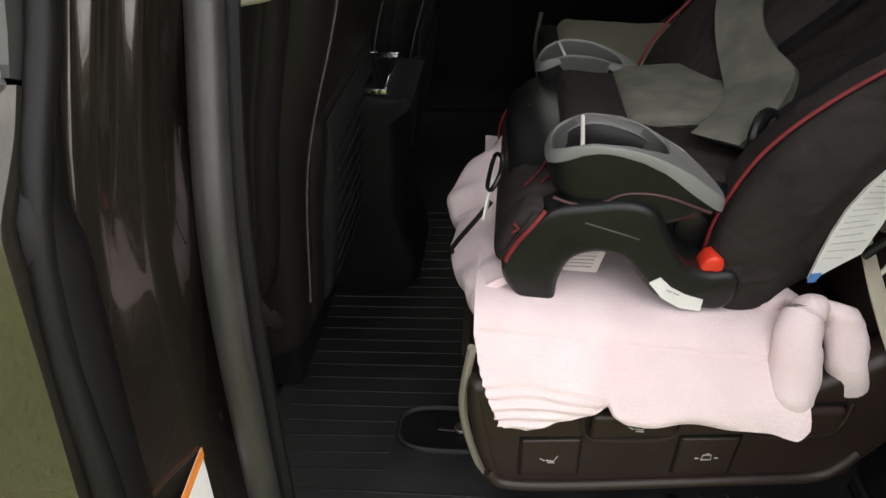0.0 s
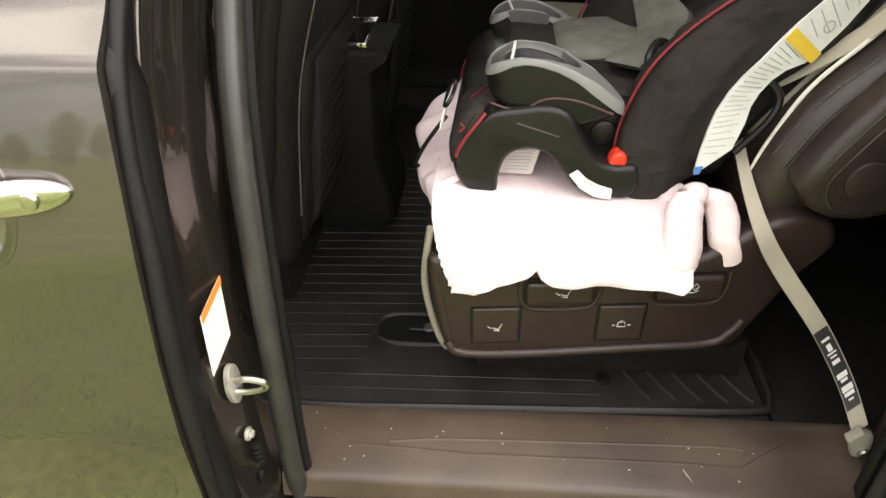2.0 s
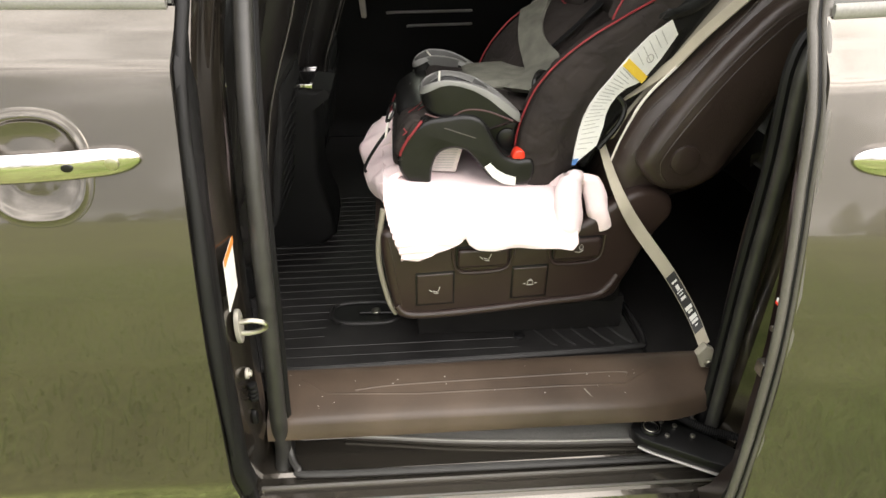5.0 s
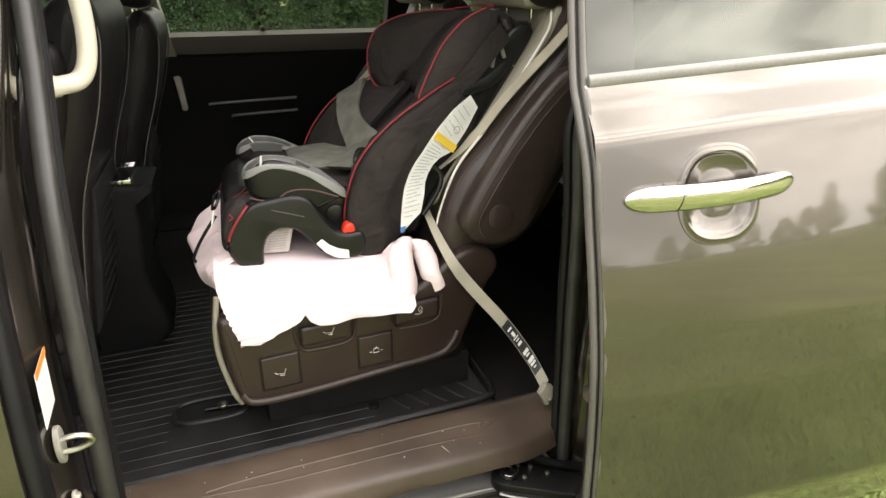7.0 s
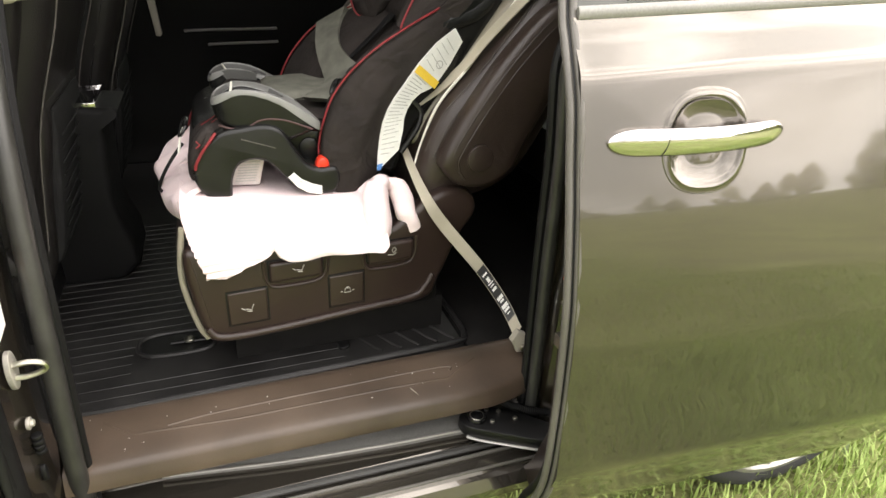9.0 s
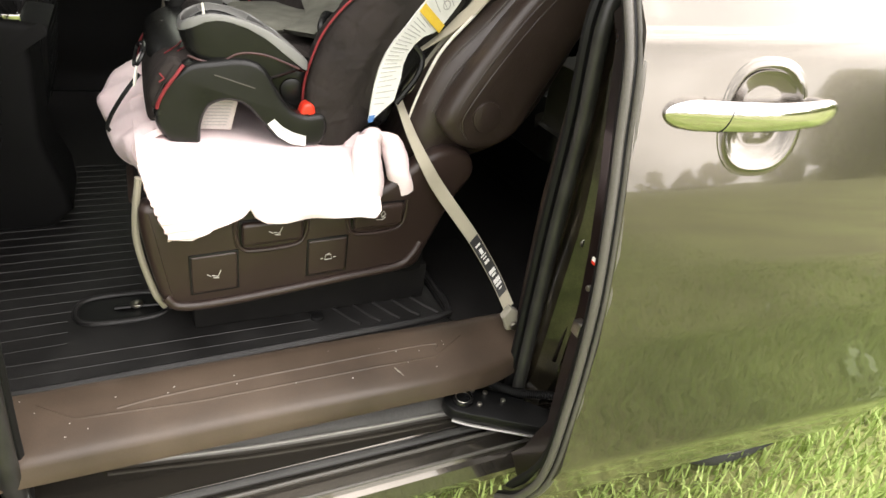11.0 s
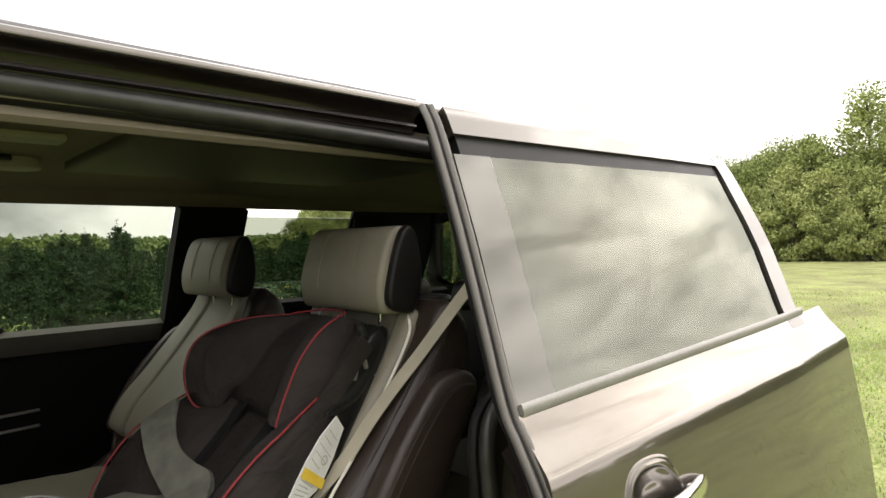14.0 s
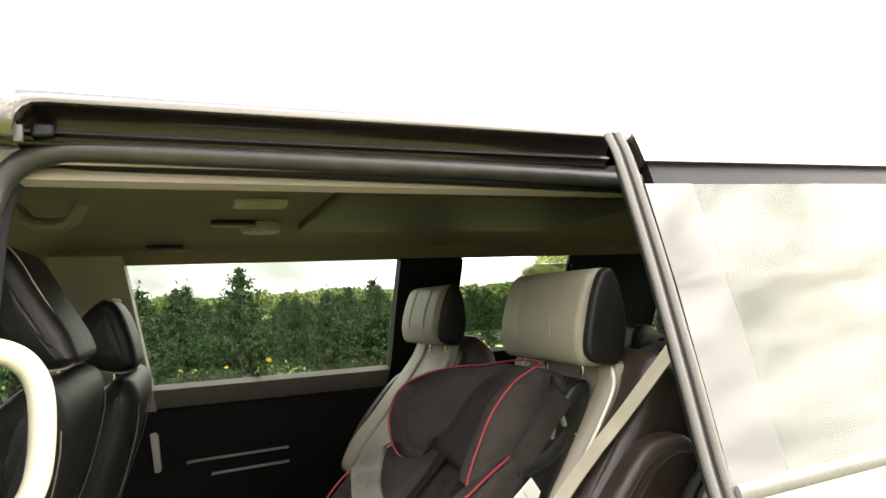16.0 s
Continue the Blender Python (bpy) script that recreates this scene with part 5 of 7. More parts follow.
def front_seat(label, flip, dx, dz, rest_outline, dy=0.0):
    """A front seat seen from behind: padded back with a mesh pocket, and a wedge-shaped headrest."""
    f = (lambda b: mirror_y(b)) if flip else (lambda b: bmesh.ops.translate(b, verts=b.verts, vec=(0, dy, 0)) or b)
    s = thing("front_seat", label, "car seat", (-0.5, 2 * YC - 0.9 if flip else 0.9, 0.38), "front seats")
    P = lambda n, b, m, par=s, lab="": part(n, f(shift_x(b, dx, dz)), m, par, lab)
    Q = lambda n, b, m, par=s, lab="": part(n, f(b), m, par, lab)
    back = P("backrest", cushion([(-0.50, 0.46), (-0.405, 0.47), (-0.370, 0.60), (-0.330, 0.85), (-0.262, 1.05), (-0.232, 1.16), (-0.224, 1.22), (-0.238, 1.265), (-0.285, 1.27), (-0.36, 1.18), (-0.43, 0.95), (-0.49, 0.70)], 0.640, 1.180, 0.050, 0.003, 5, 6), LEATHER_BLK, s, "dark leather seat back seen from behind")
    P("back_shell", cushion([(-0.41, 0.50), (-0.372, 0.52), (-0.345, 0.70), (-0.315, 0.86), (-0.33, 0.90), (-0.36, 0.86), (-0.40, 0.66)], 0.70, 1.11, 0.02, 0.001, 4, 4), LEATHER_BLK, back, "dark lower back panel")
    P("map_pocket", cushion([(-0.385, 0.53), (-0.350, 0.56), (-0.320, 0.76), (-0.310, 0.86), (-0.322, 0.862), (-0.36, 0.70)], 0.74, 1.07, 0.008, 0.002, 4, 3), WEB_BLK, back, "mesh map pocket")
    for k in range(9):
        z = 0.58 + 0.03 * k
        x = -0.3475 + (z - 0.56) * 0.147
        P("pocket_mesh", tube([(x + 0.004, 0.75, z), (x + 0.006, 0.90, z), (x + 0.004, 1.06, z)], 0.0015, 5), WEB_BLK, back)
    for y0 in (0.652, 1.168):
        P("stitch_line", tube(spline([(-0.360, y0, 0.60), (-0.322, y0, 0.85), (-0.256, y0, 1.05), (-0.230, y0, 1.16), (-0.226, y0, 1.21)], 6), 0.0016, 5), STITCH, back)
    P("side_bolster", cushion([(-0.46, 0.62), (-0.40, 0.66), (-0.35, 0.90), (-0.30, 1.08), (-0.29, 1.17), (-0.33, 1.18), (-0.40, 1.02), (-0.47, 0.78)], 0.612, 0.68, 0.022, 0.002, 4, 5), LEATHER_BLK, back, "side bolster of the seat back")
    rest = Q("headrest", cushion(rest_outline, 0.775, 1.045, 0.030, 0.002, 5, 5), LEATHER_BLK, s, "dark leather headrest")
    front = sorted(rest_outline)[0]
    top = max(rest_outline, key=lambda p: p[1])
    low = min(rest_outline, key=lambda p: p[1])
    for y0 in (0.797, 1.023):
        Q("seam", tube(spline([(p[0] * 0.97 + front[0] * 0.03, y0, p[1]) for p in rest_outline], 5, True), 0.0022, 6, closed=True), BEIGE, rest)
    Q("headrest_face", cushion([(front[0] - 0.012, front[1] - 0.04), (front[0] - 0.014, front[1] + 0.01), (top[0] - 0.012, top[1] - 0.004), (top[0] + 0.004, top[1] - 0.010), (front[0] + 0.012, front[1] - 0.02)], 0.79, 1.03, 0.010, 0.001, 4, 3), BEIGE, rest, "grey-beige headrest front")
    for y0 in (0.85, 0.97):
        Q("headrest_post", tube([(low[0] - 0.020, y0, low[1] - 0.10), (low[0] - 0.018, y0, low[1] + 0.03)], 0.006, 10), CHROME, rest)
    P("seat_cushion", cushion([(-0.98, 0.60), (-0.97, 0.70), (-0.90, 0.73), (-0.5, 0.70), (-0.42, 0.62), (-0.45, 0.52), (-0.95, 0.52)], 0.625, 1.195, 0.04), LEATHER_BLK, s)
    P("seat_frame", box(-0.95, -0.42, 0.68, 1.13, 0.384 - dz, 0.53, 0.02), BLACKP)
    return s


front_seat("dark leather driver seat seen from behind", False, 0.045, 0.03, [(-0.275, 1.335), (-0.215, 1.318), (-0.182, 1.330), (-0.186, 1.360), (-0.208, 1.405), (-0.238, 1.458), (-0.268, 1.512), (-0.292, 1.530), (-0.322, 1.505), (-0.332, 1.450), (-0.315, 1.385)], 0.115)
front_seat("dark leather front passenger seat seen from behind", True, 0.105, -0.02, [(-0.235, 1.275), (-0.170, 1.258), (-0.134, 1.270), (-0.136, 1.310), (-0.150, 1.365), (-0.172, 1.420), (-0.198, 1.448), (-0.226, 1.440), (-0.262, 1.405), (-0.282, 1.360), (-0.268, 1.310)])

# third row bench, mostly hidden
bench = thing("rear_bench", "dark leather third-row bench seat with headrests", "car seat", (1.6, YC, 0.38))
for y0, y1 in ((0.52, 1.05), (1.07, 1.47), (1.49, 2.02)):
    part("backrest", cushion([(1.42, 0.66), (1.47, 0.90), (1.54, 1.16), (1.58, 1.20), (1.66, 1.18), (1.64, 0.90), (1.58, 0.62), (1.48, 0.58)], y0, y1, 0.03), LEATHER_BLK, bench, "dark leather backrest")
    part("headrest", cushion([(1.53, 1.17), (1.545, 1.25), (1.60, 1.275), (1.65, 1.25), (1.65, 1.18)], (y0 + y1) / 2 - 0.13, (y0 + y1) / 2 + 0.13, 0.025), LEATHER_BLK, bench)
part("seat_cushion", cushion([(1.0, 0.60), (1.02, 0.70), (1.08, 0.725), (1.45, 0.69), (1.50, 0.60), (1.40, 0.56), (1.05, 0.55)], 0.90, 2.02, 0.03), LEATHER_BLK, bench)
part("seat_base", box(1.05, 1.55, 0.92, 1.98, 0.376, 0.57, 0.02), BLACKP, bench)
part("wheel_house_trim", cushion([(0.945, 0.70), (0.925, 0.72), (0.922, 0.85), (0.940, 0.874), (1.40, 0.885), (1.42, 0.70)], 0.48, 0.885, 0.018), ROOF_DARK, van, "grey plastic wheel-house trim with a ledge")
# Black colour stands in for the unlit shade on this lower trim.
part("wheel_box_trim", box(1.00, 1.75, 0.40, 0.53, 0.377, 0.70, 0.04, 4), TRIM_BLK, van, "lower wheel-house trim, blackened for its shade")

# centre console behind the front seats
con = thing("centre_console", "black centre console with a glossy chrome-edged rear vent", "console", (-0.4, YC, 0.38))
part("body", cushion([(-0.85, 0.38), (-0.235, 0.38), (-0.225, 0.60), (-0.215, 0.80), (-0.222, 0.848), (-0.85, 0.855)], YC - 0.19, YC + 0.03, 0.018), TRIM_BLK, con)
part("top_panel", box(-0.300, -0.228, YC - 0.178, YC + 0.005, 0.842, 0.8595, 0.004), GLOSSP, con, "glossy black top panel")
for x0, x1, y0, y1, z0, z1 in ((-0.306, -0.222, 0.005, 0.012, 0.848, 0.863), (-0.228, -0.222, -0.18, 0.012, 0.848, 0.863), (-0.306, -0.222, -0.186, -0.178, 0.852, 0.862)):
    part("panel_rim", box(x0, x1, YC + y0, YC + y1, z0, z1, 0.0018), CHROME, con, "chrome panel edge")

# grab handle on the front pillar, inside
grab = thing("grab_handle", "ivory plastic grab handle on the inner pillar", "handle", (-0.25, 0.60, 1.15))
part("bar", tube(spline([(-0.290, 0.645, 1.366), (-0.248, 0.662, 1.368), (-0.214, 0.680, 1.352), (-0.194, 0.690, 1.314), (-0.190, 0.692, 1.255), (-0.196, 0.690, 1.192), (-0.214, 0.682, 1.156), (-0.248, 0.662, 1.148), (-0.290, 0.640, 1.146)], 7), [0.019] * 8 + [0.0165] * 41 + [0.019] * 8, 14), HANDLE_IV, grab)
part("inner_pillar_trim", panel(lambda z: -0.40 + lean(z), lambda z: -0.300 + lean(z), 0.40, 1.60, 6, 30, 0.03, 0.205), TRIM_BLK, van, "dark inner pillar trim")

# lap and shoulder belt hung loose from the rear pillar
belt = thing("seat_belt", "beige seat belt with a black label, anchored at the sill", "seat belt", (0.68, 0.457, 0.42))
_p = spline([(0.96, 0.54, 1.520), (0.86, 0.575, 1.374), (0.783, 0.610, 1.272), (0.714, 0.637, 1.186), (0.654, 0.658, 1.117), (0.606, 0.672, 1.060), (0.566, 0.686, 1.004), (0.516, 0.694, 0.960), (0.465, 0.700, 0.925)], 8)
part("shoulder_strap", strap(_p, 0.030, 0.0022, [(-0.18, 0.95, 0.18)] * len(_p)), BELT, belt)
_p = spline([(0.424, 0.735, 0.895), (0.432, 0.705, 0.847), (0.445, 0.640, 0.785), (0.462, 0.578, 0.735), (0.500, 0.566, 0.678), (0.578, 0.544, 0.579), (0.629, 0.507, 0.497), (0.646, 0.457, 0.448)], 8)
_ac = [Vector((0.35, 0.8, 0.25)).lerp(Vector((0.72, 0.28, 0.55)), min(1, i / (len(_p) - 1) * 1.7)) for i in range(len(_p))]
lap = part("lap_strap", strap(_p, 0.028, 0.0022, _ac), BELT, belt)
_q = _p[len(_p) - 17 : len(_p) - 4]
_ql = [Vector(v) + Vector((-0.0008, -0.0022, 0.0006)) for v in _q]
part("belt_label", strap(_ql, 0.025, 0.0012, _ac[-17:-4]), LABEL_BLK, lap, "black label with unreadable white print")
for k, w, u0, u1 in ((1, 0.014, 0.2, 0.5), (2, 0.008, 0.0, 0.9), (3, 0.016, 0.1, 0.3), (3, 0.011, 0.6, 0.8), (4, 0.013, 0.2, 0.7), (6, 0.018, 0.1, 0.8), (7, 0.012, 0.0, 0.4), (8, 0.019, 0.0, 0.9), (9, 0.017, 0.1, 0.7), (10, 0.009, 0.2, 0.5)):
    a = [v + Vector((-0.0004, -0.0010, 0.0003)) for v in _ql[k : k + 2]]
    part("label_print", strap([a[0].lerp(a[1], u0), a[0].lerp(a[1], u1)], w, 0.001, [_ac[-12]] * 2), LABEL, lap, "unreadable white print")
anchor = part("anchor_clasp", prism([(0.621, 0.440), (0.637, 0.464), (0.657, 0.452), (0.663, 0.425), (0.655, 0.402), (0.639, 0.404), (0.633, 0.420)], 0.436, 0.454, 0.005, 3), TRIM_GREY, belt, "beige anchor cover")
part("anchor_bolt", disc((0.651, 0.434, 0.418), 0.009, "y", 0.012, 16, 0.002), STEEL, belt)

# rubber mat with upturned rim and moulded ribs
mat_ob = thing("floor_mat", "black ribbed rubber floor mat with a raised rim", "floor mat", (0.1, 0.8, 0.38))
part("sheet", box(-0.42, 0.545, 0.505, 2.05, 0.376, 0.386, 0.004), MAT_RUBBER, mat_ob)
part("rim", tube(spline([(-0.41, 0.56, 0.392), (-0.30, 0.508, 0.392), (0.0, 0.512, 0.392), (0.30, 0.522, 0.392), (0.52, 0.532, 0.392), (0.553, 0.552, 0.392), (0.560, 0.60, 0.392), (0.558, 0.70, 0.392), (0.55, 0.85, 0.392)], 6), 0.0072, 8), MAT_RUBBER, mat_ob)
for k in range(26):
    y = 0.552 + 0.034 * k
    x1 = 0.26 if k < 2 else -0.19 if k < 5 else -0.06
    part("rib", tube([(-0.39, y, 0.3850), (x1, y + 0.01, 0.3843)], 0.0030, 6), MAT_RUBBER, mat_ob)
for k in range(5):
    x = 0.30 + 0.045 * k
    part("rib", tube([(x, 0.64, 0.3865), (x + 0.035, 0.575, 0.3865), (x + 0.05, 0.555, 0.3865)], 0.004, 6), MAT_RUBBER, mat_ob)
part("grommet", disc((0.268, 0.597, 0.389), 0.014, "z", 0.010, 20, 0.003), BLACKP, mat_ob, "round mat clip")
_oval = [(math.copysign(abs(math.cos(a)) ** 0.6, math.cos(a)), math.copysign(abs(math.sin(a)) ** 0.7, math.sin(a))) for a in [2 * math.pi * k / 40 for k in range(40)]]
part("clip_dish", prism([(-0.095 + 0.082 * a, 0.716 + 0.044 * b) for a, b in _oval], 0.3862, 0.3872, 0.0, 1, "z"), BLACKP, mat_ob, "dark sunk tray in the mat")
part("tray_rim", tube([(-0.095 + 0.084 * a, 0.716 + 0.046 * b, 0.389) for a, b in _oval], 0.0055, 8, closed=True), MAT_RUBBER, mat_ob)
part("clip_bar", tube([(-0.110, 0.716, 0.391), (-0.03, 0.712, 0.391)], 0.006, 8, 0.6), BLACKP, mat_ob)
part("fixing_bolt", disc((-0.070, 0.715, 0.394), 0.012, "z", 0.008, 16, 0.003), STEEL, mat_ob, "steel fixing bolt")

# ---- child seat on a towel ----
CS = 0.866  # its middle line
cs = thing("child_car_seat", "black child car seat with grey armrests and red piping", "child car seat", (0.2, CS, 0.79))


def mir(bm):
    """The far half of a piece; the seat sits a little lower on that side."""
    for v in bm.verts:
        v.co.y = 2 * CS - v.co.y
        v.co.z -= 0.030
    bmesh.ops.reverse_faces(bm, faces=bm.faces)
    return bm


def both(name, make, material, parent, label="", smooth=38):
    a = part(name, make(), material, parent, label, smooth)
    b = part(name, mir(make()), material, parent, label, smooth)
    return a, b


def lay(poly, y, thick=0.0012):
    """A thin flat label in an upright plane."""
    return prism(poly, y - thick, y, 0.0)


_base = [(0.022, 0.882), (0.002, 0.858), (-0.007, 0.830), (-0.003, 0.796), (0.020, 0.765), (0.044, 0.756), (0.060, 0.766), (0.064, 0.800), (0.077, 0.831), (0.104, 0.843), (0.134, 0.836), (0.158, 0.810), (0.184, 0.779), (0.212, 0.764), (0.244, 0.759), (0.268, 0.762), (0.280, 0.785), (0.276, 0.812), (0.262, 0.818), (0.240, 0.816), (0.212, 0.829), (0.190, 0.862), (0.172, 0.895), (0.152, 0.909), (0.125, 0.913), (0.092, 0.909), (0.054, 0.903)]
near_base, far_base = both("base_side", lambda: prism([tuple(p) for p in spline(_base, 4, True)], 0.632, 0.695, 0.009, 4), CS_PLASTIC, cs, "curved black plastic side of the base", 50)
part("base_core", prism([tuple(p) for p in spline([(0.0, 0.875), (0.010, 0.815), (0.06, 0.835), (0.10, 0.855), (0.15, 0.835), (0.20, 0.780), (0.34, 0.775), (0.38, 0.86), (0.26, 0.90), (0.08, 0.915)], 4, True)], 0.69, 2 * CS - 0.69, 0.01), CS_PLASTIC, cs)
part("moulded_line", tube([(0.088, 0.6318, 0.888), (0.152, 0.6325, 0.866)], 0.0011, 5), STITCH, near_base)
part("paper_label", lay([(0.060, 0.775), (0.118, 0.772), (0.136, 0.842), (0.085, 0.846)], 0.688), PAPER_SHADED, cs, "white instruction label under the base")
for k in range(10):
    x, z = 0.070 + 0.0018 * k, 0.782 + 0.0058 * k
    part("label_print", lay([(x, z), (x + 0.040, z - 0.001), (x + 0.0403, z + 0.0005), (x + 0.0003, z + 0.0015)], 0.6862), LABEL_INK, cs, "unreadable print")
part("arc_label", lay([(0.172, 0.803), (0.190, 0.780), (0.213, 0.765), (0.240, 0.760), (0.240, 0.779), (0.218, 0.786), (0.199, 0.797), (0.184, 0.812)], 0.6312), LABEL, near_base, "white curved label with unreadable print")
for k in range(2):
    x = 0.194 + 0.009 * k
    z = 0.793 - 0.0045 * k + 0.0004 * k * k
    part("label_print", lay([(x, z), (x + 0.007, z - 0.0035), (x + 0.0072, z - 0.0022), (x + 0.0002, z + 0.0013)], 0.6298), LABEL_INK, near_base, "unreadable print")

# armrests with cup holders
AY = 0.676
_tx = [0.040, 0.046, 0.056, 0.070, 0.090, 0.130, 0.160, 0.200, 0.230, 0.248]
_tz = [0.953, 0.962, 0.970, 0.976, 0.981, 0.977, 0.967, 0.945, 0.921, 0.905]
_lx = [0.040, 0.055, 0.080, 0.100, 0.134, 0.173, 0.205, 0.236, 0.248]
_lz = [0.947, 0.955, 0.968, 0.972, 0.966, 0.946, 0.920, 0.896, 0.888]


def arm_cap(span):
    """A grey rim round an open cup holder, running back to a blunt tail."""
    n, prof = 64, []
    for i in range(n):
        a = 2 * math.pi * i / n
        ca, sa = math.cos(a), math.sin(a)
        w, yc = 0.0390 - 0.0085 * ca, 0.680 - 0.008 * ca
        xo = 0.144 + 0.104 * np.sign(ca) * abs(ca) ** 0.62
        yo = yc + w * np.sign(sa) * abs(sa) ** 0.62
        xh, yh = 0.113 + 0.066 * np.sign(ca) * abs(ca) ** 0.80, 0.687 + (0.0385 - 0.004 * ca) * np.sign(sa) * abs(sa) ** 0.70
        at = lambda x: float(np.interp(x, _tx, _tz))
        zl = float(np.interp(xo, _lx, _lz))
        xi, yi = 0.144 + (xo - 0.144) * 0.985, yc + (yo - yc) * 0.965
        xe, ye = 0.113 + (xh - 0.113) * 1.02, 0.686 + (yh - 0.686) * 1.02
        prof.append([(xi, yc + (yo - yc) * 0.86, zl), (xo, yo, zl), (xo, yo, at(xo) - 0.003), (xi, yi, at(xi) - 0.0003), (xe, ye, at(xe)), (xh, yh, at(xh) - 0.003), (0.113 + (xh - 0.113) * 0.93, 0.686 + (yh - 0.686) * 0.90, at(xh) - 0.040), (0.113 + (xh - 0.113) * 0.5, 0.686 + (yh - 0.686) * 0.5, at(0.113 + (xh - 0.113) * 0.5) - 0.046), (0.113 + (xh - 0.113) * 0.02, 0.686 + (yh - 0.686) * 0.02, at(0.113) - 0.047)])
    return loft([[p[k] for p in prof] for k in span], cap=False)


_bx = [0.040, 0.044, 0.052, 0.068, 0.090, 0.138, 0.158, 0.174, 0.200, 0.224, 0.248]
_bz = [0.936, 0.925, 0.914, 0.906, 0.903, 0.902, 0.888, 0.873, 0.881, 0.889, 0.892]


def arm_body():
    """The dark body under the cap, open under the cup and running down to the hub."""
    n, prof = 64, []
    low = lambda x: float(np.interp(x, _bx, _bz))
    for i in range(n):
        a = 2 * math.pi * i / n
        ca, sa = math.cos(a), math.sin(a)
        w, yc = 0.0380 - 0.0085 * ca, 0.680 - 0.008 * ca
        x = 0.144 + 0.1025 * np.sign(ca) * abs(ca) ** 0.62
        y = yc + w * np.sign(sa) * abs(sa) ** 0.62
        zl = float(np.interp(x, _lx, _lz))
        xi, xb = 0.113 + (x - 0.144) * 0.52, 0.144 + (x - 0.144) * 0.93
        prof.append([(xi, 0.686 + (y - yc) * 0.80, min(zl - 0.004, 0.922)), (0.144 + (x - 0.144) * 0.95, yc + (y - yc) * 0.95, zl - 0.003), (x, y, zl - 0.001), (x, y, min(zl - 0.002, low(x) + 0.012)), (0.144 + (x - 0.144) * 0.985, yc + (y - yc) * 0.95, min(zl - 0.003, low(x) + 0.004)), (xb, yc + (y - yc) * 0.80, low(xb))])
    return loft([[p[k] for p in prof] for k in range(6)])


SWOOSH = mat("dull_red_moulding", (0.045, 0.012, 0.010), 0.45, 0.0, 0.2, 30.0)
arms = both("armrest", arm_body, CS_PLASTIC, cs, "black armrest with a cup holder", 50)
for m, a in zip((False, True), arms):
    f = mir if m else (lambda b: b)
    part("cup_well", f(arm_cap(range(5, 9))), CUP_SHADE, a, "inside of the cup holder, grey darkened for shade", 32)
    part("armrest_cap", f(arm_cap(range(6))), CS_GREY, a, "grey plastic armrest top with an open cup holder", 32)
    part("cup_bar", f(tube([(0.078, 0.651, 0.9765), (0.084, 0.722, 0.9785)], 0.0024, 8)), PIPING, a, "pale bar across the cup holder")
    part("armrest_stripe", f(tube(spline([(0.050, AY - 0.0335, 0.915), (0.070, AY - 0.0335, 0.9075), (0.090, AY - 0.0335, 0.9055), (0.108, AY - 0.0335, 0.910), (0.124, AY - 0.0335, 0.919), (0.146, AY - 0.0335, 0.922), (0.175, AY - 0.0335, 0.918), (0.205, AY - 0.0335, 0.907), (0.228, AY - 0.0330, 0.8975)], 5), 0.0020, 6)), SWOOSH, a, "dull red moulded line")

# padded nose, seat and back
def slope_nose(bm):
    for v in bm.verts:
        v.co.z -= 0.12 * (v.co.y - 0.66)
    return bm


def tilt_in(bm, rate, x0, dy=0.0):
    """Turns a side piece inward towards the back."""
    for v in bm.verts:
        v.co.y += dy + rate * max(0.0, v.co.x - x0)
    return bm


nose = part("seat_front", slope_nose(cushion([(-0.014, 0.800), (-0.016, 0.845), (-0.006, 0.880), (0.014, 0.903), (0.045, 0.916), (0.09, 0.918), (0.15, 0.908), (0.16, 0.86), (0.06, 0.82), (0.01, 0.795)], 0.672, 2 * CS - 0.690, 0.020, 0.004)), FABRIC, cs, "padded black fabric front")
for k in range(3):
    part("red_stitching", slope_nose(tube(spline([(0.018 + 0.020 * k, 0.680, 0.9095 + 0.0045 * k), (0.038 + 0.018 * k, 0.715, 0.9165 + 0.003 * k), (0.052 + 0.016 * k, 0.765, 0.9205 + 0.0015 * k), (0.058 + 0.014 * k, 0.815, 0.9235)], 6), 0.0011, 5)), RED_PIPE, nose, "red stitching")
part("piping", slope_nose(tube(spline([(-0.015, 2 * CS - 0.698, 0.815), (-0.018, 2 * CS - 0.694, 0.848), (-0.008, 2 * CS - 0.692, 0.884), (0.012, 2 * CS - 0.692, 0.907), (0.045, 2 * CS - 0.694, 0.920), (0.085, 2 * CS - 0.696, 0.922)], 6), 0.0022, 6)), RED_PIPE, nose, "red piping")
flap = part("front_flap", cushion([(0.040, 0.905), (0.022, 0.908), (0.002, 0.888), (-0.013, 0.855), (-0.010, 0.834), (-0.001, 0.833), (0.014, 0.858), (0.030, 0.885)], 0.626, 0.668, 0.012, 0.002), FABRIC, cs, "loose fabric flap with red piping")
part("piping", tube(spline([(0.042, 0.634, 0.902), (0.028, 0.625, 0.887), (0.012, 0.623, 0.866), (0.001, 0.623, 0.846), (-0.002, 0.627, 0.834)], 5), 0.0028, 8), RED_PIPE, flap, "red piping")
part("red_mark", tube([(0.006, 0.6225, 0.892), (0.012, 0.6225, 0.884), (0.004, 0.622, 0.878)], 0.0014, 5), RED_PIPE, flap)
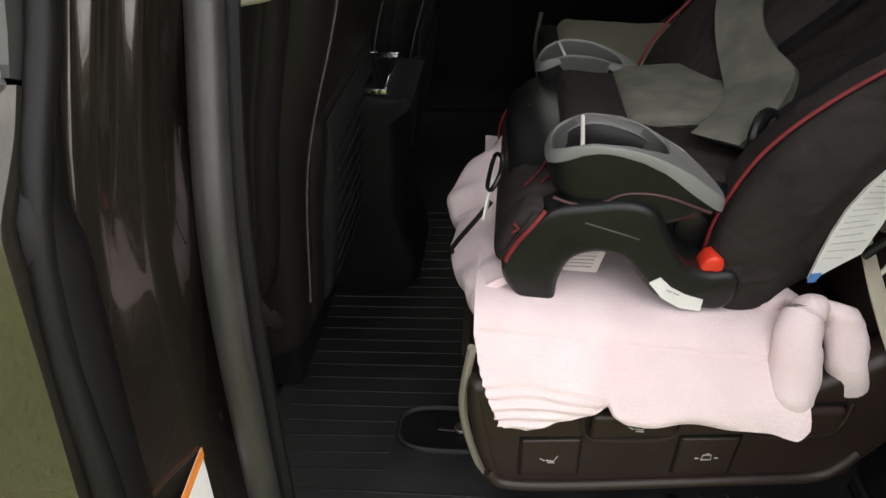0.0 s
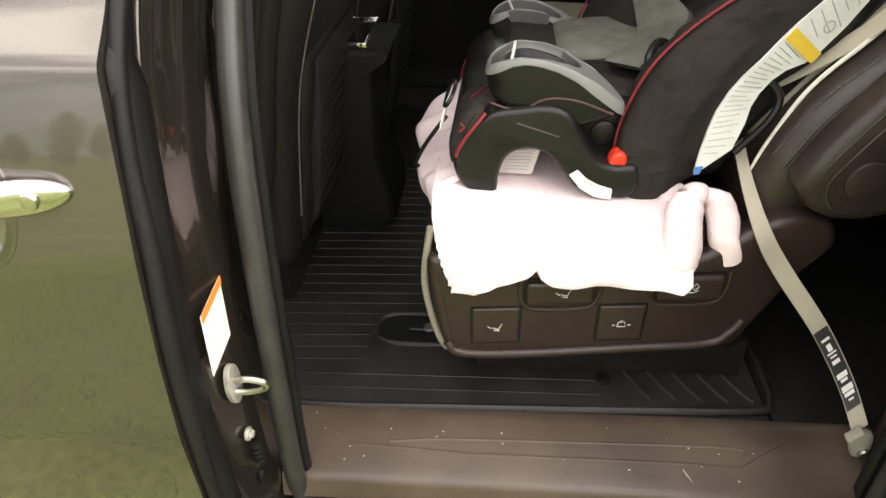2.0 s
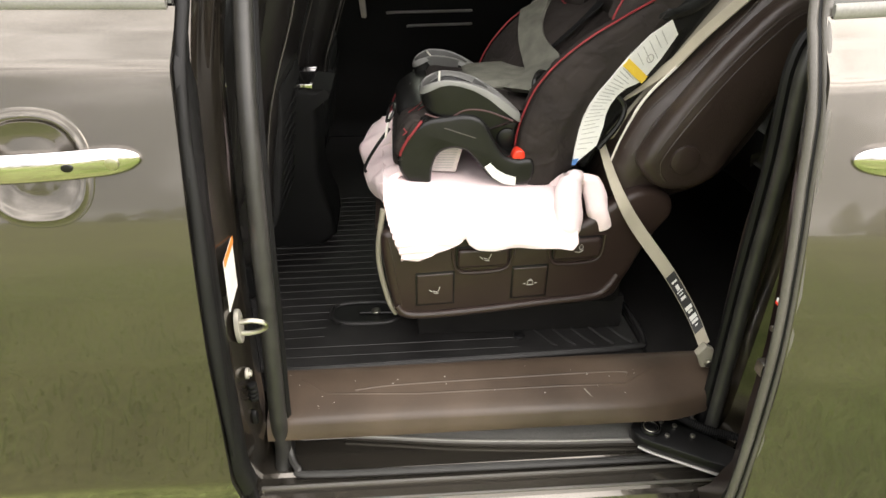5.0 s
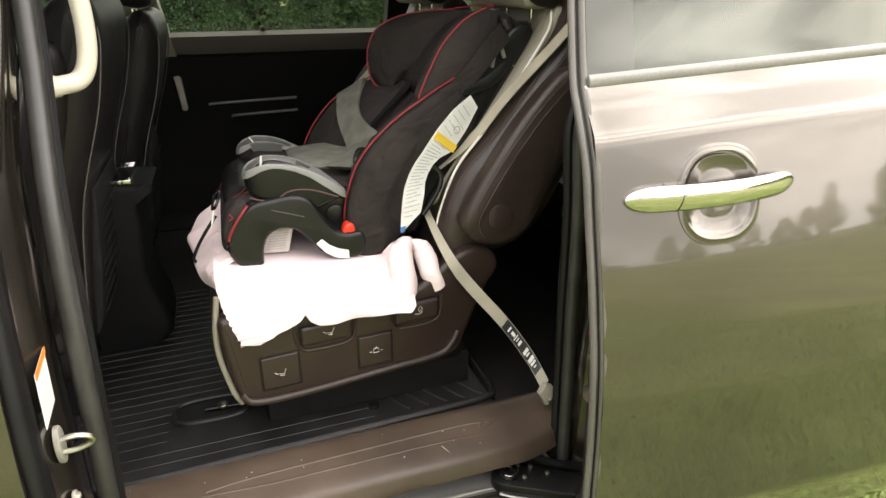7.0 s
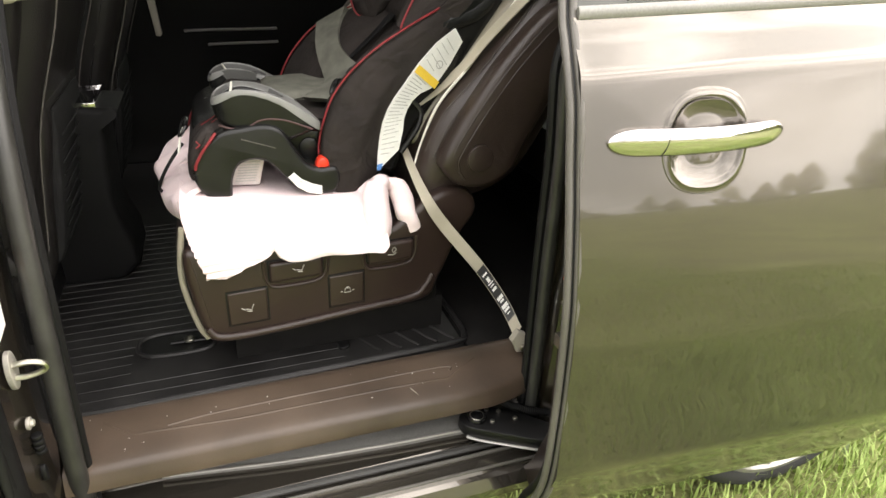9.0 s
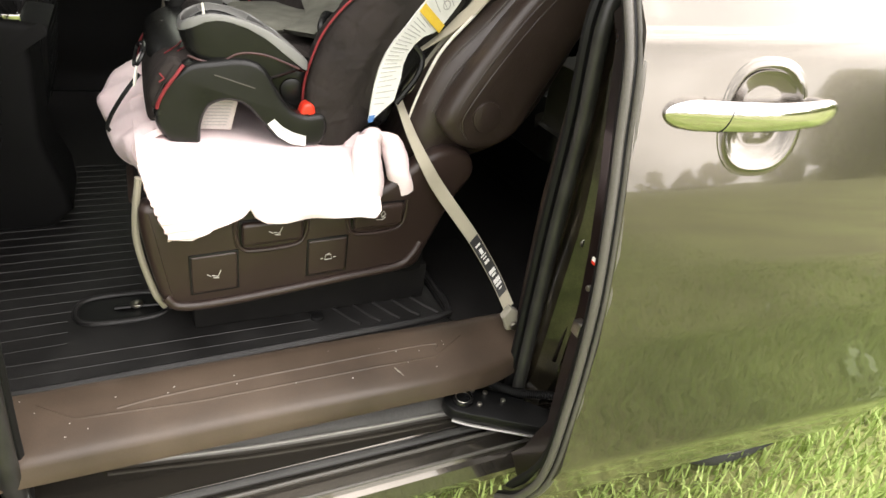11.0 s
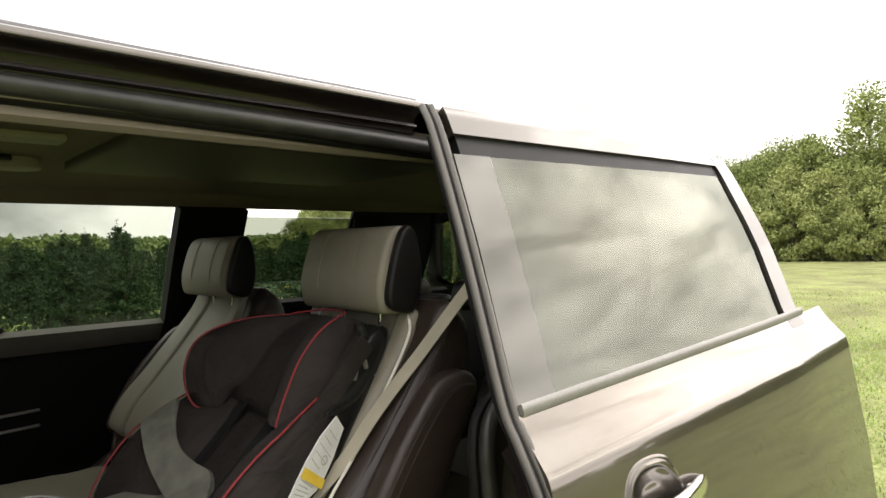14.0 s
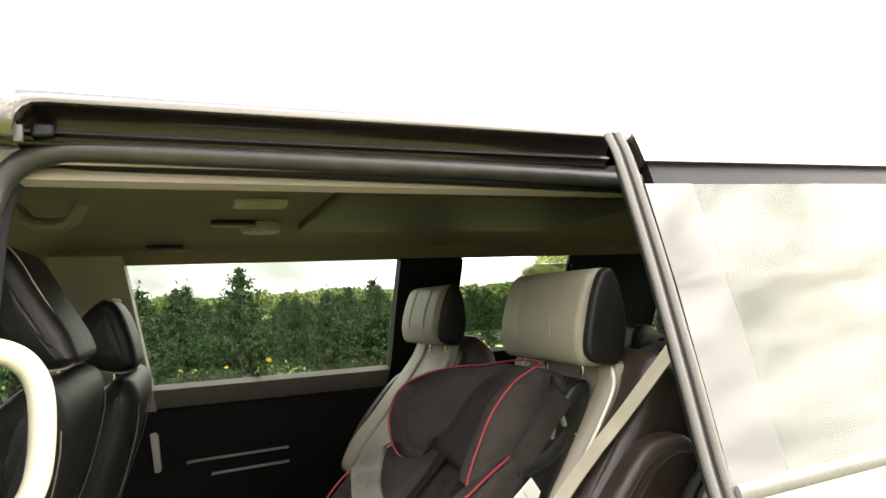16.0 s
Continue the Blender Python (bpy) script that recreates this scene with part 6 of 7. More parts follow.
part("tether_loop", tube(spline([(-0.022, 0.715, 0.862), (-0.045, 0.705, 0.835), (-0.066, 0.715, 0.800), (-0.080, 0.735, 0.765), (-0.078, 0.760, 0.745)], 6), 0.0034, 6), WEB_BLK, cs, "black elastic loop")
part("front_buckle", tube(spline([(-0.020, 0.79, 0.888), (-0.010, 0.76, 0.902), (-0.012, 0.725, 0.896), (-0.022, 0.715, 0.880), (-0.028, 0.75, 0.868)], 5, True), 0.0032, 6, closed=True), CS_PLASTIC, cs, "black plastic slider")
part("buckle_tongue", strap([(-0.020, 0.735, 0.885), (-0.027, 0.712, 0.866), (-0.030, 0.700, 0.850)], 0.014, 0.003, [(0.2, 0.6, 0.3)] * 3), PIPING, cs, "pale strap end")
seat_pad = part("seat_pad", cushion([(0.08, 0.925), (0.16, 0.918), (0.28, 0.905), (0.33, 0.90), (0.33, 0.85), (0.08, 0.86)], 0.70, 2 * CS - 0.70, 0.02, 0.004), FABRIC, cs, "padded black fabric seat")
part("grey_panel", cushion([(0.165, 0.922), (0.215, 0.930), (0.27, 0.932), (0.335, 0.935), (0.345, 0.91), (0.18, 0.90)], 0.835, 2 * CS - 0.700, 0.014, 0.003), FABRIC_GREY, seat_pad, "stained grey fabric panel")
_front = spline([(0.270, 0.885), (0.315, 0.945), (0.385, 1.010), (0.465, 1.085), (0.540, 1.160), (0.610, 1.235)], 8)


def front_at(u, y, lift=0.0):
    k = u * (len(_front) - 1)
    i = min(int(k), len(_front) - 2)
    p = _front[i] * (1 - (k - i)) + _front[i + 1] * (k - i)
    hollow = 0.030 * (1 - ((y - CS) / 0.19) ** 2)
    return (p[0] + 0.72 * (hollow - lift), y, p[1] - 0.69 * (hollow - lift))


def narrow(bm):
    """Draws a symmetric piece in towards its middle line as it rises."""
    for v in bm.verts:
        s = 1 - 0.62 * min(1.0, max(0.0, (v.co.x - 0.42) / 0.30))
        v.co.y = CS + (v.co.y - CS) * (0.45 + 0.55 * max(0.0, s) ** 0.8 if s < 1 else 1.0)
    return bm


back = part("back_shell", narrow(prism([tuple(p) for p in spline([(0.30, 0.86), (0.36, 0.93), (0.45, 1.01), (0.55, 1.11), (0.66, 1.22), (0.715, 1.23), (0.70, 1.17), (0.62, 1.06), (0.53, 0.945), (0.45, 0.85), (0.40, 0.77)], 3, True)], 0.680, 2 * CS - 0.680, 0.02, 3)), CS_PLASTIC, cs, "black plastic seat shell")
rows_ = []
for i in range(34):
    u = i / 33
    rows_.append([front_at(u, y) for y in np.linspace(0.700, 2 * CS - 0.700, 23)])
bm = loft([r + [(x + 0.03, y, z - 0.03) for x, y, z in r[::-1]] for r in rows_])
part("back_pad", rough_up(bm, 0.004, 16), FABRIC, cs, "padded black fabric back")


_wf = [(0.246, 0.790), (0.249, 0.853), (0.260, 0.898), (0.280, 0.947), (0.312, 0.990), (0.357, 1.031), (0.409, 1.067), (0.462, 1.094), (0.517, 1.118)]
_wr = [(0.548, 1.112), (0.558, 1.075), (0.520, 1.035), (0.485, 0.985), (0.445, 0.930), (0.425, 0.870), (0.400, 0.800), (0.340, 0.755), (0.275, 0.738)]


def wing():
    """The near bolster: bulging at its front, drawn in behind where its label sits, with creases low down."""
    bm = prism([tuple(p) for p in spline(_wf + _wr, 5, True)], 0.640, 0.735, 0.024, 5, puff=0.006)
    bmesh.ops.subdivide_edges(bm, edges=bm.edges[:], cuts=2, use_grid_fill=True)
    for v in bm.verts:
        if v.co.y < 0.70:
            t = min(1.0, max(0.0, (v.co.x - 0.315 - 0.35 * max(0.0, v.co.z - 0.86)) / 0.05))
            u = min(1.0, max(0.0, (v.co.z - 0.90) / 0.10))
            v.co.y += 0.022 * max(t * t * (3 - 2 * t), u)
            low = max(0.0, 1 - abs(v.co.z - 0.80) / 0.10)
            v.co.y += 0.0045 * low * (1 - abs(math.sin(v.co.z * 70 + v.co.x * 45 + 3 * noise.noise(v.co * 14)))) ** 3
    return rough_up(rough_up(bm, 0.004, 13), 0.0012, 38)


_ff = [(0.210, 0.80), (0.214, 0.86), (0.224, 0.908), (0.250, 0.958), (0.290, 1.007), (0.328, 1.038), (0.375, 1.064), (0.421, 1.082), (0.47, 1.10), (0.517, 1.115)]


def far_wing():
    bm = prism([tuple(p) for p in spline(_ff + _wr, 5, True)], 0.935, 1.112, 0.022, 5, puff=0.003)
    bmesh.ops.subdivide_edges(bm, edges=bm.edges[:], cuts=1)
    for v in bm.verts:
        v.co.x += 0.5 * max(0.0, 1.075 - v.co.y)
    return rough_up(bm, 0.002, 16)


wings = [part("side_bolster", tilt_in(wing(), 0.30, 0.42), FABRIC, cs, "black fabric side bolster with red piping", 60), part("side_bolster", far_wing(), FABRIC, cs, "black fabric side bolster with red piping", 60)]
part("piping", tilt_in(tube(spline([(x - 0.004, 0.676, z + 0.004) for x, z in _wf], 6), 0.0023, 8), 0.30, 0.42), RED_PIPE, wings[0], "red piping")
part("piping", tube(spline([(x - 0.003, 1.102, z + 0.003) for x, z in _ff], 6), 0.0021, 8), RED_PIPE, wings[1], "red piping")
# grey band running down from the far bolster to the middle, and on into the seat
_bl = spline([(0.324, 1.100, 1.040), (0.312, 1.053, 1.015), (0.306, 1.014, 0.992), (0.305, 0.977, 0.966), (0.309, 0.947, 0.943), (0.302, 0.895, 0.930), (0.268, 0.830, 0.930), (0.232, 0.779, 0.928)], 6)
_br = spline([(0.396, 1.086, 1.082), (0.370, 1.030, 1.049), (0.356, 0.987, 1.026), (0.353, 0.952, 1.008), (0.362, 0.920, 0.990), (0.376, 0.868, 0.972), (0.330, 0.790, 0.948), (0.280, 0.742, 0.930)], 6)
_up = np.array([-0.005, -0.004, 0.004])
rows_ = []
for a, b in zip(_bl, _br):
    top = [a + (b - a) * k / 6 + _up for k in range(7)]
    rows_.append(top + [q - 3.0 * _up for q in top[::-1]])
part("grey_panel", rough_up(loft(rows_), 0.001, 30), FABRIC_GREY, back, "stained grey fabric band")

# long side label with its yellow block
_ls = [(0.364, 0.798), (0.366, 0.835), (0.370, 0.870), (0.376, 0.900), (0.387, 0.928), (0.402, 0.953), (0.420, 0.976), (0.440, 1.000), (0.460, 1.022), (0.500, 1.058), (0.545, 1.084)]
_rs = [(0.371, 0.798), (0.413, 0.838), (0.422, 0.880), (0.424, 0.905), (0.432, 0.925), (0.445, 0.942), (0.463, 0.955), (0.487, 0.962), (0.500, 0.968), (0.536, 1.010), (0.566, 1.055)]
bm = loft([[(a[0], 0.6505, a[1]), (b[0], 0.6535, b[1]), (b[0], 0.6575, b[1]), (a[0], 0.6545, a[1])] for a, b in zip(_ls, _rs)])
side_label = part("side_label", tilt_in(bm, 0.30, 0.42), LABEL, wings[0], "long curved white label with unreadable print")
for k in range(30):
    t = 0.9 + 0.295 * k
    if 7.2 < t < 8.1:
        continue
    i, fr = int(t), t - int(t)
    a = np.array(_ls[i]) * (1 - fr) + np.array(_ls[min(i + 1, 10)]) * fr
    b = np.array(_rs[i]) * (1 - fr) + np.array(_rs[min(i + 1, 10)]) * fr
    s0, s1 = 0.12, 0.62 + 0.26 * ((k * 7) % 5) / 4
    p, q = a + (b - a) * s0, a + (b - a) * s1
    part("label_print", tilt_in(tube([(p[0], 0.6503 + 0.003 * s0, p[1]), (q[0], 0.6503 + 0.003 * s1, q[1])], 0.00075, 4), 0.30, 0.42), LABEL_INK, side_label, "unreadable print")
part("blue_tip", tilt_in(lay([(0.363, 0.796), (0.3635, 0.809), (0.376, 0.811), (0.3715, 0.797)], 0.6500), 0.30, 0.42), mat("blue_print", (0.08, 0.22, 0.50), 0.5), side_label, "blue printed corner")
part("yellow_block", tilt_in(lay([(0.446, 1.002), (0.458, 1.016), (0.508, 0.976), (0.497, 0.962)], 0.6506), 0.30, 0.42), LABEL_YEL, side_label, "yellow warning block")
part("warning_sign", tilt_in(tube([(0.508 + 0.008 * math.cos(2 * math.pi * k / 16), 0.6510, 1.012 + 0.008 * math.sin(2 * math.pi * k / 16)) for k in range(16)], 0.001, 5, closed=True), 0.30, 0.42), LABEL_INK, side_label)
part("release_button", rough_up(prism([tuple(p) for p in spline([(0.232, 0.812), (0.236, 0.830), (0.248, 0.836), (0.258, 0.828), (0.258, 0.806), (0.250, 0.800), (0.246, 0.812)], 4, True)], 0.640, 0.668, 0.005, 3), 0, 1), RED_BTN, cs, "red release button")
part("recline_hub", disc((0.226, 0.700, 0.846), 0.022, "y", 0.03, 24, 0.006), CS_PLASTIC, cs)

# head pad: one cushion that wraps forward into two wings, each with red piping
head = part("head_pad", cushion([(0.475, 1.085), (0.510, 1.150), (0.562, 1.212), (0.615, 1.248), (0.67, 1.25), (0.70, 1.20), (0.62, 1.10), (0.53, 1.03)], 0.760, 1.010, 0.025, 0.003), FABRIC, cs, "padded black head rest")


def wing_pad(rim, mouth, tail, swell):
    """A stuffed wing: a piped rim, a rounded inner face that ends at mouth, and an outer face that ends at tail."""
    rings = []
    for a, b, c in zip(spline(rim, 6), spline(mouth, 6), spline(tail, 6)):
        a, b, c = Vector(a), Vector(b), Vector(c)
        mid = (b + c) / 2
        out = (a - mid).normalized()
        side_ = (b - c).normalized()
        ring = [c, c.lerp(a, 0.35) - side_ * swell * 0.6 + out * swell * 0.3, c.lerp(a, 0.75) - side_ * swell * 0.5 + out * swell * 0.2, a, a.lerp(b, 0.25) + side_ * swell * 0.5 + out * swell * 0.45, a.lerp(b, 0.6) + side_ * swell * 0.7 + out * swell * 0.7, b]
        rings.append(ring + [mid - out * 0.01])
    bm = loft(rings)
    bm.verts.ensure_lookup_table()
    for _k in range(2):
        bmesh.ops.smooth_vert(bm, verts=bm.verts[:], factor=0.35, use_axis_x=True, use_axis_y=True, use_axis_z=True)
        for i, ring in enumerate(rings):
            bm.verts[8 * i + 3].co = ring[3]
    return rough_up(rough_up(bm, 0.002, 18), 0.0008, 60)


_rim = [(0.437, 1.000, 1.062), (0.411, 1.028, 1.074), (0.400, 1.044, 1.108), (0.400, 1.050, 1.156), (0.425, 1.050, 1.208), (0.478, 1.036, 1.238), (0.545, 1.008, 1.252), (0.606, 0.948, 1.257)]
_mouth = [(0.470, 0.985, 1.085), (0.490, 0.962, 1.112), (0.516, 0.938, 1.128), (0.545, 0.920, 1.150), (0.566, 0.915, 1.185), (0.590, 0.912, 1.212), (0.610, 0.900, 1.235), (0.628, 0.885, 1.252)]
_tail = [(0.470, 1.055, 1.060), (0.470, 1.062, 1.075), (0.480, 1.068, 1.110), (0.500, 1.068, 1.150), (0.535, 1.062, 1.190), (0.575, 1.045, 1.215), (0.615, 1.010, 1.235), (0.640, 0.960, 1.250)]
far_lobe = part("head_wing", wing_pad(_rim, _mouth, _tail, 0.022), FABRIC, cs, "padded black head wing with red piping", 75)
part("piping", tube(spline([(x - 0.002, y, z) for x, y, z in _rim], 6), 0.0021, 8), RED_PIPE, far_lobe, "red piping")
part("piping", tube(spline([(0.606, 0.948, 1.259), (0.640, 0.90, 1.266), (0.652, 0.84, 1.268), (0.640, 0.790, 1.266), (0.614, 0.770, 1.264)], 6), 0.0021, 8), RED_PIPE, far_lobe, "red piping")
_rim = [(0.437, 0.722, 1.078), (0.441, 0.725, 1.090), (0.468, 0.735, 1.138), (0.504, 0.745, 1.192), (0.558, 0.759, 1.238), (0.614, 0.770, 1.263)]
_mouth = [(0.452, 0.755, 1.085), (0.462, 0.768, 1.102), (0.490, 0.796, 1.140), (0.525, 0.815, 1.185), (0.575, 0.822, 1.222), (0.625, 0.825, 1.252)]
_tail = [(0.500, 0.712, 1.070), (0.515, 0.710, 1.082), (0.545, 0.715, 1.115), (0.585, 0.722, 1.160), (0.625, 0.735, 1.205), (0.650, 0.755, 1.245)]
near_lobe = part("head_wing", wing_pad(_rim, _mouth, _tail, 0.016), FABRIC, cs, "padded black head wing with red piping", 75)
part("piping", tube(spline([(x - 0.002, y - 0.001, z + 0.001) for x, y, z in _rim], 6), 0.0022, 8), RED_PIPE, near_lobe, "red piping")
# belt guide behind the near bolster
guide = part("belt_guide", rough_up(tube(spline([(0.500, 0.712, 1.085), (0.545, 0.728, 1.094), (0.600, 0.742, 1.112), (0.640, 0.752, 1.145), (0.664, 0.762, 1.190), (0.655, 0.772, 1.236)], 6), [0.024 + 0.012 * math.sin(math.pi * min(1.0, i / 24)) for i in range(31)], 14, 0.7), 0.001, 30), CS_PLASTIC, cs, "black plastic belt guide")
part("guide_label", tube([(0.676, 0.742, 1.205), (0.683, 0.740, 1.185), (0.678, 0.736, 1.160), (0.662, 0.732, 1.138)], 0.009, 6, 0.25), LABEL, guide, "small white label")
part("guide_hook", tube(spline([(0.606, 0.715, 1.140), (0.609, 0.708, 1.168), (0.624, 0.708, 1.180), (0.636, 0.716, 1.160)], 5), 0.005, 8), CS_GREY, guide, "grey hook")
part("guide_slot", box(0.560, 0.598, 0.716, 0.726, 1.128, 1.142, 0.003), CS_GREY, guide)
part("back_frame", tube(spline([(0.42, 0.66, 0.83), (0.455, 0.655, 0.885), (0.462, 0.66, 0.92), (0.44, 0.67, 0.945)], 6), 0.006, 8), CS_PLASTIC, cs)
# harness
for y0, y1 in ((0.795, 0.762), (0.925, 0.940)):
    p = [front_at(u, y0 + (y1 - y0) * (1 - u), 0.019) for u in np.linspace(0.10, 0.80, 14)]
    part("harness_strap", strap(p, 0.034, 0.004, [(0, 1, 0)] * len(p)), WEB_BLK, cs, "black harness strap")
for u in (0.66, 0.76):
    c = front_at(u, 0.835, 0.021)
    part("harness_slot", rough_up(box(c[0] - 0.010, c[0] + 0.006, 0.812, 0.862, c[2] - 0.005, c[2] + 0.005, 0.004), 0.0015, 40), CS_PLASTIC, cs, "padded harness slot")
part("strap_ring", tube(spline([(0.288, 0.735, 0.945), (0.300, 0.755, 0.965), (0.318, 0.770, 0.958), (0.300, 0.745, 0.935)], 5, True), 0.007, 8, closed=True), CS_PLASTIC, cs, "black strap ring")

# towel: folded slab under the child seat, hanging over the cushion's side
towel = thing("towel", "folded pale pink towel under the child seat", "towel", (0.17, 0.75, 0.78))


def towel_grid(nx, nv, fun):
    bm = bmesh.new()
    g = [[bm.verts.new(fun(i / nx, j / nv)) for j in range(nv + 1)] for i in range(nx + 1)]
    for i in range(nx):
        for j in range(nv):
            bm.faces.new((g[i][j], g[i + 1][j], g[i + 1][j + 1], g[i][j + 1]))
    bm.normal_update()
    return bm


_bx, _bz = [-0.03, -0.008, 0.016, 0.06, 0.100, 0.116, 0.122, 0.130, 0.150, 0.185, 0.238, 0.30, 0.345, 0.375], [0.650, 0.642, 0.642, 0.658, 0.671, 0.682, 0.690, 0.676, 0.664, 0.661, 0.664, 0.662, 0.664, 0.690]


def drape(u, v):
    """The slab under the seat, its rounded edge, and the fall over the seat's side."""
    x = -0.040 + 0.398 * u
    top = 0.778 - 0.030 * u
    bot = float(np.interp(x, _bx, _bz))
    if v < 0.30:
        y, z, s = 1.08 - (1.08 - 0.640) * v / 0.30, top, 0
    elif v < 0.45:
        a = (v - 0.30) / 0.15 * math.pi / 2
        y, z, s = 0.640 - 0.052 * math.sin(a), top - 0.026 * (1 - math.cos(a)), 0
    else:
        t = (v - 0.45) / 0.55
        y, z, s = 0.588 - 0.060 * math.sin(t * math.pi * 0.5) ** 0.8, top - 0.026 + (bot - top + 0.026) * t, t
    n1 = noise.noise(Vector((x * 9, y * 9, z * 12)))
    n2 = noise.noise(Vector((x * 26 + 4, y * 20, z * 30)))
    ribs = 0.0030 * math.sin(z * 480 + 3 * n1) * min(1.0, max(0.0, (s - 0.35) / 0.3)) * max(0.0, 1 - 2.2 * u)
    fold = 0.0045 * math.sin(z * 95 + 5 * n1 + x * 16) * max(0, s - 0.25) * (1 - 0.5 * u)
    pucker = 0.014 * math.exp(-((x - 0.120 - 0.10 * (s - 1)) / 0.014) ** 2) * max(0, s - 0.45)
    end = math.exp(-((x - 0.345) / 0.02) ** 2) * 0.012 * s
    return (x + 0.004 * n1 + 0.032 * s * (1 - u) ** 6 + 0.002 * math.sin(z * 560) * s * (1 - u) ** 12, y + fold + ribs - 0.008 * n1 * s - 0.003 * n2 + pucker - end, z + 0.004 * n1 * (1 - s))


bm = towel_grid(110, 120, drape)
bmesh.ops.solidify(bm, geom=bm.faces[:], thickness=-0.010)
part("main_fold", bm, TOWEL, towel, "hanging side fold, nearly white in the light", 80)


def front_fall(edge, inner, lip, seed):
    """A flap of towel that pokes out in front of the cushion, then curls under."""

    def at(u, v):
        k = u * (len(edge) - 1)
        i = min(int(k), len(edge) - 2)
        e = edge[i] * (1 - (k - i)) + edge[i + 1] * (k - i)
        q = inner[i] * (1 - (k - i)) + inner[i + 1] * (k - i)
        n1 = noise.noise(Vector((e[1] * 16 + seed, v * 2.0, e[2] * 16)))
        crease = 0.006 * math.sin(u * 17 + 3 * v + seed)
        if v < 0.7:
            t = v / 0.7
            p = q + (e - q) * t
            return (p[0] + 0.005 * n1 * t, p[1], p[2] + 0.014 * math.sin(t * math.pi) + crease * t + 0.006 * n1)
        t = (v - 0.7) / 0.3
        return (e[0] + 0.005 * n1 - 0.006 * math.sin(t * math.pi) + lip * t, e[1], e[2] + crease - 0.034 * t + 0.004 * n1)

    return at


for edge, inner, lip, seed in (
    ([(-0.010, 0.972, 0.812), (-0.050, 0.935, 0.792), (-0.083, 0.894, 0.766), (-0.080, 0.866, 0.752), (-0.062, 0.838, 0.742)], [(0.03, 0.985, 0.812), (0.03, 0.93, 0.812), (0.03, 0.88, 0.806), (0.03, 0.84, 0.800), (0.03, 0.80, 0.795)], 0.012, 1.0),
    ([(-0.064, 0.850, 0.740), (-0.074, 0.805, 0.736), (-0.068, 0.755, 0.738), (-0.058, 0.710, 0.742), (-0.046, 0.670, 0.750), (-0.036, 0.640, 0.758)], [(0.03, 0.85, 0.786), (0.03, 0.80, 0.786), (0.03, 0.75, 0.785), (0.03, 0.71, 0.784), (0.03, 0.68, 0.782), (0.03, 0.65, 0.778)], 0.018, 6.0),
):
    bm = towel_grid(44, 26, front_fall(spline(edge, 8), spline(inner, 8), lip, seed))
    bmesh.ops.solidify(bm, geom=bm.faces[:], thickness=0.011)
    part("front_fold", bm, TOWEL, towel, "bunched front fold", 80)


def roll(pts, radii, squash, up):
    """A soft roll of towel along a line."""
    p = spline(pts, 7)
    r = np.interp(np.linspace(0, 1, len(p)), np.linspace(0, 1, len(radii)), radii).tolist()
    return rough_up(rough_up(tube(p, r, 18, squash, up), 0.004, 30), 0.0015, 90)


part("pleat", roll([(0.334, 0.552, 0.672), (0.342, 0.560, 0.692), (0.345, 0.578, 0.726), (0.348, 0.600, 0.758), (0.362, 0.622, 0.774), (0.384, 0.630, 0.770)], [0.014, 0.031, 0.030, 0.028, 0.024, 0.014], 0.85, (0, 1, 0.4)), TOWEL, towel, "standing pleat at the towel's end", 80)
part("turned_end", roll([(0.376, 0.630, 0.776), (0.398, 0.620, 0.766), (0.410, 0.606, 0.738), (0.416, 0.597, 0.710), (0.424, 0.594, 0.690), (0.430, 0.594, 0.676)], [0.012, 0.022, 0.022, 0.024, 0.024, 0.020], 0.8, (0, 1, 0.4)), TOWEL, towel, "turned-over end of the towel", 80)
part("inner_pleat", roll([(0.318, 0.648, 0.728), (0.332, 0.660, 0.748), (0.348, 0.668, 0.756), (0.366, 0.660, 0.752)], [0.012, 0.018, 0.016, 0.010], 0.9, (0, 1, 0)), TOWEL, towel, "bunched inner pleat", 80)

# ---- outside: grass, young conifers, woods ----
rng = np.random.default_rng(5)
rng.bit_generator.advance(801000)
grass_rng = np.random.default_rng(17)


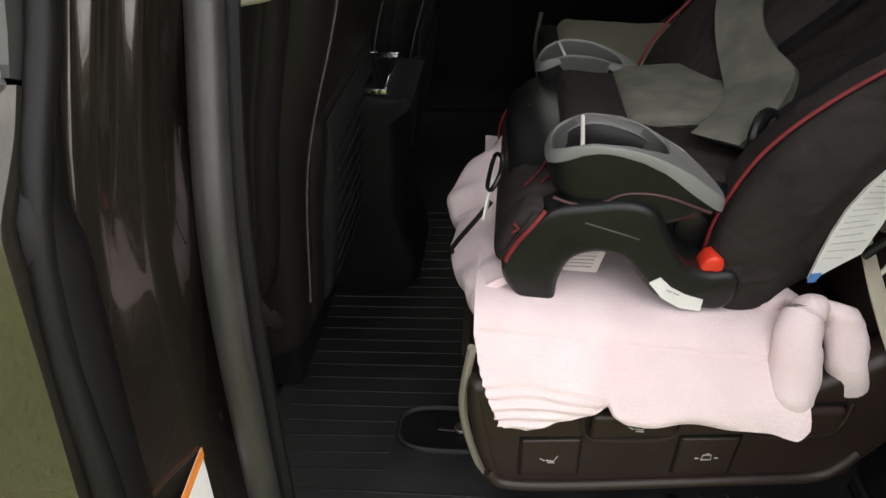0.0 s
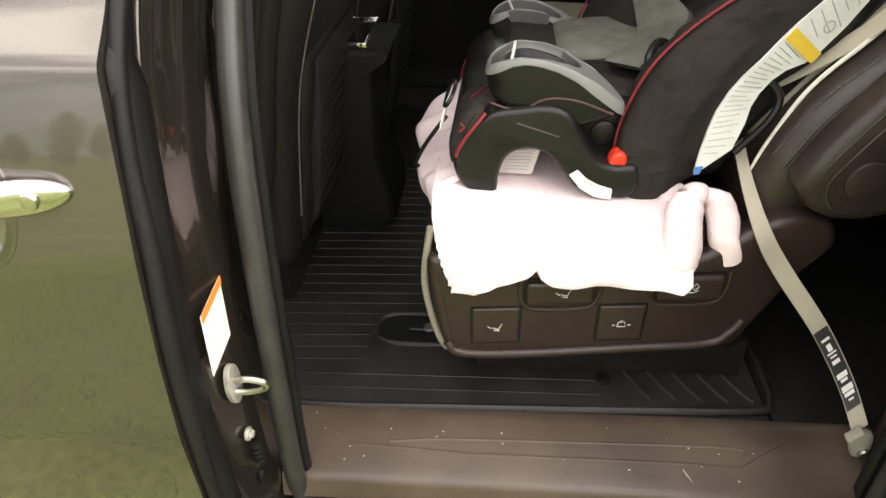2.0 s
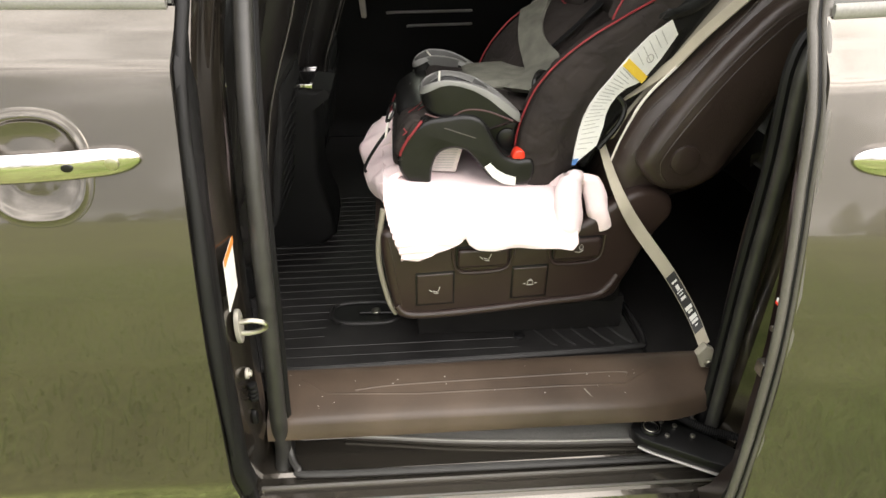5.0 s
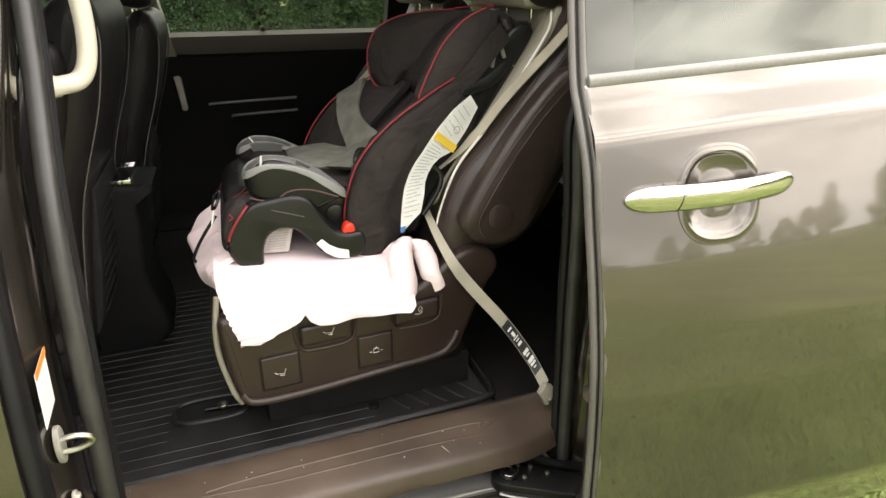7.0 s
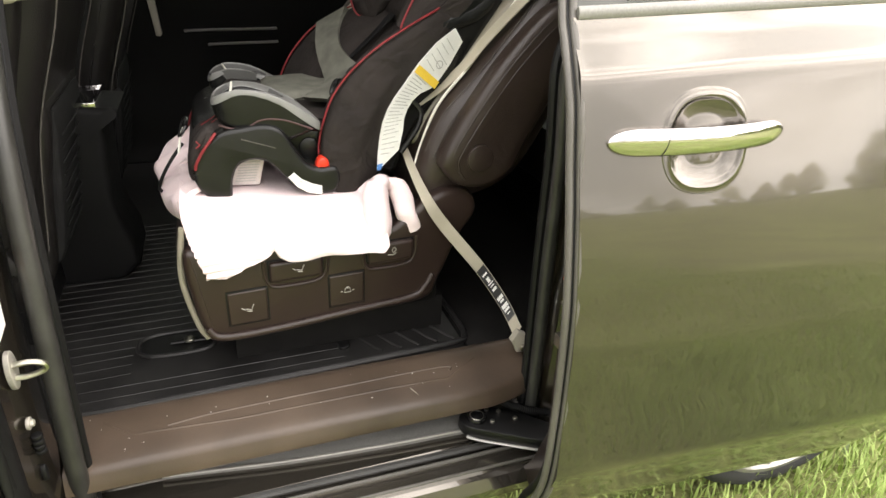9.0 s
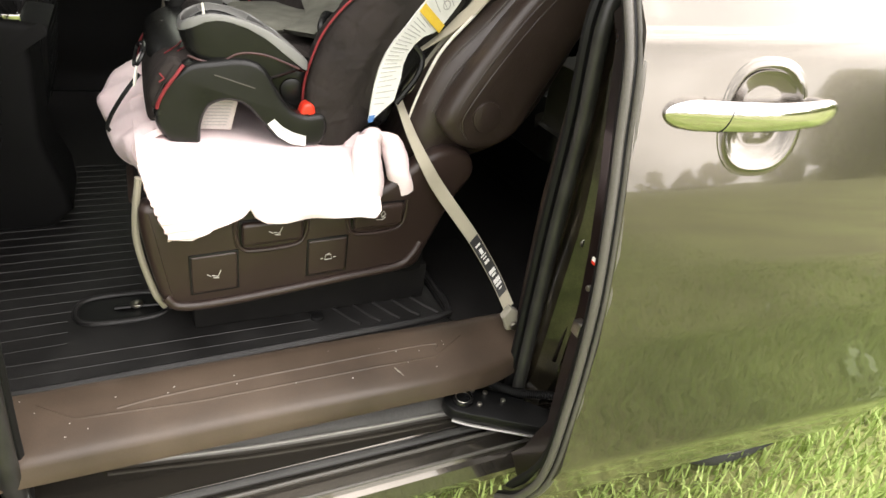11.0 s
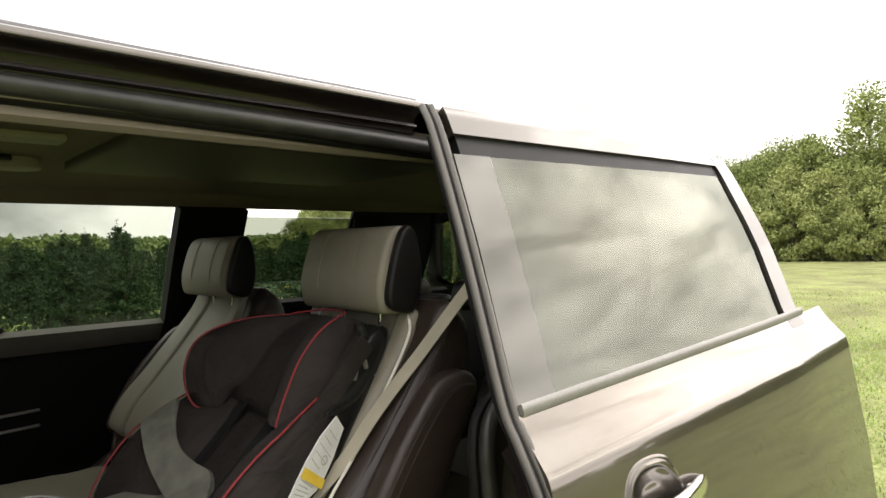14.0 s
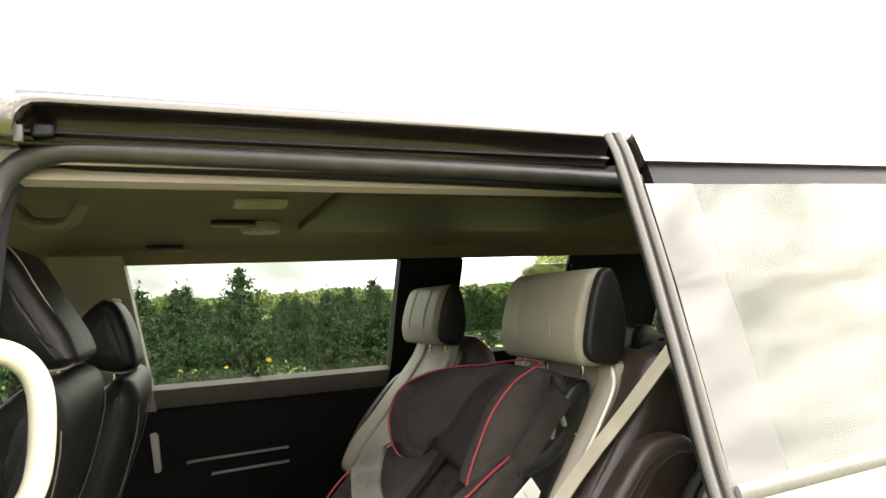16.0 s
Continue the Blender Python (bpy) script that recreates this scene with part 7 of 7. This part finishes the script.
def blades(name, count, x0, x1, y0, y1, h0, h1, w, label, material=None, fade=0.0):
    """Single bent blades of grass, joined."""
    xs, ys = grass_rng.uniform(x0, x1, count), grass_rng.uniform(y0, y1, count)
    hs, an, be = grass_rng.uniform(h0, h1, count), grass_rng.uniform(0, 2 * math.pi, count), grass_rng.uniform(0.2, 1.0, count)
    ws = w * grass_rng.uniform(0.6, 1.3, count)
    if fade:
        edge = np.minimum(np.minimum(xs - x0, x1 - xs), np.minimum(ys - y0, y1 - ys if y1 > 1 else 9.0)) / fade
        keep = grass_rng.uniform(0, 1, count) < np.clip(edge, 0, 1) ** 1.5
        xs, ys, hs, an, be, ws = (q[keep] for q in (xs, ys, hs * (0.4 + 0.6 * np.clip(edge, 0, 1)), an, be, ws))
        count = len(xs)
    patch = np.array([noise.noise(Vector((a * 1.7, b * 1.7, 0.0))) + 0.6 * noise.noise(Vector((a * 5.0, b * 5.0, 3.0))) for a, b in zip(xs, ys)])
    hs = hs * np.clip(1.0 + 0.75 * patch, 0.35, 1.8)
    ca, sa = np.cos(an), np.sin(an)
    v = np.zeros((count, 5, 3))
    for k, (t, ww) in enumerate(((0, 1), (0, -1), (0.55, 0.8), (0.55, -0.8), (1, 0))):
        out = be * hs * t**2 * 0.8
        v[:, k, 0] = xs + ca * out - sa * ws * ww / 2
        v[:, k, 1] = ys + sa * out + ca * ws * ww / 2
        v[:, k, 2] = hs * t * (1 - 0.25 * be * t) - 0.004
    base = np.arange(count)[:, None] * 5
    quads = (base + np.array([0, 1, 3, 2])).tolist()
    tris = (base + np.array([2, 3, 4])).tolist()
    me = bpy.data.meshes.new(name)
    me.from_pydata(v.reshape(-1, 3).tolist(), [], quads + tris)
    me.materials.append(material or GRASS_BLADE)
    return tagged(new(name, me), label, "grass", "", "stuff")


blades("grass", 46000, -1.2, 4.4, -1.7, 0.45, 0.04, 0.10, 0.006, "long bright green grass beside the van", None, 1.1)
blades("grass", 110000, 1.6, 12.0, -3.5, 6.0, 0.015, 0.05, 0.009, "bright green meadow grass", None, 2.5)
blades("grass", 60000, 6.5, 30.0, -8.0, 14.0, 0.015, 0.045, 0.016, "bright green meadow grass", None, 4.0)
blades("grass", 75000, -5.0, 5.0, -8.0, -0.3, 0.03, 0.07, 0.010, "bright green meadow grass", None, 1.6)
blades("clover", 1500, 1.5, 12.0, -2.5, 4.0, 0.03, 0.07, 0.02, "pale clover leaves and blossoms in the grass", CLOVER)


def weed(x, y, seed, leaves, size):
    """A low rosette of broad pale leaves, each a folded blade."""
    w = thing("broadleaf_weed", "low weed with broad pale green leaves in the grass", "weed", (x, y, 0.0), "broad-leaved weeds")
    r = np.random.default_rng(seed)
    for k in range(leaves):
        a, ln, up = 2.4 * k + r.uniform(-0.4, 0.4), size * r.uniform(0.7, 1.25), r.uniform(0.3, 1.0)
        d, n = Vector((math.cos(a), math.sin(a), 0)), Vector((-math.sin(a), math.cos(a), 0))
        o = Vector((x, y, 0.035)) + d * r.uniform(0.0, 0.05) + n * r.uniform(-0.05, 0.05)
        rows = []
        for t, h in ((0.0, 0.05), (0.2, 0.55), (0.45, 1.0), (0.7, 0.85), (0.9, 0.4), (1.0, 0.05)):
            c = o + d * (ln * t) + Vector((0, 0, ln * up * (t - 0.75 * t * t)))
            half = n * (0.27 * ln * h)
            rows.append([c - half + Vector((0, 0, 0.10 * ln * h)), c, c + half + Vector((0, 0, 0.10 * ln * h)), c - Vector((0, 0, 0.0012))])
        part("leaf", loft(rows), WEED_LEAF, w)


for _i, (_x, _y, _n, _s) in enumerate(((2.64, 0.20, 7, 0.052), (2.84, 0.09, 13, 0.070), (2.90, 0.00, 6, 0.05), (1.925, -0.265, 9, 0.058), (2.28, 0.13, 5, 0.045), (2.05, -0.42, 6, 0.05))):
    weed(_x, _y, 70 + _i, _n, _s)


def tufts(name, centres, sizes, material, flat=0.5):
    """Many small leaf blades in one mesh: a leaf of four corners at each centre."""
    n = len(centres)
    d = rng.normal(size=(n, 3))
    d /= np.linalg.norm(d, axis=1)[:, None]
    e = np.cross(d, rng.normal(size=(n, 3)))
    e /= np.linalg.norm(e, axis=1)[:, None]
    s = np.asarray(sizes)[:, None]
    v = np.stack([centres - d * s, centres + e * s * flat, centres + d * s, centres - e * s * flat], 1)
    me = bpy.data.meshes.new(name)
    me.from_pydata(v.reshape(-1, 3).tolist(), [], (np.arange(n)[:, None] * 4 + np.arange(4)).tolist())
    me.materials.append(material)
    return me


def conifer(seed, h):
    t = thing("conifer", "young dark green conifer in a plantation row", "tree", (0, 0, -60), "plantation trees")
    ORIG[t.name] = Vector((0, 0, 0))
    part("trunk", tube([(0, 0, 0), (0.01, 0, h * 0.5), (0, 0.01, h * 0.97)], [0.05, 0.03, 0.006], 7), BARK, t)
    r = np.random.default_rng(seed)
    pts, sz = [], []
    whorls = int(h / 0.085)
    for i in range(whorls):
        z = 0.10 + (h - 0.12) * i / whorls
        rad = (0.50 * h) * (1 - (z / h)) ** 0.8 * r.uniform(0.8, 1.12) + 0.03
        nb = r.integers(10, 15)
        for k in range(nb):
            a = r.uniform(0, 2 * math.pi)
            ln = rad * r.uniform(0.7, 1.12)
            m = max(4, int(ln / 0.024))
            q = np.linspace(0.15, 1, m)
            p = np.stack([np.cos(a) * ln * q, np.sin(a) * ln * q, z - 0.10 * ln * q + 0.22 * ln * q**2], 1)
            pts.append(p + r.normal(size=p.shape) * 0.022)
            sz.append(0.062 - 0.022 * q)
    top = np.stack([np.zeros(10), np.zeros(10), np.linspace(h * 0.9, h * 1.04, 10)], 1) + r.normal(size=(10, 3)) * 0.012
    me = tufts("crown", np.concatenate(pts + [top]), np.concatenate(sz + [np.full(10, 0.05)]), CONIFER, 0.35)
    c = new("crown", me)
    c.parent = t
    return t


cons = [conifer(11, 1.6), conifer(12, 1.85), conifer(13, 2.05)]
k = 0
for row in range(11):
    y = 9.6 + 2.3 * row
    for col in range(int(16 + row * 3.7)):
        x = -4.5 - row * 1.0 + 1.25 * col + rng.uniform(-0.3, 0.3)
        if x > 24 or rng.random() < 0.06:
            continue
        s = rng.uniform(0.74, 0.96)
        m = pose(x, y + rng.uniform(-0.35, 0.35), 0.0, 0, 0, rng.uniform(0, 360)) @ Matrix.Diagonal((s, s, s * rng.uniform(0.92, 1.12), 1))
        if k < 3:
            cons[k].matrix_basis = m
        else:
            copy_thing(cons[int(rng.integers(0, 3))], m).matrix_basis = m
        k += 1


def broad_tree(seed, h, label, bush=False):
    t = thing("bush" if bush else "tree", label, "bush" if bush else "tree", (0, 0, 0), "hedge bushes" if bush else "woodland trees")
    r = np.random.default_rng(seed)
    stem = 0.10 * h if bush else 0.30 * h
    part("trunk", tube([(0, 0, -0.1), (0.05 * h * r.uniform(-1, 1), 0, h * 0.4), (0, 0.03 * h, h * 0.8)], [0.030 * h, 0.02 * h, 0.006 * h], 8), BARK, t)
    pts, sz = [], []
    lobes = 16 if bush else 22
    for i in range(lobes):
        f = (i + 0.5) / lobes
        z = stem + (h - stem) * f
        reach = (0.42 if bush else 0.30) * h * math.sin(math.pi * min(1, 0.18 + 0.8 * f)) * r.uniform(0.5, 1.0)
        a = i * 2.4 + r.uniform(-0.5, 0.5)
        c = np.array([math.cos(a) * reach, math.sin(a) * reach, z * 0.95])
        if not bush and i % 3 == 0:
            part("limb", tube([(0, 0, max(h * 0.2, z * 0.65)), tuple(c * [0.6, 0.6, 0.9]), tuple(c)], [0.012 * h, 0.008 * h, 0.003 * h], 6), BARK, t)
        n = 520 if bush else 480
        u = r.normal(size=(n, 3))
        u /= np.linalg.norm(u, axis=1)[:, None]
        lob = h * r.uniform(0.09, 0.16) * (1.25 if bush else 1.0)
        pts.append(c + u * lob * r.uniform(0.45, 1.08, (n, 1)) * [1, 1, 0.85])
        sz.append(r.uniform(0.55, 1.2, n) * (0.088 if bush else 0.115))
    me = tufts("crown", np.concatenate(pts), np.concatenate(sz), BUSHLEAF if bush else BROADLEAF, 0.6)
    c = new("crown", me)
    c.parent = t
    return t


trees = [broad_tree(21, 9.0, "tall green broadleaf tree at the wood's edge"), broad_tree(22, 10.5, "tall green broadleaf tree at the wood's edge"), broad_tree(23, 8.0, "tall green broadleaf tree at the wood's edge")]
bushes = [broad_tree(31, 4.2, "dense olive-green bush along the meadow", True), broad_tree(32, 5.0, "dense olive-green bush along the meadow", True), broad_tree(33, 3.4, "dense olive-green bush along the meadow", True)]


def scatter(kinds, spots):
    for i, (x, y, s) in enumerate(spots):
        m = pose(x, y, -0.05, 0, 0, rng.uniform(0, 360)) @ Matrix.Diagonal((s, s, s * rng.uniform(0.88, 1.12), 1))
        kind = kinds[i % 3]
        if i < 3:
            kind.matrix_basis = m
        else:
            copy_thing(kind, m).matrix_basis = m


edge = [(41, -34), (42, -10), (41, 8), (40, 20), (36, 32), (31, 40), (27, 45)]
line = spline([(a, b, 0) for a, b in edge], 12)
spots_b, spots_t = [], []
for i, p in enumerate(line):
    spots_b.append((p[0] + rng.uniform(-1, 1), p[1] + rng.uniform(-0.6, 0.6), rng.uniform(0.75, 1.1)))
    if i % 2 == 0:
        spots_b.append((p[0] + rng.uniform(1.5, 3) * 0.8, p[1] + 1.0, rng.uniform(0.95, 1.25)))
    for _q in range(2):
        d = Vector((p[0], p[1], 0)).normalized()
        spots_t.append((p[0] + d.x * rng.uniform(4, 9), p[1] + d.y * rng.uniform(4, 9), rng.uniform(0.90, 1.20) * float(np.interp(p[1], [8, 30], [0.80, 0.52]))))
# the wood's edge on the road side, mirrored in the van's paint
for i in range(34):
    if rng.random() < 0.75:
        spots_t.append((-75 + 5.0 * i + rng.uniform(-2, 2), -62 + rng.uniform(-6, 6), rng.uniform(0.34, 0.66)))
    spots_b.append((-75 + 5.0 * i + rng.uniform(-2, 2), -56 + rng.uniform(-3, 3), rng.uniform(0.6, 0.95)))
scatter(bushes, spots_b)
scatter(trees, spots_t)

# far woods behind the plantation
n = 26000
fx = rng.uniform(-130, 130, n)
fy = 120 + 25 * rng.random(n) + 0.05 * np.abs(fx)
top = 4.2 + 1.6 * np.array([noise.noise(Vector((a * 0.09, 0.0, 7.0))) + 0.5 * noise.noise(Vector((a * 0.35, 1.0, 2.0))) for a in fx])
fz = top * np.sqrt(rng.random(n)) * (0.9 + 0.1 * rng.random(n)) + 0.4
tagged(new("far_woods", tufts("far_woods", np.stack([fx, fy, fz], 1), rng.uniform(0.35, 0.75, n), FARLEAF, 0.7)), "distant green woods on the horizon", "woods", "", "stuff")
# weeds with yellow heads between the plantation rows
n = 9000
wx, wy = rng.uniform(-9, 22, n), 8.2 + 6.5 * rng.random(n) ** 1.5
keep = np.array([noise.noise(Vector((a * 0.5, b * 0.5, 0.0))) for a, b in zip(wx, wy)]) > -0.05
c = np.stack([wx, wy, 0.45 * np.sqrt(rng.random(n))], 1)[keep]
tagged(new("weeds", tufts("weeds", c, rng.uniform(0.05, 0.12, len(c)), GRASS_BLADE, 0.3)), "tall green weeds before the conifers", "weeds", "", "stuff")
n = 45
cx, cy = rng.uniform(-5, 12, 9), rng.uniform(8.6, 11.0, 9)
i = rng.integers(0, 9, n)
c = np.stack([cx[i] + rng.normal(size=n) * 0.18, cy[i] + rng.normal(size=n) * 0.18, 0.55 + 0.30 * rng.random(n)], 1)
tagged(new("yellow_weeds", tufts("yellow_weeds", c, rng.uniform(0.03, 0.06, n), WEED_YEL, 0.7)), "clusters of yellow weed blossoms", "weeds", "", "stuff")
